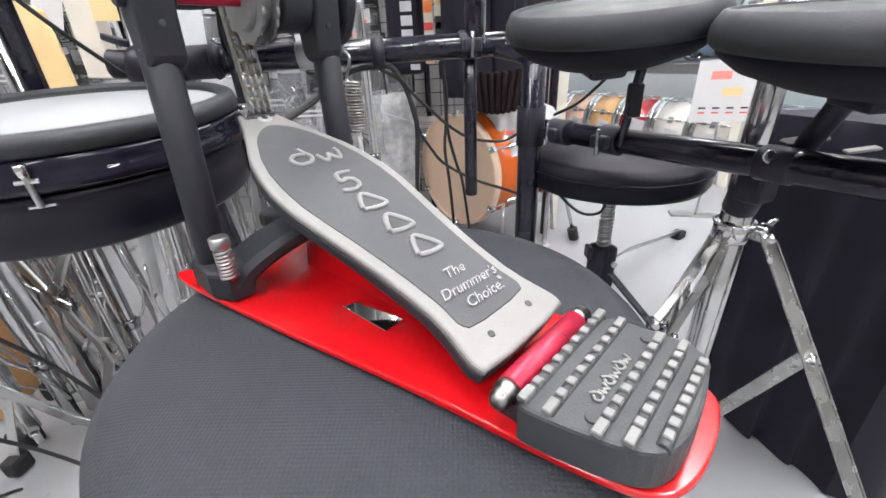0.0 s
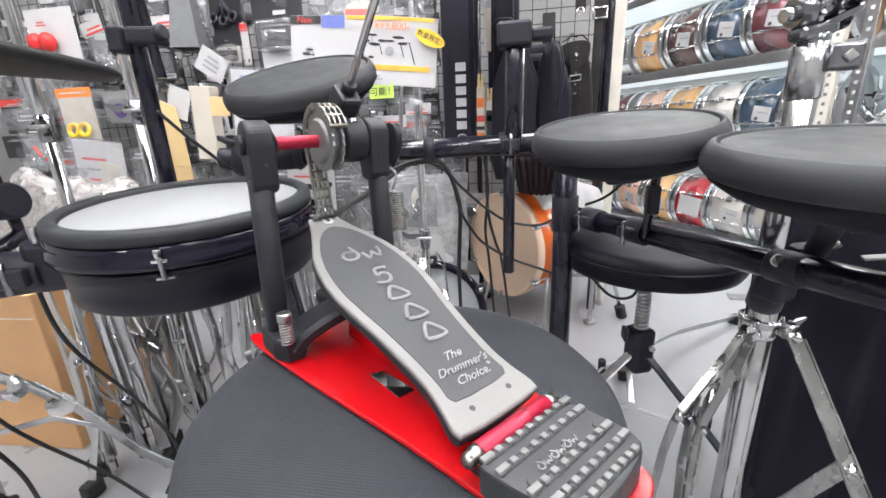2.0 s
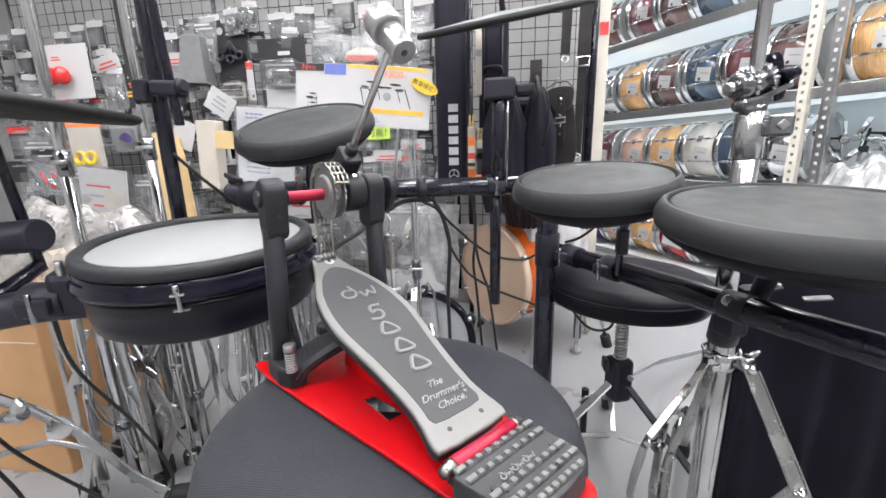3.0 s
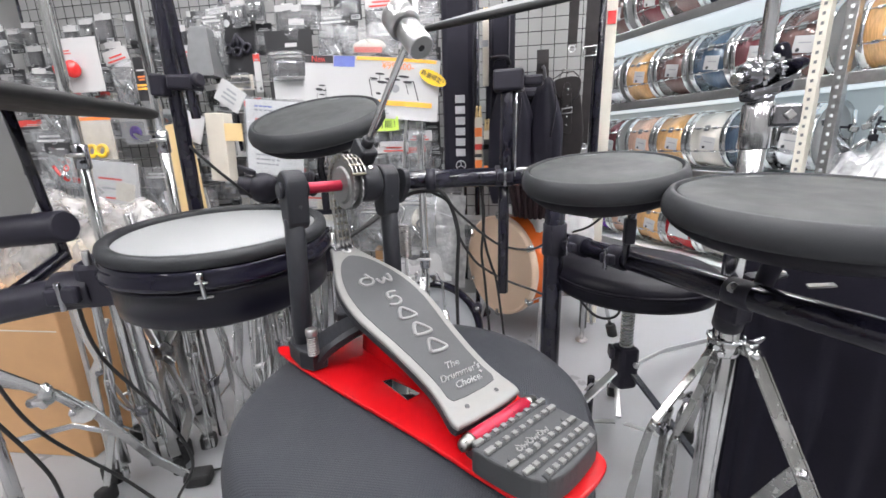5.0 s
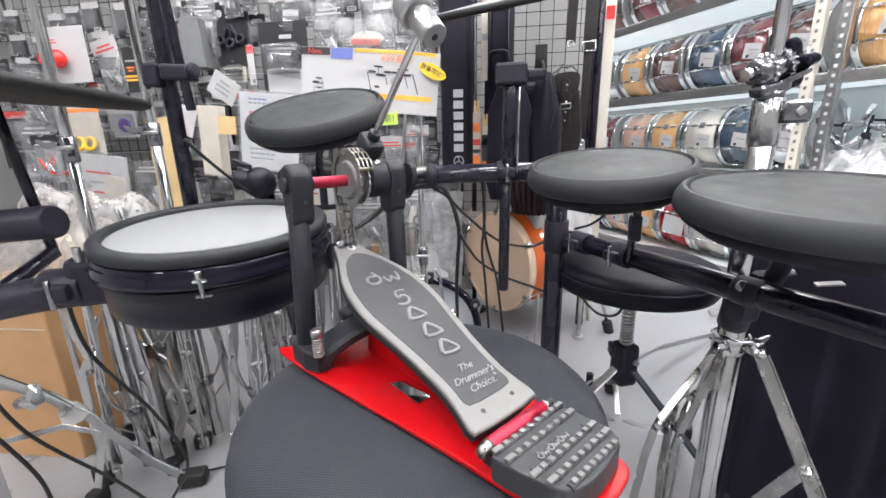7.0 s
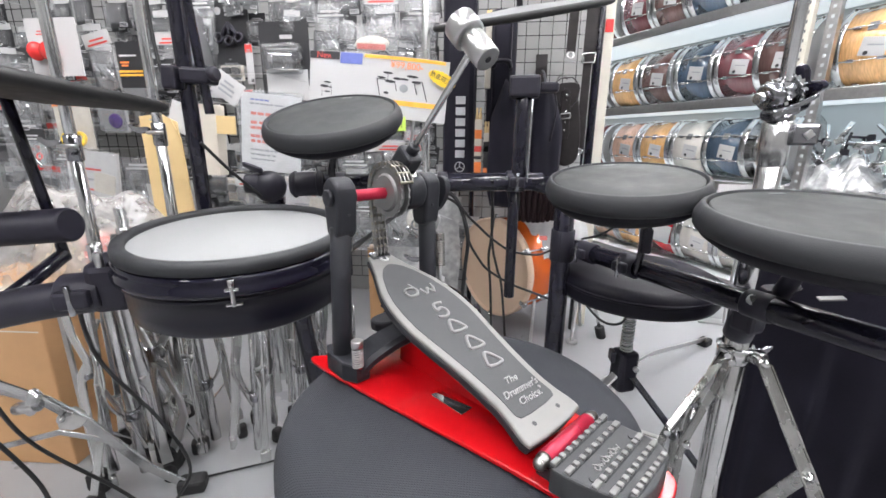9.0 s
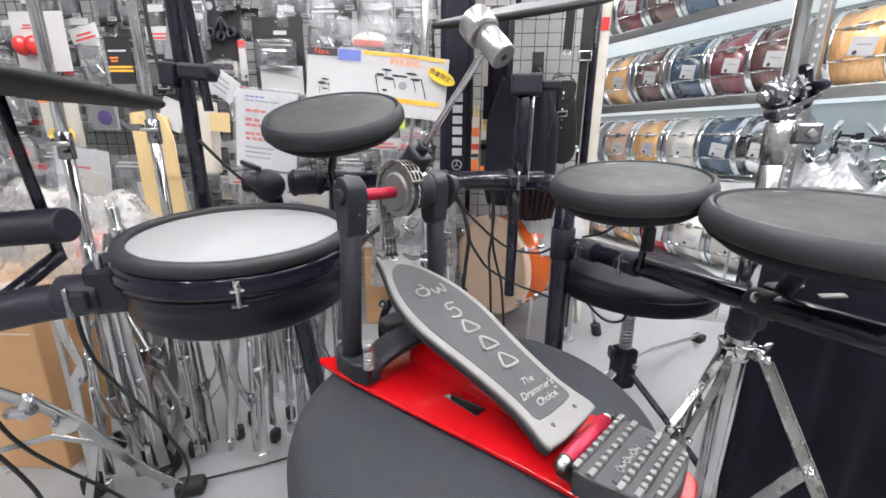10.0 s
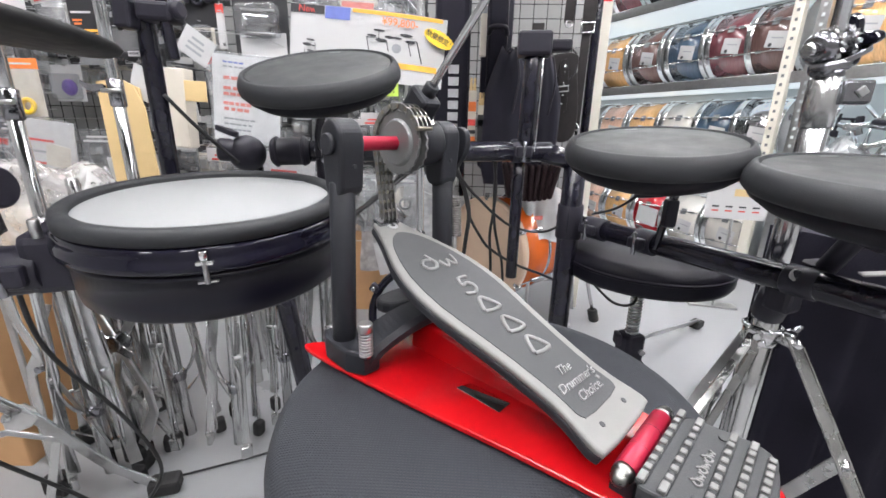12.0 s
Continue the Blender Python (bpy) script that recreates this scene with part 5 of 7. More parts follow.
def blue_tag():
    t = thing("swing_tag", pose(-0.815, 0.655, 0.335, 10, 14, 20), "small blue and white paper tag on a folded stand", "tag")
    part("sheet", block(B(), (0.035, 0.002, 0.05), None, 0.0005), BLUE, t)
    part("white_strip", block(B(), (0.035, 0.001, 0.016), pose(0, -0.0016, 0.014)), PAPER, t)
    part("string", pipe(B(), [(0, 0, 0.024), (0, 0.012, 0.045), (0.0, 0.03, 0.06)], 0.001, 6, 3), STEEL, t)


blue_tag()

# ---- goods behind the kit ----
def bass_drum():
    t = thing("bass_drum", pose(0.142, 1.57, 0.32, 0, 0, 0), "small orange bass drum with tan head lying upright on the floor", "drum")
    face = pose(0, 0, 0, 90, 0, -49) @ Matrix.Diagonal((0.9, 0.9, 1, 1))
    part("shell", lathe(B(), [(0.2, -0.2), (0.205, -0.2), (0.205, 0.13), (0.2, 0.13)], 64, face), ORANGESHELL, t, "orange lacquered shell")
    part("front_head", lathe(B(), [(0.0, 0.128), (0.212, 0.128), (0.211, 0.135), (0.206, 0.1376), (0.15, 0.138), (0.0, 0.138)], 64, face), HEADWOOD, t, "plain tan head")
    part("back_head", lathe(B(), [(0.0, -0.2), (0.205, -0.2), (0.205, -0.195), (0.0, -0.193)], 64, face), PAPER, t)
    part("hoop", lathe(B(), [(0.208, 0.12), (0.22, 0.12), (0.221, 0.15), (0.212, 0.152), (0.206, 0.145)], 64, face), HEADWOOD, t, "natural wood hoop")
    part("band", lathe(B(), [(0.204, -0.02), (0.2075, -0.018), (0.2075, -0.006), (0.204, -0.004)], 64, face), CHROME, t)
    for k in range(6):
        a = radians(30 + 60 * k)
        lug = part("lug", rod(B(), face @ Vector((0.214 * math.cos(a), 0.214 * math.sin(a), -0.08)), face @ Vector((0.214 * math.cos(a), 0.214 * math.sin(a), 0.06)), 0.008, 12), CHROME, t)
        part("tension_rod", rod(B(), face @ Vector((0.216 * math.cos(a), 0.216 * math.sin(a), 0.05)), face @ Vector((0.222 * math.cos(a), 0.222 * math.sin(a), 0.16)), 0.0035, 8), CHROME, lug)
        part("claw", block(B(), (0.03, 0.024, 0.02), face @ pose(0.222 * math.cos(a), 0.222 * math.sin(a), 0.142, 0, 0, math.degrees(a)), 0.004), CHROME, lug)
    for s in (-1, 1):
        part("spur", rod(B(), face @ Vector((s * 0.17, -0.12, 0.06)), face @ Vector((s * 0.2, -0.3556, 0.1)), 0.006, 10), STEEL, t)


def kick_pad():
    t = thing("kick_pad", pose(-0.173, 1.13, 0.06), "upright kick pad with grey head and black hoop", "drum pad")
    face = pose(0, 0, 0.135, 82, 0, 0)
    part("shell", lathe(B(), [(0.0, -0.06), (0.15, -0.06), (0.155, -0.02), (0.155, 0.0), (0.0, 0.0)], 64, face), PLASTIC, t)
    part("head", lathe(B(), [(0.0, 0.0), (0.145, 0.0), (0.1452, 0.003), (0.143, 0.0048), (0.1, 0.005), (0.0, 0.005)], 64, face), GREYHEAD, t, "grey mesh head")
    part("hoop", lathe(B(), [(0.143, -0.01), (0.165, -0.01), (0.168, 0.0), (0.166, 0.018), (0.158, 0.022), (0.148, 0.016), (0.143, 0.004)], 64, face), GLOSS, t, "gloss black hoop")
    part("maker_mark", block(B(), (0.045, 0.018, 0.001), face @ pose(0, 0.09, 0.0056)), INKGREY, t)
    for a in (30, 90, 150, 210, 330):
        c, s = math.cos(radians(a)), math.sin(radians(a))
        cl = part("claw", block(B(), (0.03, 0.026, 0.03), face @ pose(0.17 * c, 0.17 * s, 0.01, 0, 0, a), 0.006), PLASTIC, t)
        part("bolt", rod(B(), face @ Vector((0.172 * c, 0.172 * s, 0.02)), face @ Vector((0.172 * c, 0.172 * s, 0.034)), 0.007, 10), CHROME, cl)
    part("base", block(B(), (0.3, 0.22, 0.02), pose(0, 0.02, 0.012), 0.006), PLASTIC, t)


def wing_screw():
    t = thing("kick_stand", pose(-0.29, 0.74, 0), "chrome kick pedal clamp with wing screws behind the seat", "drum hardware")
    part("post", rod(B(), (0, 0, 0.0), (0, 0, 0.27), 0.012, 16), CHROME, t)
    part("cross_bolt", rod(B(), (-0.06, -0.01, 0.262), (0.06, 0.01, 0.285), 0.009, 14), CHROME, t)
    part("wing_screw", rod(B(), (0.01, 0, 0.27), (0.014, 0, 0.325), 0.006, 12), CHROME, t)
    part("base", block(B(), (0.12, 0.1, 0.012), pose(0, 0, 0.008), 0.003), BLACK, t)


def slack_sheet(x, y, z, w, d, h, seed, label, material):
    """A crumpled sheet of wrapping hanging over something."""
    r = random.Random(seed)
    t = thing("plastic_sheet", pose(x, y, z), label, "wrapping")
    bm = B()
    n, m = 16, 14
    ph = [r.uniform(0, 6) for _ in range(5)]
    grid = []
    for i in range(n + 1):
        u = i / n * 2 - 1
        row = []
        for j in range(m + 1):
            v = j / m
            fold = 0.014 * math.sin(6 * u + ph[0] + 3 * v) + 0.009 * math.sin(13 * u + ph[1]) + r.uniform(-0.003, 0.003)
            row.append(bm.verts.new((u * w / 2 * (1 - 0.15 * v) + 0.008 * math.sin(5 * v + ph[2]), -d * math.sin(v * 1.4) + fold, h * (1 - v ** 1.6) - 0.05 * u * u + 0.01 * math.sin(4 * u + ph[3]))))
        grid.append(row)
    for a, b in zip(grid, grid[1:]):
        for j in range(m):
            bm.faces.new((a[j], a[j + 1], b[j + 1], b[j])).smooth = True
    bmesh.ops.solidify(bm, geom=bm.faces[:], thickness=0.001)
    part("sheet", bm, material, t)
    part("print_spot", block(B(), (0.03, 0.001, 0.016), pose(-w * 0.22, -d * 0.95 - 0.02, h * 0.45)), PINKINK, t)


bass_drum()
slack_sheet(0.265, 1.54, 0.375, 0.24, 0.12, 0.19, 11, "crumpled white polythene draped over the orange drum", NOTICE)
kick_pad()
wing_screw()


def carton(x, y, z, sx, sy, sz, turn, label, material=KRAFT):
    t = thing("cardboard_box", pose(x, y, z, 0, 0, turn), label, "box", "shop cartons")
    part("body", block(B(), (sx, sy, sz), pose(0, 0, sz / 2), 0.004), material, t)
    part("tape", block(B(), (0.05, sy + 0.002, 0.001), pose(0, 0, sz + 0.0002)), CREAM, t)
    part("flap_edge", block(B(), (sx * 0.96, 0.002, 0.003), pose(0, -sy / 2 - 0.0005, sz * 0.86)), CREAM, t)
    return t


carton(-1.235, 0.82, 0.0, 0.42, 0.34, 0.43, 3, "large brown cardboard carton on the floor")
carton(-0.44, 1.62, 0.0, 0.14, 0.12, 0.36, 5, "narrow tall brown cardboard carton")


# hanging grid
def polythene_heap(x, y, z, w, d, h, seed, label):
    """A large slack bag of cloudy polythene, closed below, with sharp creases."""
    r = random.Random(seed)
    t = thing("polythene_cover", pose(x, y, z), label, "wrapping")
    bm = B()
    n, m = 30, 20
    ph = [r.uniform(0, 6) for _ in range(6)]
    grid = []
    for i in range(n + 1):
        u = i / n * 2 - 1
        row = []
        for j in range(m + 1):
            v = j / m * 2 - 1
            up = h * max(0.0, 1 - abs(u) ** 3.0) ** 0.7 * max(0.0, 1 - abs(v) ** 3.0) ** 0.7
            crease = abs(math.sin(2.3 * u + 1.9 * v + ph[0])) * 0.22 + abs(math.sin(5.3 * u - 4.1 * v + ph[1])) * 0.1 + 0.05 * math.sin(9 * u + 7 * v + ph[2])
            row.append(bm.verts.new((u * w / 2 + 0.012 * math.sin(6 * v + ph[3]), v * d / 2 + 0.012 * math.sin(7 * u + ph[4]), up * (1.12 - crease) + (r.uniform(-0.004, 0.004) if up > 0.02 else 0.0) + 0.003)))
        grid.append(row)
    for a, b in zip(grid, grid[1:]):
        for j in range(m):
            bm.faces.new((a[j], a[j + 1], b[j + 1], b[j]))
    rim = [grid[0][j] for j in range(m + 1)] + [grid[i][m] for i in range(1, n + 1)] + [grid[n][j] for j in range(m - 1, -1, -1)] + [grid[i][0] for i in range(n - 1, 0, -1)]
    low = [bm.verts.new((v.co.x, v.co.y, 0.001)) for v in rim]
    for i in range(len(rim)):
        bm.faces.new((rim[i], rim[(i + 1) % len(rim)], low[(i + 1) % len(rim)], low[i]))
    part("wrapping", bm, POLY, t, "cloudy creased polythene")
    part("goods", block(B(), (w * 0.5, d * 0.45, h * 0.45), pose(0.02, 0.03, h * 0.225, 0, 0, 8), 0.02), CREAM, t, "pale packed goods")
    part("goods", block(B(), (w * 0.22, d * 0.3, h * 0.5), pose(w * 0.22, -0.03, h * 0.25, 0, 0, -12), 0.012), PINKINK, t, "faded red printed box")


polythene_heap(-1.12, 0.9, 0.431, 0.54, 0.3, 0.25, 21, "cloudy crumpled polythene bag on a brown carton")


def grid_panel(x0, x1, y, z0, z1):
    t = thing("grid_panel", pose(x0, y, z0), "black wire display grid fixed to the wall", "display grid")
    w, h = x1 - x0, z1 - z0
    nx, nz = round(w / 0.052), round(h / 0.052)
    for i in range(nx + 1):
        part("wire", rod(B(), (w * i / nx, 0, 0), (w * i / nx, 0, h), 0.0017, 6), BLACK, t)
    for k in range(nz + 1):
        part("wire", rod(B(), (0, -0.004, h * k / nz), (w, -0.004, h * k / nz), 0.0017, 6), BLACK, t)
    for p, q in (((0, 0, 0), (0, 0, h)), ((w, 0, 0), (w, 0, h))):
        part("edge_bar", rod(B(), p, q, 0.006, 10), BLACK, t)


grid_panel(-2.35, -1.25, 1.80, 0.15, 1.75)
grid_panel(-1.24, -0.14, 1.80, 0.15, 1.75)
grid_panel(-0.13, 0.41, 1.80, 0.15, 1.75)


def hook(t, y):
    part("hook", pipe(B(), [(0, -y, 0.012), (0, -0.01, 0.006), (0, 0.0, 0.008), (0, 0.003, 0.016)], 0.0018, 6, 3), STEEL, t)


def rows_of_print(t, w, z0, z1, n, material, y=-0.0032, left=0.0):
    for k in range(n):
        z = z0 + (z1 - z0) * (k + 0.5) / n
        part("print_bar", block(B(), (w * (0.75 if k % 3 else 0.55), 0.0006, abs(z1 - z0) / n * 0.45), pose(left, y, z)), material, t)


def card_pack(x, z, w, h, card, head, label, y=1.6, tilt=0.0, goods=None, film=True):
    """A carded pack on a hook: backing card with a header, the goods under a clear blister."""
    t = thing("hanging_pack", pose(x, y, z, 0, tilt, 0), label, "packaged accessory", "packs hanging on the grid")
    hook(t, -0.1)
    part("card", block(B(), (w, 0.002, h), pose(0, 0, -h / 2 + 0.01), 0.0006), card, t)
    if head:
        part("header", block(B(), (w * 0.98, 0.0012, h * 0.2), pose(0, -0.0018, -h * 0.1 + 0.008)), head, t)
    rows_of_print(t, w, -h * 0.06, -h * 0.16, 2, PAPER if card is BLACKCARD else INKGREY, -0.0032)
    if goods:
        for k in range(2):
            part("spare_part", block(B(), (w * 0.34, 0.016, h * 0.28), pose(w * (-0.2 + 0.4 * k), -0.011, -h * 0.55 + 0.01, 0, 12 * k, 0), 0.004), goods, t)
    slip = part("barcode_slip", block(B(), (w * 0.42, 0.0008, h * 0.13), pose(w * 0.2, -0.0024, -h * 0.9 + 0.01)), PAPER, t)
    bars = B()
    for k in range(7):
        block(bars, (w * (0.018 if k % 3 else 0.032), 0.0006, h * 0.08), pose(w * (0.06 + 0.045 * k), -0.0032, -h * 0.9 + 0.01))
    part("barcode", bars, INK, slip)
    if film:
        part("blister", block(B(), (w * 0.86, 0.03, h * 0.62), pose(0, -0.0172, -h * 0.6 + 0.01), 0.008), BLISTER, t, "clear moulded blister")
    return t


def poly_bag(x, z, w, h, head, goods, label, y=1.58, tilt=0.0):
    """A clear polythene bag with a folded paper header and small goods inside."""
    t = thing("polythene_bag", pose(x, y, z, 0, tilt, 0), label, "packaged accessory", "bags hanging on the grid")
    hook(t, -0.12)
    part("header", block(B(), (w, 0.003, h * 0.26), pose(0, 0, -h * 0.13 + 0.01), 0.0006), head, t)
    rows_of_print(t, w, -h * 0.05, -h * 0.2, 2, REDINK if head is PAPER else PAPER, -0.0024)
    bag = B()
    n = 8
    rings = []
    for k in range(n + 1):
        u = k / n
        wz = -h * 0.2 - h * 0.8 * u
        d = 0.004 + 0.022 * math.sin(math.pi * min(1, u * 1.1)) * (0.8 + 0.3 * math.sin(7 * u + x * 9))
        ww = w / 2 * (0.97 + 0.03 * math.sin(9 * u + x * 5))
        rings.append([bag.verts.new((ww * math.cos(q) if abs(math.cos(q)) > 0.01 else 0, d * math.sin(q), wz)) for q in [2 * math.pi * j / 14 for j in range(14)]])
    skin(bag, rings)
    part("bag", bag, FILM, t, "crinkled clear bag")
    if goods:
        for k in range(2):
            bits = B()
            rod(bits, (w * (-0.3 + 0.34 * k), -0.006, -h * (0.5 + 0.1 * k)), (w * (-0.08 + 0.3 * k), -0.008, -h * (0.74 + 0.08 * k)), w * 0.045, 12)
            block(bits, (w * 0.16, 0.012, w * 0.12), pose(w * (0.12 - 0.3 * k), -0.006, -h * (0.82 - 0.1 * k), 0, 30 + 50 * k, 0), 0.002)
            join(bits, lathe_ring(w * 0.09, 0, w * 0.022, 20, 6, pose(w * (0.22 - 0.36 * k), -0.008, -h * (0.56 + 0.2 * k), 80, 0, 0)))
            part("spare_part", bits, (goods, CHROME)[k], t)
    return t


# packs that can be told apart
def maracas_card():
    t = thing("hanging_pack", pose(-1.627, 1.4, 1.225), "white card with two glossy red egg shakers", "packaged accessory", "packs hanging on the grid")
    hook(t, -0.1)
    part("card", block(B(), (0.21, 0.003, 0.2), pose(0, 0, -0.09), 0.001), PAPER, t)
    rows_of_print(t, 0.06, -0.03, -0.05, 2, REDINK, left=-0.04)
    for k in range(2):
        part("shaker", lathe(B(), [(0.0, -0.033)] + [(0.027 * math.sin(q), -0.033 * math.cos(q)) for q in [math.pi * j / 10 for j in range(1, 10)]] + [(0.0, 0.033)], 24, pose(-0.045 + 0.05 * k, -0.03, -0.108, 10, 12, 0)), REDPLASTIC, t, "glossy red egg shaker")


maracas_card()
poly_bag(-1.51, 1.19, 0.115, 0.2, PAPER, GREYCARD, "clear bag with white printed header", y=1.46, tilt=-12)
poly_bag(-1.78, 1.12, 0.15, 0.2, BLACKCARD, GREYCARD, "clear bag with black header and grey goods", y=1.5)
card_pack(-2.16, 0.95, 0.2, 0.15, BLACKCARD, REDINK, "wide black card pack with red header", y=1.6, goods=GREYCARD)
card_pack(-2.2, 0.79, 0.22, 0.1, BLACKCARD, None, "wide black card pack with pale print", y=1.6, film=False)
card_pack(-1.275, 1.10, 0.11, 0.13, BLACKCARD, None, "matt black card pack with clear blister", y=1.5)
poly_bag(-1.64, 0.76, 0.16, 0.2, FILM, GREYCARD, "large clear bag with grey contents", y=1.38)
poly_bag(-1.72, 0.83, 0.12, 0.16, BLACKCARD, REDPLASTIC, "clear bag with black header and red goods", y=1.32)


def ring_pack():
    """A long white pack with an orange header and yellow rings inside."""
    t = thing("hanging_pack", pose(-1.612, 1.4, 0.955), "clear pack with orange header and yellow rings", "packaged accessory", "packs hanging on the grid")
    hook(t, -0.3)
    part("header", block(B(), (0.16, 0.004, 0.034), pose(0, 0, -0.012), 0.0006), ORANGE, t, "orange folded header")
    part("print_bar", block(B(), (0.12, 0.001, 0.006), pose(0, -0.0025, -0.012)), PAPER, t)
    part("sheet", block(B(), (0.155, 0.002, 0.17), pose(0, 0, -0.113), 0.0006), CREAM, t)
    for k in range(2):
        part("ring", lathe_ring(0.022, 0, 0.008, 28, 10, pose(-0.028 + 0.05 * k, -0.012, -0.15, 80, 0, 0)), YELLOW, t, "yellow plastic ring")
    part("bag", block(B(), (0.162, 0.03, 0.175), pose(0, -0.004, -0.115), 0.008), FILM, t, "clear bag")


def knob_pack():
    t = thing("hanging_pack", pose(-1.575, 1.55, 0.95), "white card pack with round purple knob", "packaged accessory", "packs hanging on the grid")
    hook(t, -0.15)
    part("card", block(B(), (0.12, 0.002, 0.13), pose(0, 0, -0.055), 0.0006), PAPER, t)
    part("knob", lathe(B(), [(0.0, 0.0), (0.028, 0.0), (0.03, 0.004), (0.026, 0.01), (0.018, 0.008), (0.014, 0.013), (0.0, 0.014)], 28, pose(0.005, -0.003, -0.07, 90, 0, 0)), PURPLE, t, "purple plastic knob")
    part("blister", block(B(), (0.11, 0.03, 0.09), pose(0, -0.0172, -0.068), 0.008), BLISTER, t)


def stripe_pack():
    t = thing("hanging_pack", pose(-1.374, 1.45, 1.155), "black card pack with two yellow stripes", "packaged accessory", "packs hanging on the grid")
    hook(t, -0.25)
    part("card", block(B(), (0.1, 0.003, 0.165), pose(0, 0, -0.075), 0.0008), BLACKCARD, t)
    for k in range(2):
        part("stripe", block(B(), (0.098, 0.0006, 0.008), pose(0, -0.002, -0.098 - 0.013 * k)), AMBERINK, t)
        part("print_bar", block(B(), (0.035 - 0.008 * k, 0.0006, 0.006), pose(-0.022, -0.002, -0.066 - 0.011 * k)), ORANGE, t)
    part("print_bar", block(B(), (0.07, 0.0006, 0.006), pose(-0.005, -0.002, -0.042)), PAPER, t)
    part("inner_slip", block(B(), (0.09, 0.002, 0.05), pose(0, 0, -0.182), 0.0006), GREYCARD, t)


def pale_pack(x, y, z, w, h, label, tilt):
    """A large pale printed pack in slack clear wrapping."""
    t = thing("hanging_pack", pose(x, y, z, 0, tilt, 0), label, "packaged accessory", "packs hanging on the grid")
    hook(t, y - 1.8)
    part("sheet", block(B(), (w, 0.004, h), pose(0, 0, -h / 2), 0.001), PAPER, t)
    for k in range(3):
        part("print_bar", block(B(), (w * (0.5 - 0.1 * k), 0.001, 0.008), pose(-w * 0.1, -0.003, -h * (0.35 + 0.2 * k))), REDINK if k != 1 else INKGREY, t)
    part("inner_card", block(B(), (w * 0.4, 0.003, h * 0.4), pose(w * 0.2, -0.004, -h * 0.6, 0, 8, 0), 0.001), CREAM, t)
    part("bag", block(B(), (w * 1.06, 0.03, h * 1.05), pose(0, -0.006, -h / 2), 0.01), FILM, t, "slack clear wrapping")


pale_pack(-1.52, 1.36, 0.76, 0.22, 0.2, "large pale printed pack in clear wrapping", 6)
pale_pack(-1.27, 1.42, 0.64, 0.2, 0.18, "large pale printed pack in clear wrapping", -5)
pale_pack(-0.72, 1.5, 0.66, 0.2, 0.2, "large pale printed pack in clear wrapping", 3)
ring_pack()
knob_pack()
stripe_pack()


def envelope():
    t = thing("envelope", pose(-1.24, 1.4, 0.60), "pair of tall manila envelopes hanging among packs", "envelope")
    part("sheet", slab(B(), [(-0.09, -0.16), (0.085, -0.16), (0.06, 0.27), (-0.005, 0.30), (-0.09, 0.29)], -0.004, 0.004, 0.001, pose(0, 0, 0, 90, 0, 0)), MANILA, t)
    part("front_sheet", slab(B(), [(-0.01, 0.06), (0.082, 0.05), (0.075, 0.21), (0.045, 0.275), (0.0, 0.2)], -0.002, 0.002, 0.001, pose(0, -0.008, 0, 90, 0, 0)), MANILA, t)
    part("hook", pipe(B(), [(-0.04, 0.4, 0.29), (-0.04, 0.02, 0.28), (-0.04, 0.0, 0.275)], 0.002, 6, 3), STEEL, t)


envelope()
solid("paper_flag", block(B(), (0.09, 0.002, 0.11), None, 0.0005), PAPER, "white paper slip above manila envelopes", "paper", m=pose(-1.17, 1.41, 0.885, 0, 22, 0))


def cream_box():
    t = thing("packing_box", pose(-0.975, 1.3, 0.803, 0, 3, 0), "tall cream box with small brown label hanging on a hook", "box")
    part("box", block(B(), (0.075, 0.05, 0.24), None, 0.004), CREAM, t)
    part("paper_tag", block(B(), (0.07, 0.003, 0.06), pose(0.082, -0.04, 0.055), 0.001), MANILA, t)
    part("hook", pipe(B(), [(0, 0.5, 0.14), (0, 0.02, 0.13), (0, 0.0, 0.12)], 0.002, 6, 3), STEEL, t)


cream_box()



def cowbell():
    t = thing("cowbell", pose(-1.168, 1.54, 1.275, 0, 2, 8), "grey metal cowbell hanging mouth down", "cowbell")
    bm = B()
    slab(bm, [(-0.026, -0.016), (0.026, -0.016), (0.026, 0.016), (-0.026, 0.016)], -0.001, 0.001, 0)
    rings = []
    for z, w, d in ((0.0, 0.031, 0.02), (-0.005, 0.036, 0.024), (-0.176, 0.056, 0.042), (-0.185, 0.058, 0.043), (-0.185, 0.054, 0.039), (-0.03, 0.031, 0.017)):
        rings.append([bm.verts.new((sx * w, sy * d, z)) for sx, sy in ((1, 1), (-1, 1), (-1, -1), (1, -1))])
    for p, q in zip(rings, rings[1:]):
        for i in range(4):
            bm.faces.new((p[i], p[(i + 1) % 4], q[(i + 1) % 4], q[i]))
    part("bell", bm, GREYCARD, t)
    part("clamp", block(B(), (0.02, 0.02, 0.03), pose(0, 0, 0.015), 0.004), CHROME, t)
    part("hanger", rod(B(), (0, 0, 0.02), (0.0, 0.29, 0.05), 0.003, 8), STEEL, t)


cowbell()


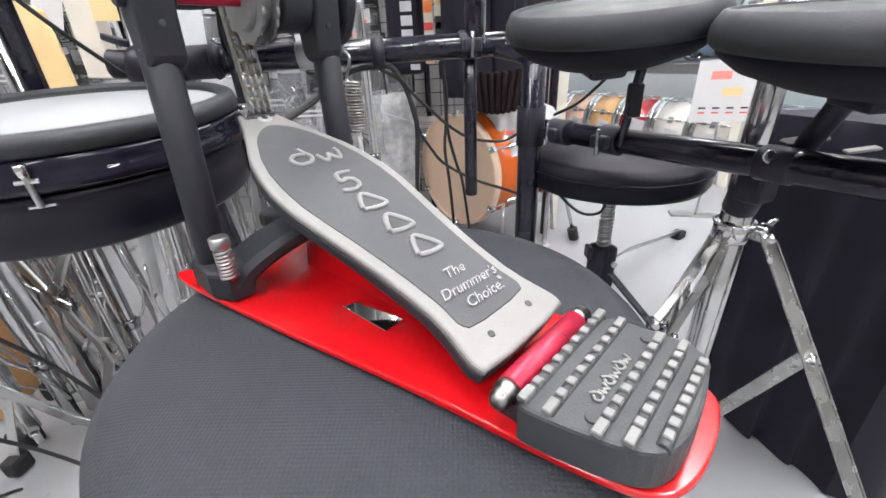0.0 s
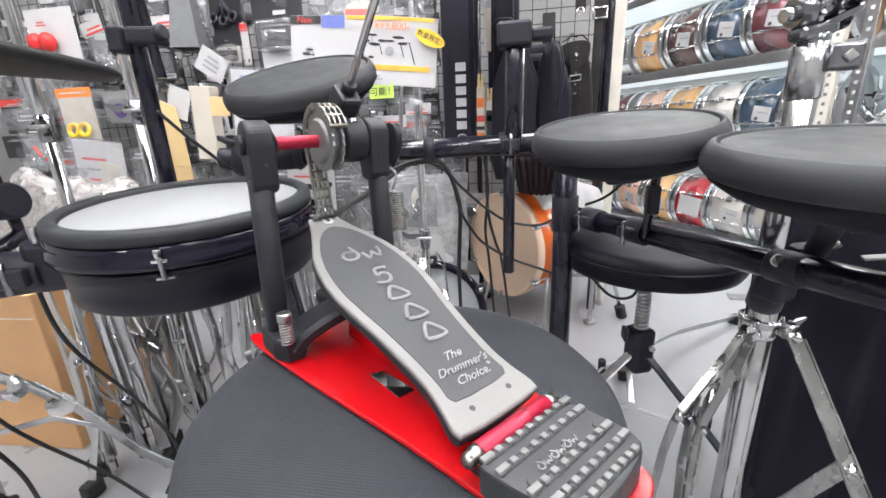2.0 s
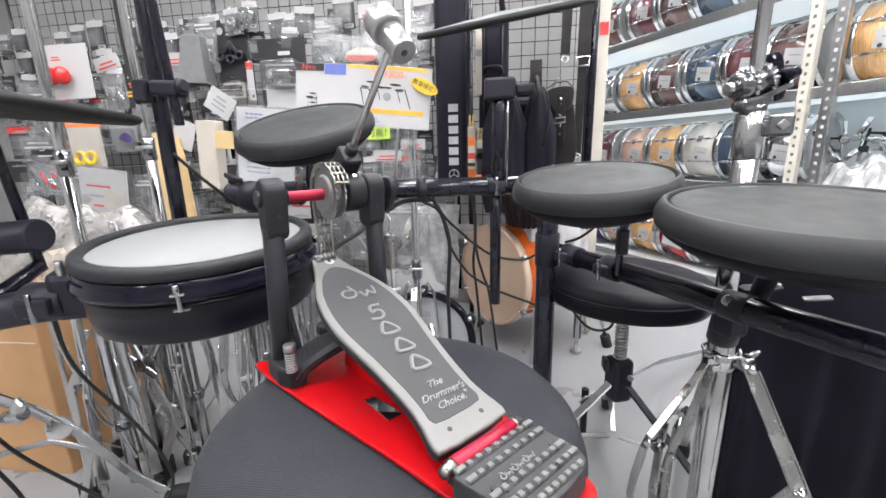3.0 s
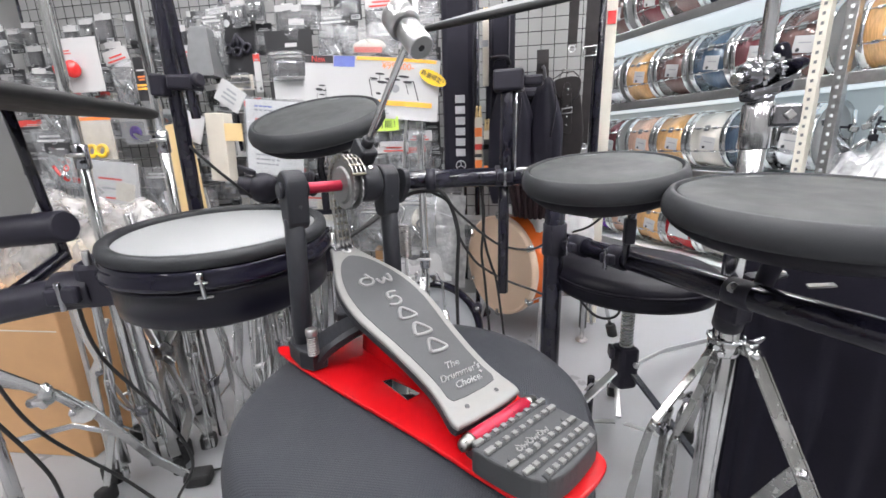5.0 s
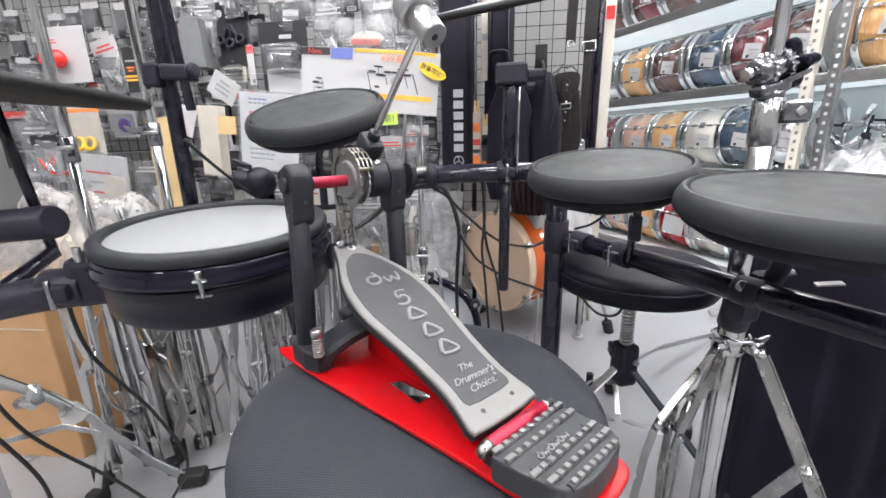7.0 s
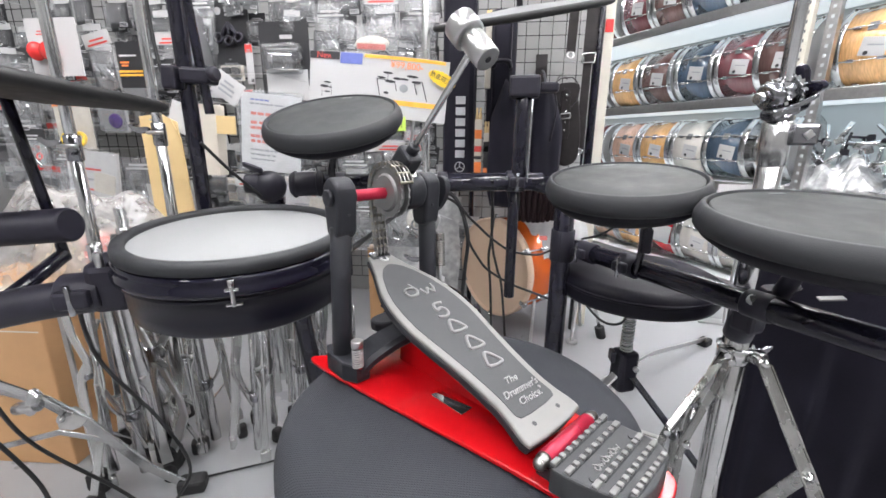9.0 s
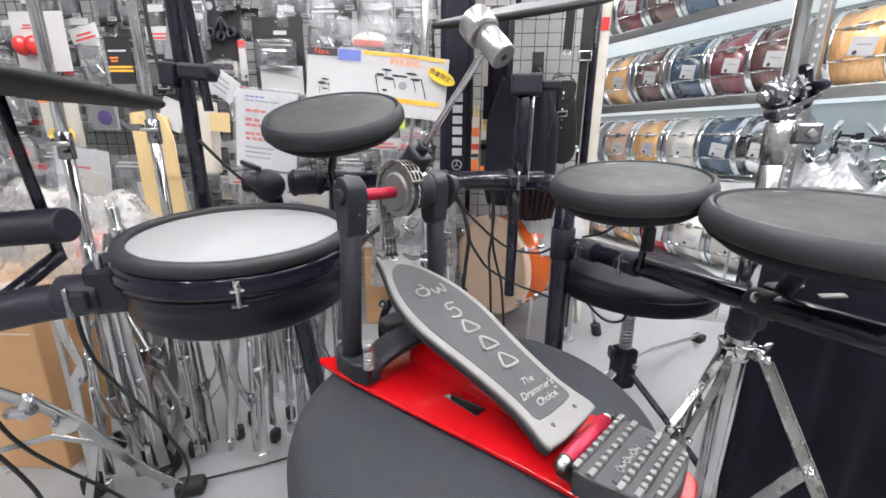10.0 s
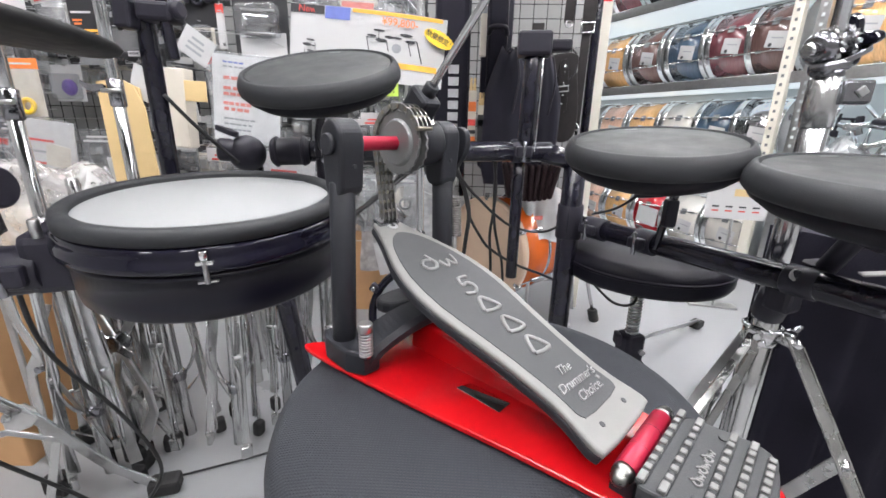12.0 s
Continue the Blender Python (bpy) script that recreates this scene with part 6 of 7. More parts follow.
def shell_card():
    t = thing("hanging_pack", pose(-1.045, 1.6, 1.30), "black card pack with dark shell-shaped castanets", "packaged accessory", "packs hanging on the grid")
    hook(t, -0.2)
    part("card", block(B(), (0.165, 0.003, 0.23), pose(0, 0, -0.085), 0.001), BLACKCARD, t)
    part("maker_mark", rod(B(), (-0.045, -0.0035, 0.0), (-0.045, -0.002, 0.0), 0.014, 20), PAPER, t)
    part("print_bar", block(B(), (0.08, 0.001, 0.02), pose(0.024, -0.003, 0.006)), PAPER, t)
    part("print_bar", block(B(), (0.08, 0.001, 0.006), pose(0.024, -0.003, -0.014)), PAPER, t)
    for k in range(3):
        part("shell", lathe_ring(0.016, 0, 0.007, 24, 8, pose(-0.045 + 0.042 * k, -0.014, -0.1 - 0.012 * (k == 1), 80, 0, 0)), PLASTIC, t, "black rattle shell")
        part("stem", rod(B(), (-0.03 + 0.03 * k, -0.012, -0.09), (0.0, -0.012, -0.045), 0.008, 10), PLASTIC, t)


shell_card()


def tambour_card():
    t = thing("hanging_pack", pose(-0.80, 1.55, 1.22), "black card pack with chrome hardware under a blister", "packaged accessory", "packs hanging on the grid")
    hook(t, -0.15)
    part("card", block(B(), (0.2, 0.003, 0.27), pose(0, 0, -0.11), 0.001), BLACKCARD, t)
    part("maker_mark", block(B(), (0.05, 0.001, 0.014), pose(0.01, -0.0025, -0.03)), PAPER, t)
    part("lower_card", block(B(), (0.17, 0.002, 0.105), pose(0.004, -0.004, -0.2), 0.0005), PAPER, t, "white lower card")
    part("strainer_body", block(B(), (0.12, 0.02, 0.035), pose(0, -0.02, -0.11, 0, 4, 0), 0.006), DARKCHROME, t)
    part("strainer_plate", block(B(), (0.085, 0.012, 0.07), pose(-0.005, -0.014, -0.118), 0.005), DARKCHROME, t)
    part("knob", rod(B(), (0.055, -0.012, -0.105), (0.06, -0.04, -0.107), 0.017, 20, bevel=0.003), PLASTIC, t)
    part("knob", rod(B(), (-0.045, -0.012, -0.11), (-0.047, -0.034, -0.112), 0.013, 20, bevel=0.003), CHROME, t)
    for z in (-0.075, -0.15):
        part("bar", rod(B(), (-0.06, -0.022, z), (0.06, -0.024, z - 0.004), 0.004, 12), STEEL, t)
    part("blister", block(B(), (0.155, 0.045, 0.11), pose(0, -0.026, -0.112), 0.014), BLISTER, t, "clear moulded blister")



tambour_card()


def poster():
    """The curved price sheet clipped above the rack."""
    t = thing("price_poster", pose(-0.29, 0.985, 0.94, -4, 5, 0), "white laminated price poster with kit pictures, slightly curled", "poster")
    W, H, n = 0.36, 0.145, 16

    def bend(x):
        return 0.02 * (x / 0.18) ** 2 * (1 if x > 0 else 0.4)

    def patch(name, x0, x1, z0, z1, material, lift, label=""):
        bm = B()
        cols = []
        for k in range(n + 1):
            x = x0 + (x1 - x0) * k / n
            cols.append([bm.verts.new((x, bend(x) - lift + dy, z)) for z, dy in ((z0, 0), (z1, 0), (z1, 0.0006), (z0, 0.0006))])
        for p, q in zip(cols, cols[1:]):
            for i in range(4):
                bm.faces.new((p[i], p[(i + 1) % 4], q[(i + 1) % 4], q[i]))
        bm.faces.new(cols[0][::-1])
        bm.faces.new(cols[-1])
        return part(name, bm, material, t, label)

    patch("sheet", -0.18, 0.18, -0.075, 0.075, PAPER, 0.0, "white laminated sheet")
    patch("corner_block", -0.18, -0.10, 0.056, 0.074, INK, 0.0012)
    patch("blue_block", -0.098, -0.04, 0.048, 0.074, BLUE, 0.0012)
    patch("amber_bar", -0.035, 0.17, 0.066, 0.074, AMBERINK, 0.0012)
    patch("amber_bar", -0.03, 0.165, -0.042, -0.03, AMBERINK, 0.0012)
    part("price", text_mesh("¥99,800-", 0.023, 0.0003, ORANGE), None, t, "orange price figures", pose(0.075, bend(0.06) - 0.0022, 0.046, 90, 0, 8))
    # printed kit pictures, small and large, as flat shapes
    def disc(x, z, w, h, material):
        out = [(w / 2 * math.cos(2 * math.pi * j / 18), h / 2 * math.sin(2 * math.pi * j / 18)) for j in range(18)]
        part("printed_shape", slab(B(), out, 0.0, 0.0006, 0, pose(x, bend(x) - 0.0008, z, 90, 3, 0)), material, t)

    def line(x0, z0, x1, z1, w):
        p, q = Vector((x0, bend(x0) - 0.001, z0)), Vector((x1, bend(x1) - 0.001, z1))
        part("printed_shape", strip(B(), [p, q], w, 0.0006, (q - p).cross((0, 1, 0))), INK, t)

    for x, z, w, h in ((0.028, 0.034, 0.026, 0.005), (0.012, 0.022, 0.022, 0.005), (0.034, 0.014, 0.027, 0.007), (0.052, 0.022, 0.022, 0.006), (0.07, 0.022, 0.024, 0.005), (0.09, 0.03, 0.03, 0.006), (0.1, 0.017, 0.024, 0.006), (-0.13, 0.0, 0.02, 0.004), (-0.138, -0.01, 0.022, 0.007), (-0.13, -0.023, 0.016, 0.004)):
        disc(x, z, w, h, INK)
    disc(0.07, 0.0, 0.022, 0.02, INKGREY)
    disc(0.026, -0.014, 0.014, 0.006, INK)
    for ln in ((0.0, 0.02, 0.01, -0.022, 0.0022), (0.046, 0.016, 0.052, -0.008, 0.002), (0.094, 0.02, 0.104, -0.012, 0.002), (0.115, 0.02, 0.13, -0.026, 0.0026), (0.0, 0.018, 0.115, 0.02, 0.0016), (0.028, 0.034, 0.028, 0.016, 0.0014), (-0.12, -0.006, -0.118, -0.03, 0.0012), (-0.144, -0.02, -0.144, -0.034, 0.0012), (-0.118, -0.012, -0.126, -0.012, 0.003)):
        line(*ln)
    rows_of_print(t, 0.07, -0.052, -0.066, 2, INKGREY, -0.0016, 0.03)
    b = part("burst", slab(B(), [(0.038 * math.cos(a) * (1 if k % 2 else 0.94), 0.017 * math.sin(a) * (1 if k % 2 else 0.9)) for k, a in enumerate([2 * math.pi * j / 40 for j in range(40)])], 0, 0.001, 0, pose(0.165, 0.005, 0.03, 90, 22, 0)), YELLOW, t, "yellow oval burst sticker")
    part("burst_word", text_mesh("数量限定！", 0.0145, 0.0003, INK), None, b, "black limited-quantity lettering", pose(0.167, 0.0035, 0.025, 90, 22, 0))
    l = part("lime_flag", block(B(), (0.06, 0.001, 0.035), pose(0.052, 0.004, -0.088, 0, -6, 0)), LIME, t, "lime green flag label")
    part("flag_mark", text_mesh("可能！", 0.022, 0.0003, INK), None, l, "black lettering", pose(0.056, 0.0025, -0.097, 90, -6, 0))
    part("clear_holder", block(B(), (0.3, 0.004, 0.2), pose(0.0, 0.03, -0.03), 0.001), BLISTER, t)
    part("new_word", text_mesh("New", 0.021, 0.0003, REDINK), None, t, "red word on black", pose(-0.14, bend(-0.14) - 0.002, 0.058, 90, 0, 0))
    part("clip", rod(B(), (0.1, 0.012, -0.2), (0.1, 0.012, 0.07), 0.004, 8), STEEL, t)


poster()


def notice():
    t = thing("paper_notice", pose(-0.70, 1.2, 0.825, 0, 6, 0), "laminated white notice with red print", "sign")
    part("sheet", block(B(), (0.2, 0.002, 0.24), None, 0.0005), NOTICE, t)
    rng_ = random.Random(3)
    for z, n, w, m in ((0.1, 4, 0.016, BLUE), (0.088, 7, 0.016, INKGREY), (0.058, 3, 0.024, PINKINK), (0.03, 2, 0.026, PINKINK), (0.014, 3, 0.02, PINKINK), (-0.012, 5, 0.017, PINKINK), (-0.028, 4, 0.02, PINKINK), (-0.055, 6, 0.016, INKGREY), (-0.07, 5, 0.018, INKGREY), (-0.085, 6, 0.014, INKGREY)):
        for k in range(n):
            ww = w * rng_.uniform(0.6, 0.95)
            part("print_bar", block(B(), (ww, 0.001, 0.009 if m is PINKINK else 0.005), pose(-0.07 + (k + 0.5) * w, -0.002, z)), m, t)
    part("sleeve", block(B(), (0.215, 0.006, 0.255), pose(0, 0, 0.0), 0.002), FILM, t, "clear plastic sleeve")
    part("string", pipe(B(), [(-0.05, 0, 0.115), (-0.05, 0.3, 0.15), (-0.05, 0.6, 0.16)], 0.0008, 5, 4), STEEL, t)


notice()


def slanted_tag():
    t = thing("paper_notice", pose(-0.735, 1.05, 0.945, 0, 35, 0), "slanted white paper tag with faint print", "tag")
    part("sheet", block(B(), (0.085, 0.002, 0.065), None, 0.0005), PAPER, t)
    rows_of_print(t, 0.06, 0.02, -0.02, 3, INKGREY, -0.002)
    part("string", pipe(B(), [(-0.035, 0, 0.02), (-0.035, 0.3, 0.07), (-0.035, 0.75, 0.08)], 0.0008, 5, 4), STEEL, t)


slanted_tag()
card_pack(-1.055, 1.115, 0.1, 0.085, CREAM, None, "cream card pack with black part", y=1.6, goods=BLACKCARD)
card_pack(-0.965, 1.165, 0.03, 0.15, PAPER, REDINK, "narrow white card pack with red print", y=1.58, film=False)
card_pack(-0.45, 0.62, 0.075, 0.1, BLACKCARD, None, "small black card pack with red print", goods=GREYCARD)
card_pack(-0.44, 0.50, 0.07, 0.09, BLACKCARD, PAPER, "small black card pack with white barcode", goods=None)
card_pack(-0.33, 0.62, 0.06, 0.08, PAPER, BLACKCARD, "small white card pack with barcode", goods=None)


def pink_pack():
    t = thing("hanging_pack", pose(-0.37, 1.25, 1.105), "round pink and white pack in clear film", "packaged accessory", "packs hanging on the grid")
    hook(t, -0.4)
    part("disc", lathe(B(), [(0.0, -0.006), (0.05, -0.006), (0.055, 0.0), (0.05, 0.006), (0.0, 0.006)], 32, pose(0, 0, -0.01, 78, 0, 0) @ Matrix.Diagonal((1, 0.45, 1, 1))), CREAM, t)
    part("pink_card", block(B(), (0.09, 0.002, 0.016), pose(0.0, -0.012, -0.02, 0, 4, 0)), PINKINK, t)
    bag = B()
    rings = []
    for k in range(9):
        u = k / 8
        rings.append([bag.verts.new(((0.09 + 0.008 * math.sin(7 * u)) * math.cos(q), (0.006 + 0.02 * math.sin(math.pi * u)) * math.sin(q) * (1 + 0.3 * math.sin(5 * q + 9 * u)), 0.05 - 0.11 * u + 0.006 * math.sin(4 * q))) for q in [2 * math.pi * j / 24 for j in range(24)]])
    skin(bag, rings)
    part("bag", bag, FILM, t, "slack clear bag")


pink_pack()


def clear_head():
    """Clear drum skins in a large bag, with paper slips, a pale disc and a header card."""
    t = thing("bagged_skin", pose(-0.287, 1.55, 0.39, 84, 0, 3), "clear drum skins in a cloudy bag with white paper slips", "drum skin")
    bag = slack_film(0.36, 0.39, 61)
    part("bag", bag, WRAP, t, "cloudy crinkled bag")
    for k, (dx, dy, r) in enumerate(((0.0, 0.0, 0.168), (0.006, -0.008, 0.158))):
        skin_ = part("film", lathe(B(), [(0.0, -0.001), (r - 0.004, -0.001), (r - 0.004, 0.001), (0.0, 0.0012)], 48, pose(dx, dy, -0.012 * k)), FILM, t)
        part("hoop", lathe_ring(r, -0.012 * k, 0.0042, 48, 8, pose(dx, dy, 0)), INKLIGHT if k else GREYCARD, skin_, "pale hoop" if k else "grey hoop")
    part("paper_slip", block(B(), (0.2, 0.135, 0.001), pose(-0.015, -0.125, 0.019, 0, 0, 12)), PAPER, t, "white paper slip")
    part("paper_slip", block(B(), (0.135, 0.17, 0.001), pose(0.055, -0.075, 0.012, 0, 0, -2)), NOTICE, t, "white paper slip")
    part("print_bar", block(B(), (0.03, 0.006, 0.0006), pose(-0.085, -0.085, 0.0202, 0, 0, 12)), INKGREY, t)
    part("header_card", block(B(), (0.1, 0.045, 0.001), pose(-0.05, 0.03, 0.013, 0, 0, 3)), GREYCARD, t)
    part("label_disc", lathe(B(), [(0.0, 0.0), (0.05, 0.0), (0.05, 0.001), (0.0, 0.001)], 32, pose(-0.005, 0.1, 0.016, 0, 50, 0)), CREAM, t, "cream disc")
    part("fold_line", block(B(), (0.1, 0.004, 0.0006), pose(0.1, 0.12, 0.02, 0, 0, -20)), INKLIGHT, t)


def slack_film(w, h, seed):
    """A crinkled sheet of film, closed front to back, about the plane z = 0."""
    r = random.Random(seed)
    bm = B()
    n, m = 14, 16
    ph = [r.uniform(0, 6) for _ in range(3)]
    sides = []
    for sg in (1, -1):
        grid = []
        for i in range(n + 1):
            u = i / n * 2 - 1
            row = []
            for j in range(m + 1):
                v = j / m * 2 - 1
                fat = 0.02 * (1 - u * u) ** 0.5 * (1 - v * v) ** 0.5
                row.append(bm.verts.new((u * w / 2 + 0.004 * math.sin(5 * v + ph[0]), v * h / 2 + 0.004 * math.sin(6 * u + ph[1]), sg * (fat + 0.001) + 0.003 * math.sin(7 * u + 4 * v + ph[2]) + (r.uniform(-0.002, 0.002) if fat > 0.002 else 0))))
            grid.append(row)
        for a, b in zip(grid, grid[1:]):
            for j in range(m):
                f = (a[j], a[j + 1], b[j + 1], b[j])
                bm.faces.new(f if sg < 0 else f[::-1]).smooth = True
        sides.append(grid)
    return bm


clear_head()

# rows of small blister packs
rng = random.Random(7)
SMALL = [
    (BLACKCARD, PAPER, CHROME, "small black card pack with chrome part", 0.075, 0.11),
    (BLACKCARD, None, GREYCARD, "small black card pack with grey part", 0.07, 0.12),
    (PAPER, BLACKCARD, STEEL, "small white card pack with steel part", 0.08, 0.11),
    (GREYCARD, PAPER, CHROME, "small grey card pack with chrome part", 0.065, 0.1),
    (BLACKCARD, PAPER, None, "small black card pack with white header", 0.085, 0.12),
    (CREAM, BLACKCARD, STEEL, "cream card pack with steel part", 0.09, 0.13),
    (PAPER, REDINK, GREYCARD, "white card pack with red header", 0.085, 0.13),
    (PAPER, None, BLACKCARD, "white card pack with black part", 0.1, 0.12),
]
protos = {}


def small_pack(x, z, kind, y, tilt):
    if kind not in protos:
        card, head, goods, label, w, h = SMALL[kind]
        protos[kind] = card_pack(x, z, w, h, card, head, label, y, tilt, goods)
        return
    copy_thing(protos[kind], pose(x, y, z, 0, tilt, 0))


for row, z in enumerate((1.37, 1.275, 1.18, 1.08, 0.98, 0.88, 0.78, 0.68, 0.57)):
    for col in range(28):
        x = -2.28 + col * 0.075 + rng.uniform(-0.016, 0.016)
        if x > -0.2 or rng.random() < 0.12:
            continue
        if 1.0 < z < 1.27 and -1.14 < x < -0.69:
            continue
        if z < 0.97 and (-1.82 < x < -1.48 and z > 0.75):
            continue
        small_pack(x, z + rng.uniform(-0.02, 0.02), rng.choice((0, 1, 1, 4, 4, 1, 3) if z > 1.15 else (0, 0, 1, 1, 2, 3, 4, 4, 5, 6, 7)), 1.7 - rng.choice((0, 0.04, 0.08, 0.12)), rng.uniform(-6, 6))
for x, z, w, h in ((-0.62, 1.3, 0.14, 0.2), (-0.42, 1.34, 0.13, 0.18), (-0.27, 1.3, 0.12, 0.2), (-0.55, 0.74, 0.14, 0.2), (-0.40, 0.80, 0.12, 0.17), (-0.62, 0.6, 0.16, 0.24), (-0.29, 0.84, 0.1, 0.16), (-1.15, 1.34, 0.12, 0.2), (-0.68, 0.52, 0.14, 0.22)):
    poly_bag(x, z, w, h, PAPER if h < 0.19 else FILM, GREYCARD, "crinkled clear bag of small drum parts")
for x, z, w, h in ((-1.3, 0.62, 0.2, 0.24), (-1.48, 0.72, 0.16, 0.22), (-1.95, 1.1, 0.16, 0.24), (-2.0, 0.9, 0.2, 0.26), (-1.62, 0.5, 0.24, 0.3), (-0.98, 0.66, 0.14, 0.2), (-0.85, 0.62, 0.16, 0.22), (-1.25, 1.2, 0.12, 0.18), (-0.5, 1.12, 0.1, 0.18), (-0.33, 0.6, 0.22, 0.22), (-0.48, 0.56, 0.16, 0.2)):
    poly_bag(x, z, w, h, PAPER if w < 0.15 else FILM, GREYCARD, "crinkled clear bag with grey metal parts", 1.52)


# pale packs low down behind the rack
white_low = ((-0.30, 0.72, 0.12, 0.15), (-0.17, 0.70, 0.1, 0.14), (-0.36, 0.53, 0.13, 0.15), (-0.22, 0.50, 0.12, 0.13), (-0.08, 0.48, 0.1, 0.14), (-0.55, 0.46, 0.13, 0.15))
for x, z, w, h in white_low:
    card_pack(x, z, w, h, PAPER, None, "pale card pack in clear wrapping", 1.66, rng.uniform(-5, 5), GREYCARD)


# cases and straps
def letter_case():
    t = thing("keyboard_case", pose(-0.105, 1.455, 0.0), "tall black padded case with white block marks", "case")
    part("body", block(B(), (0.115, 0.1, 0.9), pose(-0.004, 0, 1.10), 0.022), BLACKCLOTH, t)
    part("hanging_loop", pipe(B(), [(0, 0.04, 1.5), (0, 0.2, 1.58), (0, 0.36, 1.5)], 0.006, 8), PLASTIC, t)
    part("piping", block(B(), (0.006, 0.01, 0.84), pose(0.05, -0.047, 1.10), 0.002), PLASTIC, t)
    # the maker's word is drawn as plain blocks running up the case
    for k in range(6):
        part("block_mark", block(B(), (0.034, 0.001, 0.026), pose(0.002, -0.0508, 0.762 + 0.0365 * k), 0.0004), INKLIGHT, t)
    part("round_mark", lathe_ring(0.017, 0, 0.0016, 32, 6, pose(0.002, -0.051, 0.716, 90, 0, 0)), INKLIGHT, t)
    for a in (90, 210, 330):
        part("mark_spoke", rod(B(), (0.002, -0.051, 0.716), (0.002 + 0.016 * math.cos(radians(a)), -0.051, 0.716 + 0.016 * math.sin(radians(a))), 0.0014, 6), INKLIGHT, t)
    part("barcode_slip", block(B(), (0.03, 0.001, 0.016), pose(0.02, -0.051, 0.672)), PAPER, t)


letter_case()


def soft_case(x, y, w, h, z, label, turn=0):
    t = thing("gig_bag", pose(x, y, z, 0, 0, turn), label, "bag", "black bags hanging by the grid")
    part("body", block(B(), (w, 0.09, h), pose(0, 0, h / 2), 0.028, 3), BLACKCLOTH, t)
    part("zip", pipe(B(), [(-w / 2 + 0.02, -0.047, 0.03), (-w / 2 + 0.02, -0.047, h - 0.04), (w / 2 - 0.02, -0.047, h - 0.04), (w / 2 - 0.02, -0.047, 0.03)], 0.003, 6, 1), PLASTIC, t)
    part("handle", pipe(B(), [(-0.03, -0.045, h * 0.7), (-0.02, -0.075, h * 0.72), (0.02, -0.075, h * 0.72), (0.03, -0.045, h * 0.7)], 0.008, 8), PLASTIC, t)
    return t


soft_case(0.035, 1.47, 0.1, 0.62, 0.62, "black padded stick bag hanging from the grid")
soft_case(0.145, 1.50, 0.12, 0.38, 0.60, "black padded stick bag hanging from the grid", 8)
soft_case(0.115, 1.575, 0.17, 0.46, 0.56, "wide black padded bag hanging behind smaller bags", -4)
solid("price_tag", block(B(), (0.022, 0.002, 0.055), None, 0.0005), PAPER, "small white swing tag on a black bag", "tag", m=pose(0.045, 1.42, 0.86))
def stick_sleeve(x, y, z, w, h, label, bands):
    """A printed cardboard sleeve with the stick tips showing above it."""
    t = thing("drumsticks_pack", pose(x, y, z), label, "drumsticks", "sleeves of drumsticks")
    part("sleeve", block(B(), (w, 0.02, h), None, 0.003), CREAM, t)
    for zz, hh, m in bands:
        part("printed_band", block(B(), (w * 0.96, 0.001, hh), pose(0, -0.0107, zz)), m, t)
    for sg in (-1, 1):
        part("stick", lathe(B(), [(0.0, -0.02), (0.0055, -0.02), (0.005, 0.018), (0.003, 0.026), (0.0045, 0.032), (0.0035, 0.038), (0.0, 0.04)], 12, pose(sg * w * 0.22, 0, h / 2)), MANILA, t)


stick_sleeve(-0.038, 1.40, 0.78, 0.026, 0.2, "upright cream sleeve of drumsticks with orange print", ((0.05, 0.03, ORANGE), (0.0, 0.02, REDINK), (-0.07, 0.05, ORANGE), (-0.03, 0.012, INK)))
stick_sleeve(-0.008, 1.395, 0.76, 0.022, 0.15, "dark sleeve of drumsticks with pale print", ((0.0, 0.09, BLACKCARD), (0.02, 0.02, INKGREY), (-0.055, 0.02, ORANGE)))
stick_sleeve(-0.012, 1.385, 1.08, 0.02, 0.2, "tall pale bundle of drumsticks in a sleeve", ((0.03, 0.02, INKGREY),))


def grey_cymbal():
    t = thing("cymbal_pad", pose(0.07, 1.12, 1.138, 16, -7.5, 0), "grey cymbal pad with black rubber edge seen from below", "cymbal pad")
    part("pad", lathe(B(), [(0.0, -0.014), (0.225, -0.008), (0.23, 0.0), (0.21, 0.004), (0.0, 0.014)], 64), GREYCARD, t)
    part("edge", lathe_ring(0.227, -0.005, 0.0085, 64, 8), RUBBER_FOOT, t)
    part("stem", rod(B(), (0.0, 0.0, 0.0), (0.0, -0.05, 0.4), 0.008, 12), BLACK, t)


grey_cymbal()


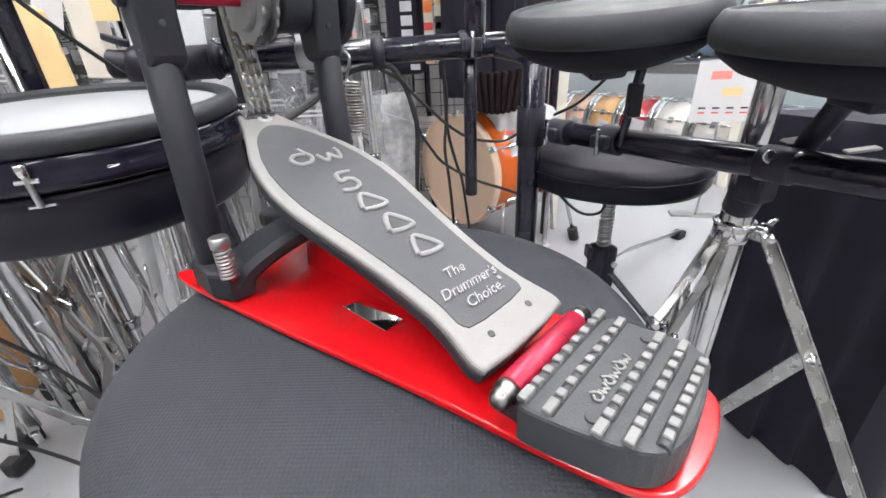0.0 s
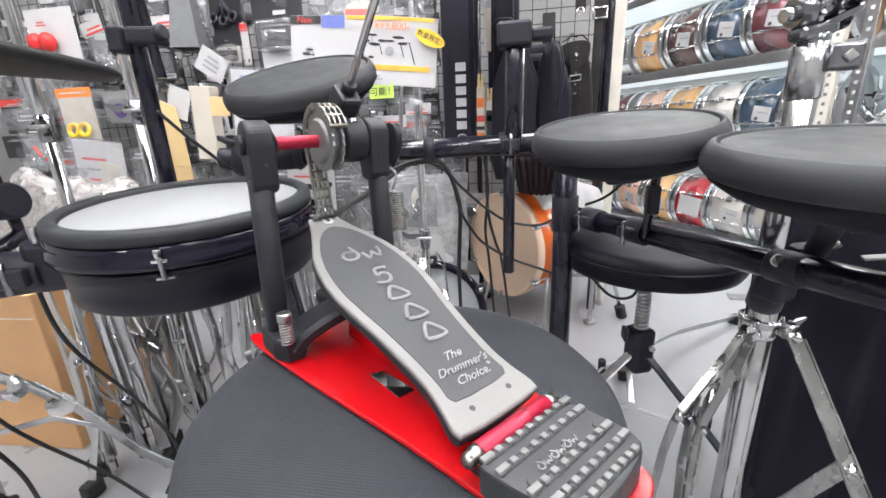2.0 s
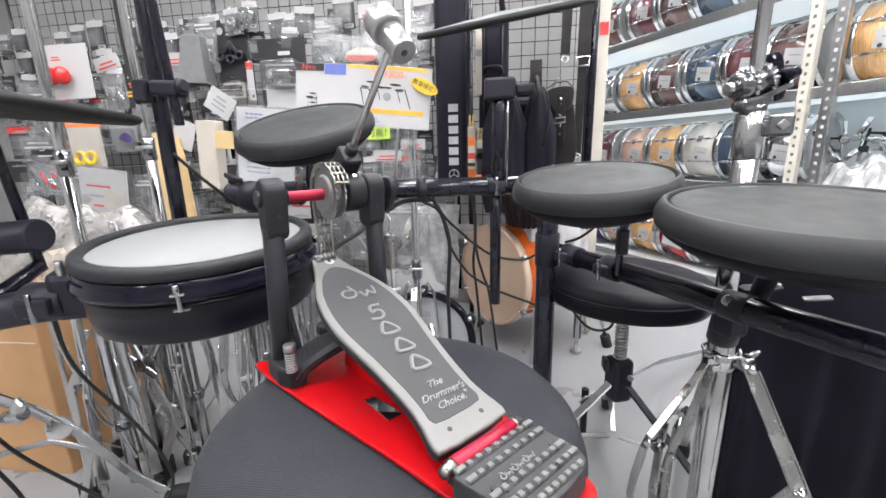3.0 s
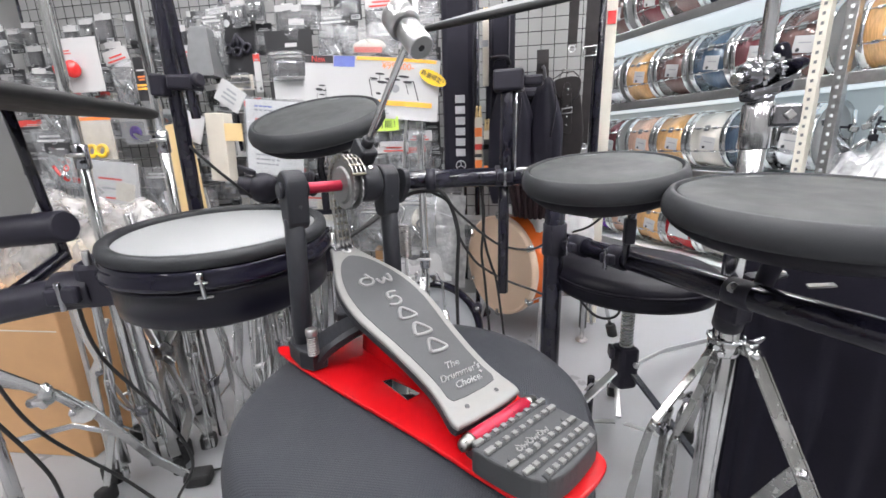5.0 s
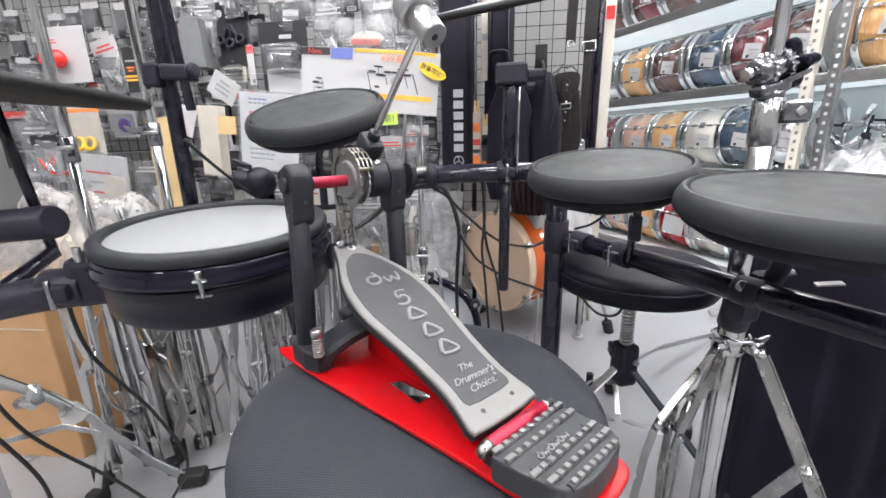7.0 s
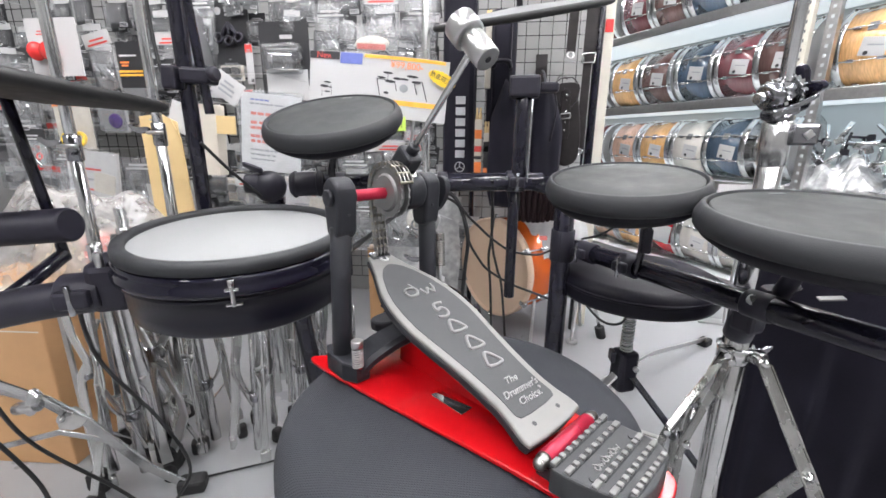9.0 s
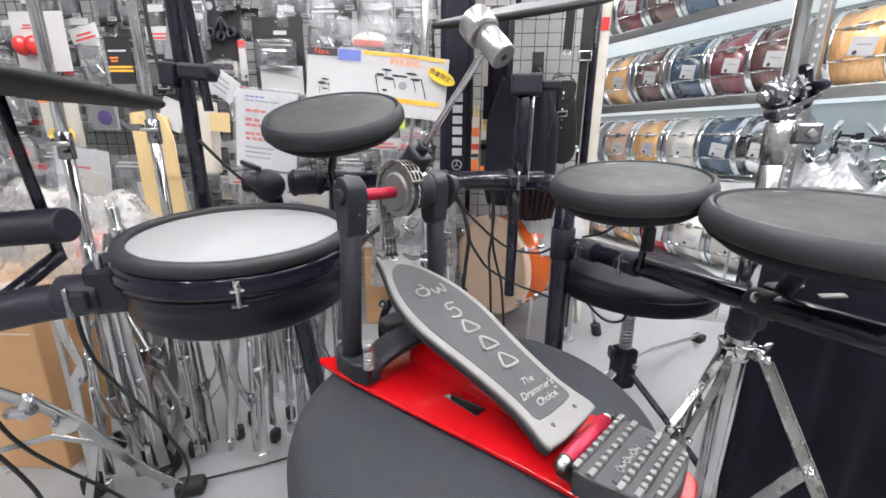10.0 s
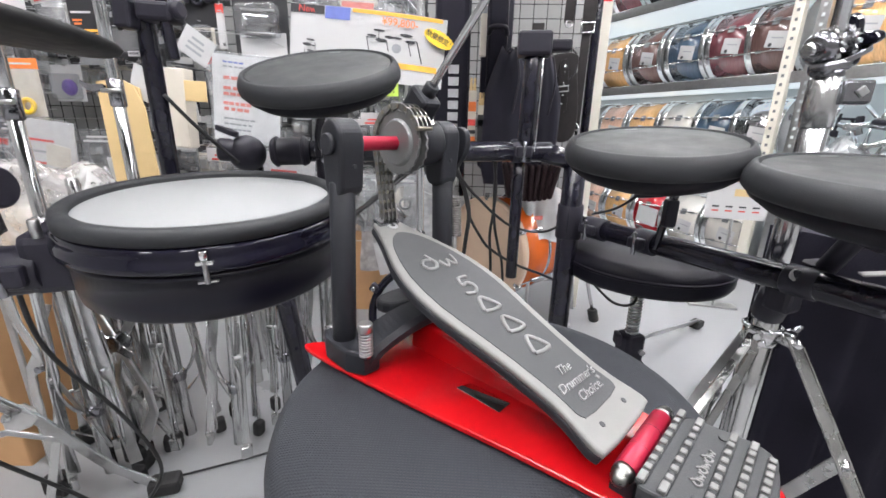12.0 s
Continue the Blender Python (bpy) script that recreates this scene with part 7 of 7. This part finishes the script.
def strap(x, y, z0, z1, w, label, zb=None, ring=True):
    """A flat leather strap; zb is the height of its rectangular buckle, ring the loop at its lower end."""
    t = thing("leather_strap", pose(x, y, 0), label, "strap", "leather straps on the grid")
    part("band", strip(B(), [(0, 0, z1), (0.002, -0.006, z1 - 0.12), (0.0, -0.01, (z0 + z1) / 2), (-0.003, -0.006, z0)], w, 0.005, (1, 0, 0)), LEATHER, t)
    if zb:
        part("loose_end", strip(B(), [(0.006, -0.012, z1), (0.004, -0.016, (z1 + zb) / 2), (0.002, -0.014, zb + 0.01)], w * 1.5, 0.004, (1, 0, 0)), LEATHER, t)
        a, h = w * 0.74, 0.0155
        part("buckle", pipe(B(), [(-a, -0.02, zb - h), (a, -0.02, zb - h + 0.003), (a, -0.02, zb + h + 0.003), (-a, -0.02, zb + h), (-a, -0.02, zb - h)], 0.0032, 8, 1), SATIN, t, "bright rectangular buckle")
        part("keeper", strip(B(), [(-w * 0.5, -0.018, zb), (w * 0.5, -0.018, zb + 0.002)], 0.02, 0.004, (0, 0, 1)), LEATHER, t)
    if ring:
        part("ring", lathe_ring(w * 0.34, 0, 0.0026, 24, 8, pose(-0.003, -0.012, z0 - 0.004, 76, 0, 0)), SATIN, t, "small bright ring")
    return t


strap(0.352, 1.585, 0.775, 1.5, 0.03, "dark leather strap with bright rectangular buckle hanging from the grid", 1.102)
strap(0.296, 1.61, 1.125, 1.5, 0.034, "short brown leather strap with ring hanging from the grid")
strap(0.19, 1.62, 1.035, 1.128, 0.044, "short wide brown leather strap on the grid", None, False)


def pouch():
    """A long holster with a rounded flap, a riveted closing tongue and a carrying loop."""
    t = thing("leather_pouch", pose(0.283, 1.51, 0.86), "long dark leather pouch with rounded flap, rivets and small buckle", "pouch")
    face = pose(0, 0, 0, 90, 0, 0)
    part("body", slab(B(), smooth_outline([(-0.06, 0.1), (-0.045, 0.0), (-0.036, -0.07), (-0.033, -0.125), (0.0, -0.147), (0.045, -0.125), (0.053, -0.06), (0.044, 0.03), (0.03, 0.12)], 2), -0.016, 0.016, 0.008, face, 3), LEATHER, t)
    flap = part("flap", slab(B(), smooth_outline([(-0.063, 0.146), (0.03, 0.155), (0.033, 0.115), (0.025, 0.082), (0.004, 0.066), (-0.028, 0.066), (-0.048, 0.084), (-0.06, 0.115)], 2), -0.005, 0.005, 0.003, pose(0, -0.02, 0, 90, 0, 0), 2), LEATHER, t)
    part("flap_seam", pipe(B(), [(-0.058, -0.026, 0.14), (-0.055, -0.026, 0.112), (-0.044, -0.026, 0.088), (-0.027, -0.026, 0.071), (0.003, -0.026, 0.071), (0.021, -0.026, 0.086), (0.028, -0.026, 0.115)], 0.0013, 6), PLASTIC, flap)
    tongue = part("tongue", slab(B(), smooth_outline([(-0.031, 0.12), (-0.016, 0.134), (0.0, 0.12), (0.004, 0.0), (0.006, -0.042), (-0.026, -0.042), (-0.03, 0.0)], 2), -0.003, 0.003, 0.0015, pose(0, -0.028, 0, 90, 0, 0)), LEATHER, t)
    for z, r in ((0.107, 0.0052), (0.09, 0.003), (0.052, 0.0042), (0.016, 0.004), (-0.012, 0.003)):
        part("rivet", lathe(B(), [(0.0, -0.002), (r, -0.002), (r * 0.9, 0.0012), (0.0, 0.0024)], 14, pose(-0.013, -0.0325, z, 90, 0, 0)), SATIN, tongue, "bright rivet")
    part("buckle", pipe(B(), [(-0.031, -0.034, 0.026), (0.004, -0.034, 0.03), (0.004, -0.034, 0.047), (-0.031, -0.034, 0.043), (-0.031, -0.034, 0.026)], 0.0022, 8, 1), STEEL, tongue, "small bright buckle")
    part("carrying_loop", strip(B(), [(-0.07, 0.004, 0.1), (-0.062, 0.01, 0.148), (-0.03, 0.014, 0.17), (0.01, 0.012, 0.172), (0.03, 0.006, 0.15)], 0.02, 0.004, (0, 1, 0.2)), LEATHER, t)
    part("hanging_loop", pipe(B(), [(-0.01, 0.012, 0.168), (-0.01, 0.14, 0.2), (-0.01, 0.29, 0.19)], 0.003, 8), LEATHER, t)


pouch()


def cloth_bag(x, y, z, w, h, d, seed, label):
    """A slack black cloth bag with hanging folds."""
    r = random.Random(seed)
    ph = [r.uniform(0, 6) for _ in range(4)]
    t = thing("cloth_bag", pose(x, y, z), label, "bag", "black bags hanging by the grid")
    bm = B()
    rings = []
    for k in range(15):
        u = k / 14
        fat = (0.35 + 0.65 * min(1, u * 3.2)) * (1 - 0.18 * max(0, u - 0.85) / 0.15)
        row = []
        for j in range(40):
            q = 2 * math.pi * j / 40
            f = 1 + 0.07 * math.sin(5 * q + ph[0] + 2.2 * u) + 0.05 * math.sin(9 * q + ph[1] - 3 * u) + 0.04 * math.sin(6 * u + ph[2])
            row.append(bm.verts.new((w / 2 * fat * f * math.cos(q), d / 2 * fat * f * math.sin(q), h * (1 - u) + 0.012 * math.sin(3 * q + ph[3]) * (1 - u))))
        rings.append(row)
    skin(bm, rings)
    bm.faces.new(rings[0][::-1])
    bm.faces.new(rings[-1])
    part("body", bm, BLACKCLOTH, t)
    part("drawstring", pipe(B(), [(0.02, -d * 0.22, h), (0.03, -d * 0.55, h * 0.8), (0.015, -d * 0.6, h * 0.55)], 0.003, 8), PLASTIC, t)
    part("hanging_loop", pipe(B(), [(0, 0, h - 0.01), (0, 0.15, h + 0.07), (0, 0.34, h + 0.06)], 0.005, 8), PLASTIC, t)


cloth_bag(0.075, 1.40, 0.58, 0.15, 0.42, 0.09, 3, "slack black cloth bag with soft folds")
cloth_bag(0.19, 1.41, 0.58, 0.12, 0.41, 0.08, 5, "slack black cloth bag with soft folds")


# coiled hose-like roll under the bags
def cable_roll():
    t = thing("bellows_bag", pose(0.16, 1.35, 0.60), "ribbed dark brown leather bag hanging low", "bag")
    for k in range(9):
        part("rib", block(B(), (0.018, 0.08, 0.12), pose(-0.075 + 0.019 * k, 0, -0.008 * math.sin(k * 0.4), 0, 3 * (k - 4), 0), 0.008), OXBLOOD, t)


cable_roll()
plain("partition_post", (0.042, 0.05, 2.7), (0.44, 1.70, 1.35), IVORY, "ivory painted post at the end of the grid wall", "post")
solid("red_sticker", block(B(), (0.03, 0.003, 0.045), None, 0.0005), REDPLASTIC, "small red sticker on the ivory post", "sticker", m=pose(0.441, 1.672, 1.235))
solid("black_post", rod(B(), (0, 0, 0), (0, 0, 2.0), 0.016, 20), BLACK, "black steel post beside the ivory post", "post", m=pose(0.395, 1.62, 0.0))


# black cloth over a low panel
def draped_panel():
    t = thing("draped_screen", pose(0.985, 0.70, 0), "low screen draped with black cloth to the floor", "draped screen")
    n, w, d, h = 160, 0.9, 0.1, 0.6
    rim = []
    for i in range(n):
        u = i / n * 4
        k, f = int(u), u - int(u)
        c = [(-0.345, -0.21), (0.45, -0.21), (0.45, 0.05), (-0.46, 0.05)]
        a, b = c[k], c[(k + 1) % 4]
        rim.append((a[0] + (b[0] - a[0]) * f, a[1] + (b[1] - a[1]) * f))
    rows = []
    for z, amp in ((0.004, 0.016), (0.2, 0.013), (0.4, 0.008), (0.56, 0.003), (0.594, 0.0), (0.6, -0.006)):
        row = []
        for i, (x, y) in enumerate(rim):
            q = amp * (math.sin(i * 0.55) + 0.6 * math.sin(i * 0.23 + 1))
            row.append((x, y + (q if y > 0 else -q), z))
        rows.append(row)
    for k in range(4):
        bm = B()
        span = [(k * 40 + j) % n for j in range(41)]
        grid = [[bm.verts.new(r[i]) for i in span] for r in rows]
        for p, q in zip(grid, grid[1:]):
            for i in range(40):
                bm.faces.new((p[i], p[i + 1], q[i + 1], q[i])).smooth = True
        part("cloth_side", bm, BLACKCLOTH, t)
    bm = B()
    bm.faces.new([bm.verts.new(v) for v in rows[-1]])
    part("cloth_top", bm, BLACKCLOTH, t)


draped_panel()


# price card by the shelves
SHELF_CARD = pose(1.09, 1.735, 0.525, 0, 0, -12)


def price_card():
    t = thing("price_card", SHELF_CARD, "white card with small drum pictures and prices", "sign")
    part("sheet", block(B(), (0.23, 0.003, 0.225), None, 0.001), PAPER, t)
    for k, (c, z) in enumerate(((PINKINK, 0.06), (MANILA, 0.0))):
        part("printed_drum", block(B(), (0.07, 0.001, 0.03), pose(-0.03 + 0.05 * k, -0.0022, z), 0.0004), c, t)
    for k in range(4):
        part("print_bar", block(B(), (0.026, 0.001, 0.007), pose(-0.075 + 0.05 * k, -0.0022, -0.06)), INK, t)
        part("print_bar", block(B(), (0.026, 0.001, 0.006), pose(-0.075 + 0.05 * k, -0.0022, -0.078)), REDINK, t)
    part("stake", rod(B(), (0, 0.008, -0.515), (0, 0.006, 0.0), 0.006, 10), STEEL, t)
    part("foot_bar", block(B(), (0.2, 0.06, 0.01), pose(0, 0.03, -0.52), 0.002), STEEL, t)


price_card()


def thin_post():
    t = thing("display_post", pose(-0.07, 1.74, 0), "thin black display post with round foot", "post")
    part("pole", rod(B(), (0, 0, 0.01), (0, 0, 1.5), 0.011, 16), BLACK, t)
    part("foot", lathe(B(), [(0.0, 0.0), (0.06, 0.0), (0.06, 0.006), (0.02, 0.014), (0.0, 0.015)], 32), BLACK, t)


thin_post()

# ---- shelves of snare drums ----
# the shelf run stands askew: s runs along it, q out of it towards the kit, z up
SHELF = Matrix.Translation((1.087, 2.834, 0)) @ pose(0, 0, 0, 0, 0, -60)


def shelf_unit():
    t = tagged(new("shelf_unit"), "white steel shop shelving with lit backs for snare drums", "shelving")
    t.matrix_basis = SHELF
    part("back_panel", block(B(), (3.4, 0.02, 2.4), pose(0.5, 0.46, 1.2)), SHELFWHITE, t)
    for z in (0.03, 0.58, 1.03, 1.5, 1.95):
        board = part("shelf_board", block(B(), (3.4, 0.46, 0.028), pose(0.5, 0.22, z), 0.003), SHELFWHITE, t)
        part("shelf_lip", block(B(), (3.4, 0.012, 0.052), pose(0.5, -0.014, z - 0.008), 0.002), STEEL, board)
        # weak glow over the whole underside, added to brighten the shelf backs
        part("glow_panel", block(B(), (3.3, 0.4, 0.008), pose(0.5, 0.22, z - 0.0185), 0.002), GLOWM, board, "pale glowing underside added to light the shelf")
    for s in (-1.15, 0.765, 0.865, 2.15):
        up = part("upright", block(B(), (0.045, 0.035, 2.4), pose(s, -0.02, 1.2), 0.003), IVORY if s == 0.765 else STEEL, t)
        if 0 < s < 1:
            for k in range(26):
                part("slot", block(B(), (0.012, 0.002, 0.014), pose(s, -0.0385, 0.55 + 0.04 * k)), GREYCARD if s < 0.8 else SHELFWHITE, up)


shelf_unit()


def shell_mat(name, base, gloss=0.16, grain=True):
    return wood(name, base, gloss, (30, 4, 4), 0.8) if grain else mat(name, base, gloss, var=0.06, scale=8, coat=0.8)


SHELLS = {
    "amber": (shell_mat("amber_shell", (0.78, 0.45, 0.19)), "amber lacquered wooden snare drum with chrome hoops"),
    "umber": (shell_mat("umber_shell", (0.14, 0.075, 0.068)), "dark brown lacquered snare drum with chrome hoops"),
    "navy": (shell_mat("navy_shell", (0.048, 0.082, 0.13)), "dark navy lacquered snare drum with chrome hoops"),
    "wine": (shell_mat("wine_shell", (0.17, 0.045, 0.056)), "wine red lacquered snare drum with chrome hoops"),
    "rose": (shell_mat("rose_shell", (0.78, 0.5, 0.38), 0.2), "pale rose snare drum with chrome hoops"),
    "pearl": (shell_mat("pearl_shell", (0.66, 0.63, 0.58), 0.2, False), "silver-white pearl snare drum with chrome hoops"),
    "red": (shell_mat("red_shell", (0.5, 0.02, 0.03), 0.15, False), "bright red snare drum with chrome hoops"),
    "gold": (mat("gold_shell", (0.75, 0.5, 0.16), 0.18, 0.9), "brass coloured snare drum with chrome hoops"),
    "violet": (shell_mat("violet_shell", (0.09, 0.02, 0.28), 0.2, False), "violet snare drum with chrome hoops"),
    "steel": (mat("steel_shell", (0.7, 0.7, 0.72), 0.12, 1.0), "polished steel snare drum with chrome hoops"),
    "orange": (shell_mat("tangerine_shell", (0.7, 0.2, 0.04), 0.15, False), "orange lacquered snare drum with chrome hoops"),
}
drum_protos = {}


def snare_drum(s, z, colour, depth=0.2, r=0.17, q=0.19, spin=0.0):
    """A snare drum lying on its side, axis along the shelf, resting on the board at height z."""
    place = SHELF @ pose(s, q, z + r + 0.012, spin, 0, 0)
    if colour in drum_protos:
        return copy_thing(drum_protos[colour], place)
    material, label = SHELLS[colour]
    t = thing("snare_drum", place, label, "snare drum", "snare drums on the shelves")
    ax = pose(0, 0, 0, 0, 90, 0)
    h = depth / 2
    part("shell", lathe(B(), [(r - 0.012, -h), (r - 0.006, -h), (r - 0.006, h), (r - 0.012, h)], 56, ax), material, t)
    for sg in (-1, 1):
        part("hoop", lathe(B(), [(r - 0.006, sg * h * 0.93), (r + 0.004, sg * h * 0.93), (r + 0.007, sg * h * 1.0), (r + 0.004, sg * h * 1.1), (r + 0.007, sg * h * 1.2), (r - 0.003, sg * h * 1.2), (r - 0.006, sg * h * 1.0)], 56, ax), HOOP, t, "chrome hoop")
        part("head", lathe(B(), [(0.0, sg * h), (r - 0.004, sg * h), (r - 0.006, sg * (h + 0.004)), (0.0, sg * (h + 0.004))], 40, ax), PAPER, t)
    for k in range(8):
        a = radians(22.5 + 45 * k)
        y, zz = math.cos(a) * (r + 0.002), math.sin(a) * (r + 0.002)
        bm = B()
        rod(bm, (-h * 1.15, y * 1.02, zz * 1.02), (h * 1.15, y * 1.02, zz * 1.02), 0.003, 8)
        for sg in (-1, 1):
            block(bm, (0.03, 0.014, 0.014), pose(sg * h * 0.52, y, zz, math.degrees(a), 0, 0), 0.004)
            block(bm, (0.012, 0.014, 0.016), pose(sg * h * 1.08, y * 1.025, zz * 1.025, math.degrees(a), 0, 0), 0.003)
        part("lug", bm, CHROME, t, "chrome lug with tension rod")
    part("badge", block(B(), (0.034, 0.002, 0.036), pose(0, -r * 0.93, r * 0.39, -23, 0, 0), 0.0006), GREYCARD, t)
    card = part("price_card", block(B(), (0.09, 0.002, 0.075), pose(0.02, -r * 0.99, -0.02, 6, 10, 0), 0.0005), PAPER, t, "white price card")
    part("card_dot", rod(B(), (-0.003, -r * 0.99 - 0.0005, -0.042), (-0.003, -r * 0.99 - 0.0022, -0.042), 0.009, 14), INK, card)
    for k in range(2):
        part("print_bar", block(B(), (0.055, 0.0006, 0.006), pose(0.025, -r * 0.99 - 0.0016, 0.0 - 0.014 * k, 6, 10, 0)), INKGREY, card)
    drum_protos[colour] = t
    return t


MID, LOW, HIGH, DEEP = 1.046, 0.596, 1.516, 0.046
for s, c in zip((-0.92, -0.62, -0.335, -0.075, 0.19, 0.44, 0.65), ("wine", "steel", "amber", "umber", "navy", "wine", "umber")):
    snare_drum(s, MID, c)
for s, c in zip((0.985, 1.25, 1.52, 1.77), ("amber", "umber", "gold", "navy")):
    snare_drum(s, MID, c)
for s, c in zip((-0.9, -0.58, -0.27, -0.02, 0.23, 0.45, 0.66, 1.55), ("amber", "wine", "rose", "amber", "pearl", "navy", "steel", "steel")):
    snare_drum(s, LOW, c)
for s, c in zip((-0.9, -0.6, -0.3, -0.05, 0.2, 0.45, 0.66, 1.0, 1.25), ("steel", "umber", "wine", "umber", "navy", "steel", "amber", "red", "steel")):
    snare_drum(s, HIGH, c)
for s, c in zip((-0.95, -0.64, -0.38, -0.13, 0.12, 0.37, 0.62, 0.95, 1.2), ("orange", "violet", "rose", "amber", "red", "pearl", "pearl", "steel", "gold")):
    snare_drum(s, DEEP, c)


def wrapped_hardware(s, q, z, seed, label):
    """Chrome clamps and arms heaped in crumpled white polythene."""
    r = random.Random(seed)
    t = thing("wrapped_hardware", SHELF @ pose(s, q, z), label, "drum hardware")
    bm = B()
    n, m = 18, 12
    grid = []
    for i in range(n + 1):
        u = i / n * 2 - 1
        row = []
        for j in range(m + 1):
            v = j / m * 2 - 1
            up = 0.13 * max(0.0, 1 - u * u) ** 0.6 * max(0.0, 1 - v * v) ** 0.6
            row.append(bm.verts.new((u * 0.17 + r.uniform(-0.006, 0.006), v * 0.12 + r.uniform(-0.006, 0.006), up * (1 + 0.25 * math.sin(7 * u + 3 * v)) + r.uniform(0, 0.014) + 0.002)))
        grid.append(row)
    for a, b in zip(grid, grid[1:]):
        for j in range(m):
            bm.faces.new((a[j], a[j + 1], b[j + 1], b[j]))
    rim = [grid[0][j] for j in range(m + 1)] + [grid[i][m] for i in range(1, n + 1)] + [grid[n][j] for j in range(m - 1, -1, -1)] + [grid[i][0] for i in range(n - 1, 0, -1)]
    floor_ = [bm.verts.new((v.co.x, v.co.y, 0.001)) for v in rim]
    for i in range(len(rim)):
        bm.faces.new((rim[i], rim[(i + 1) % len(rim)], floor_[(i + 1) % len(rim)], floor_[i]))
    part("wrapping", bm, WRAP, t, "crumpled white polythene")
    for k in range(26):
        x, y, zz = r.uniform(-0.17, 0.17), r.uniform(-0.09, 0.1), r.uniform(0.02, 0.25)
        a = r.uniform(0, math.pi)
        c = B()
        rod(c, (x, y, zz), (x + 0.09 * math.cos(a), y + 0.02, zz + 0.09 * math.sin(a)), r.choice((0.006, 0.009, 0.012)), 14)
        block(c, (0.03, 0.024, 0.034), pose(x, y, zz, 0, math.degrees(a), 20), 0.005)
        part("clamp_arm", c, (HOOP, CHROME, DARKCHROME, HOOP, PLASTIC)[k % 5], t, "chrome clamp arm")
    for k in range(5):
        x = -0.14 + 0.07 * k
        part("post", rod(B(), (x, 0.09, 0.0), (x + 0.01, 0.09, 0.24), 0.009, 14), HOOP, t)


wrapped_hardware(0.98, 0.1, LOW, 4, "chrome clamps heaped in crumpled white polythene on the shelf")
wrapped_hardware(1.32, 0.12, LOW, 9, "chrome clamps heaped in crumpled white polythene on the shelf")
solid("paper_notice", block(B(), (0.15, 0.003, 0.115), None, 0.001), PAPER, "large blank white paper taped on a red drum", "paper", m=SHELF @ pose(0.14, 0.008, 0.225, 0, 6, 0))
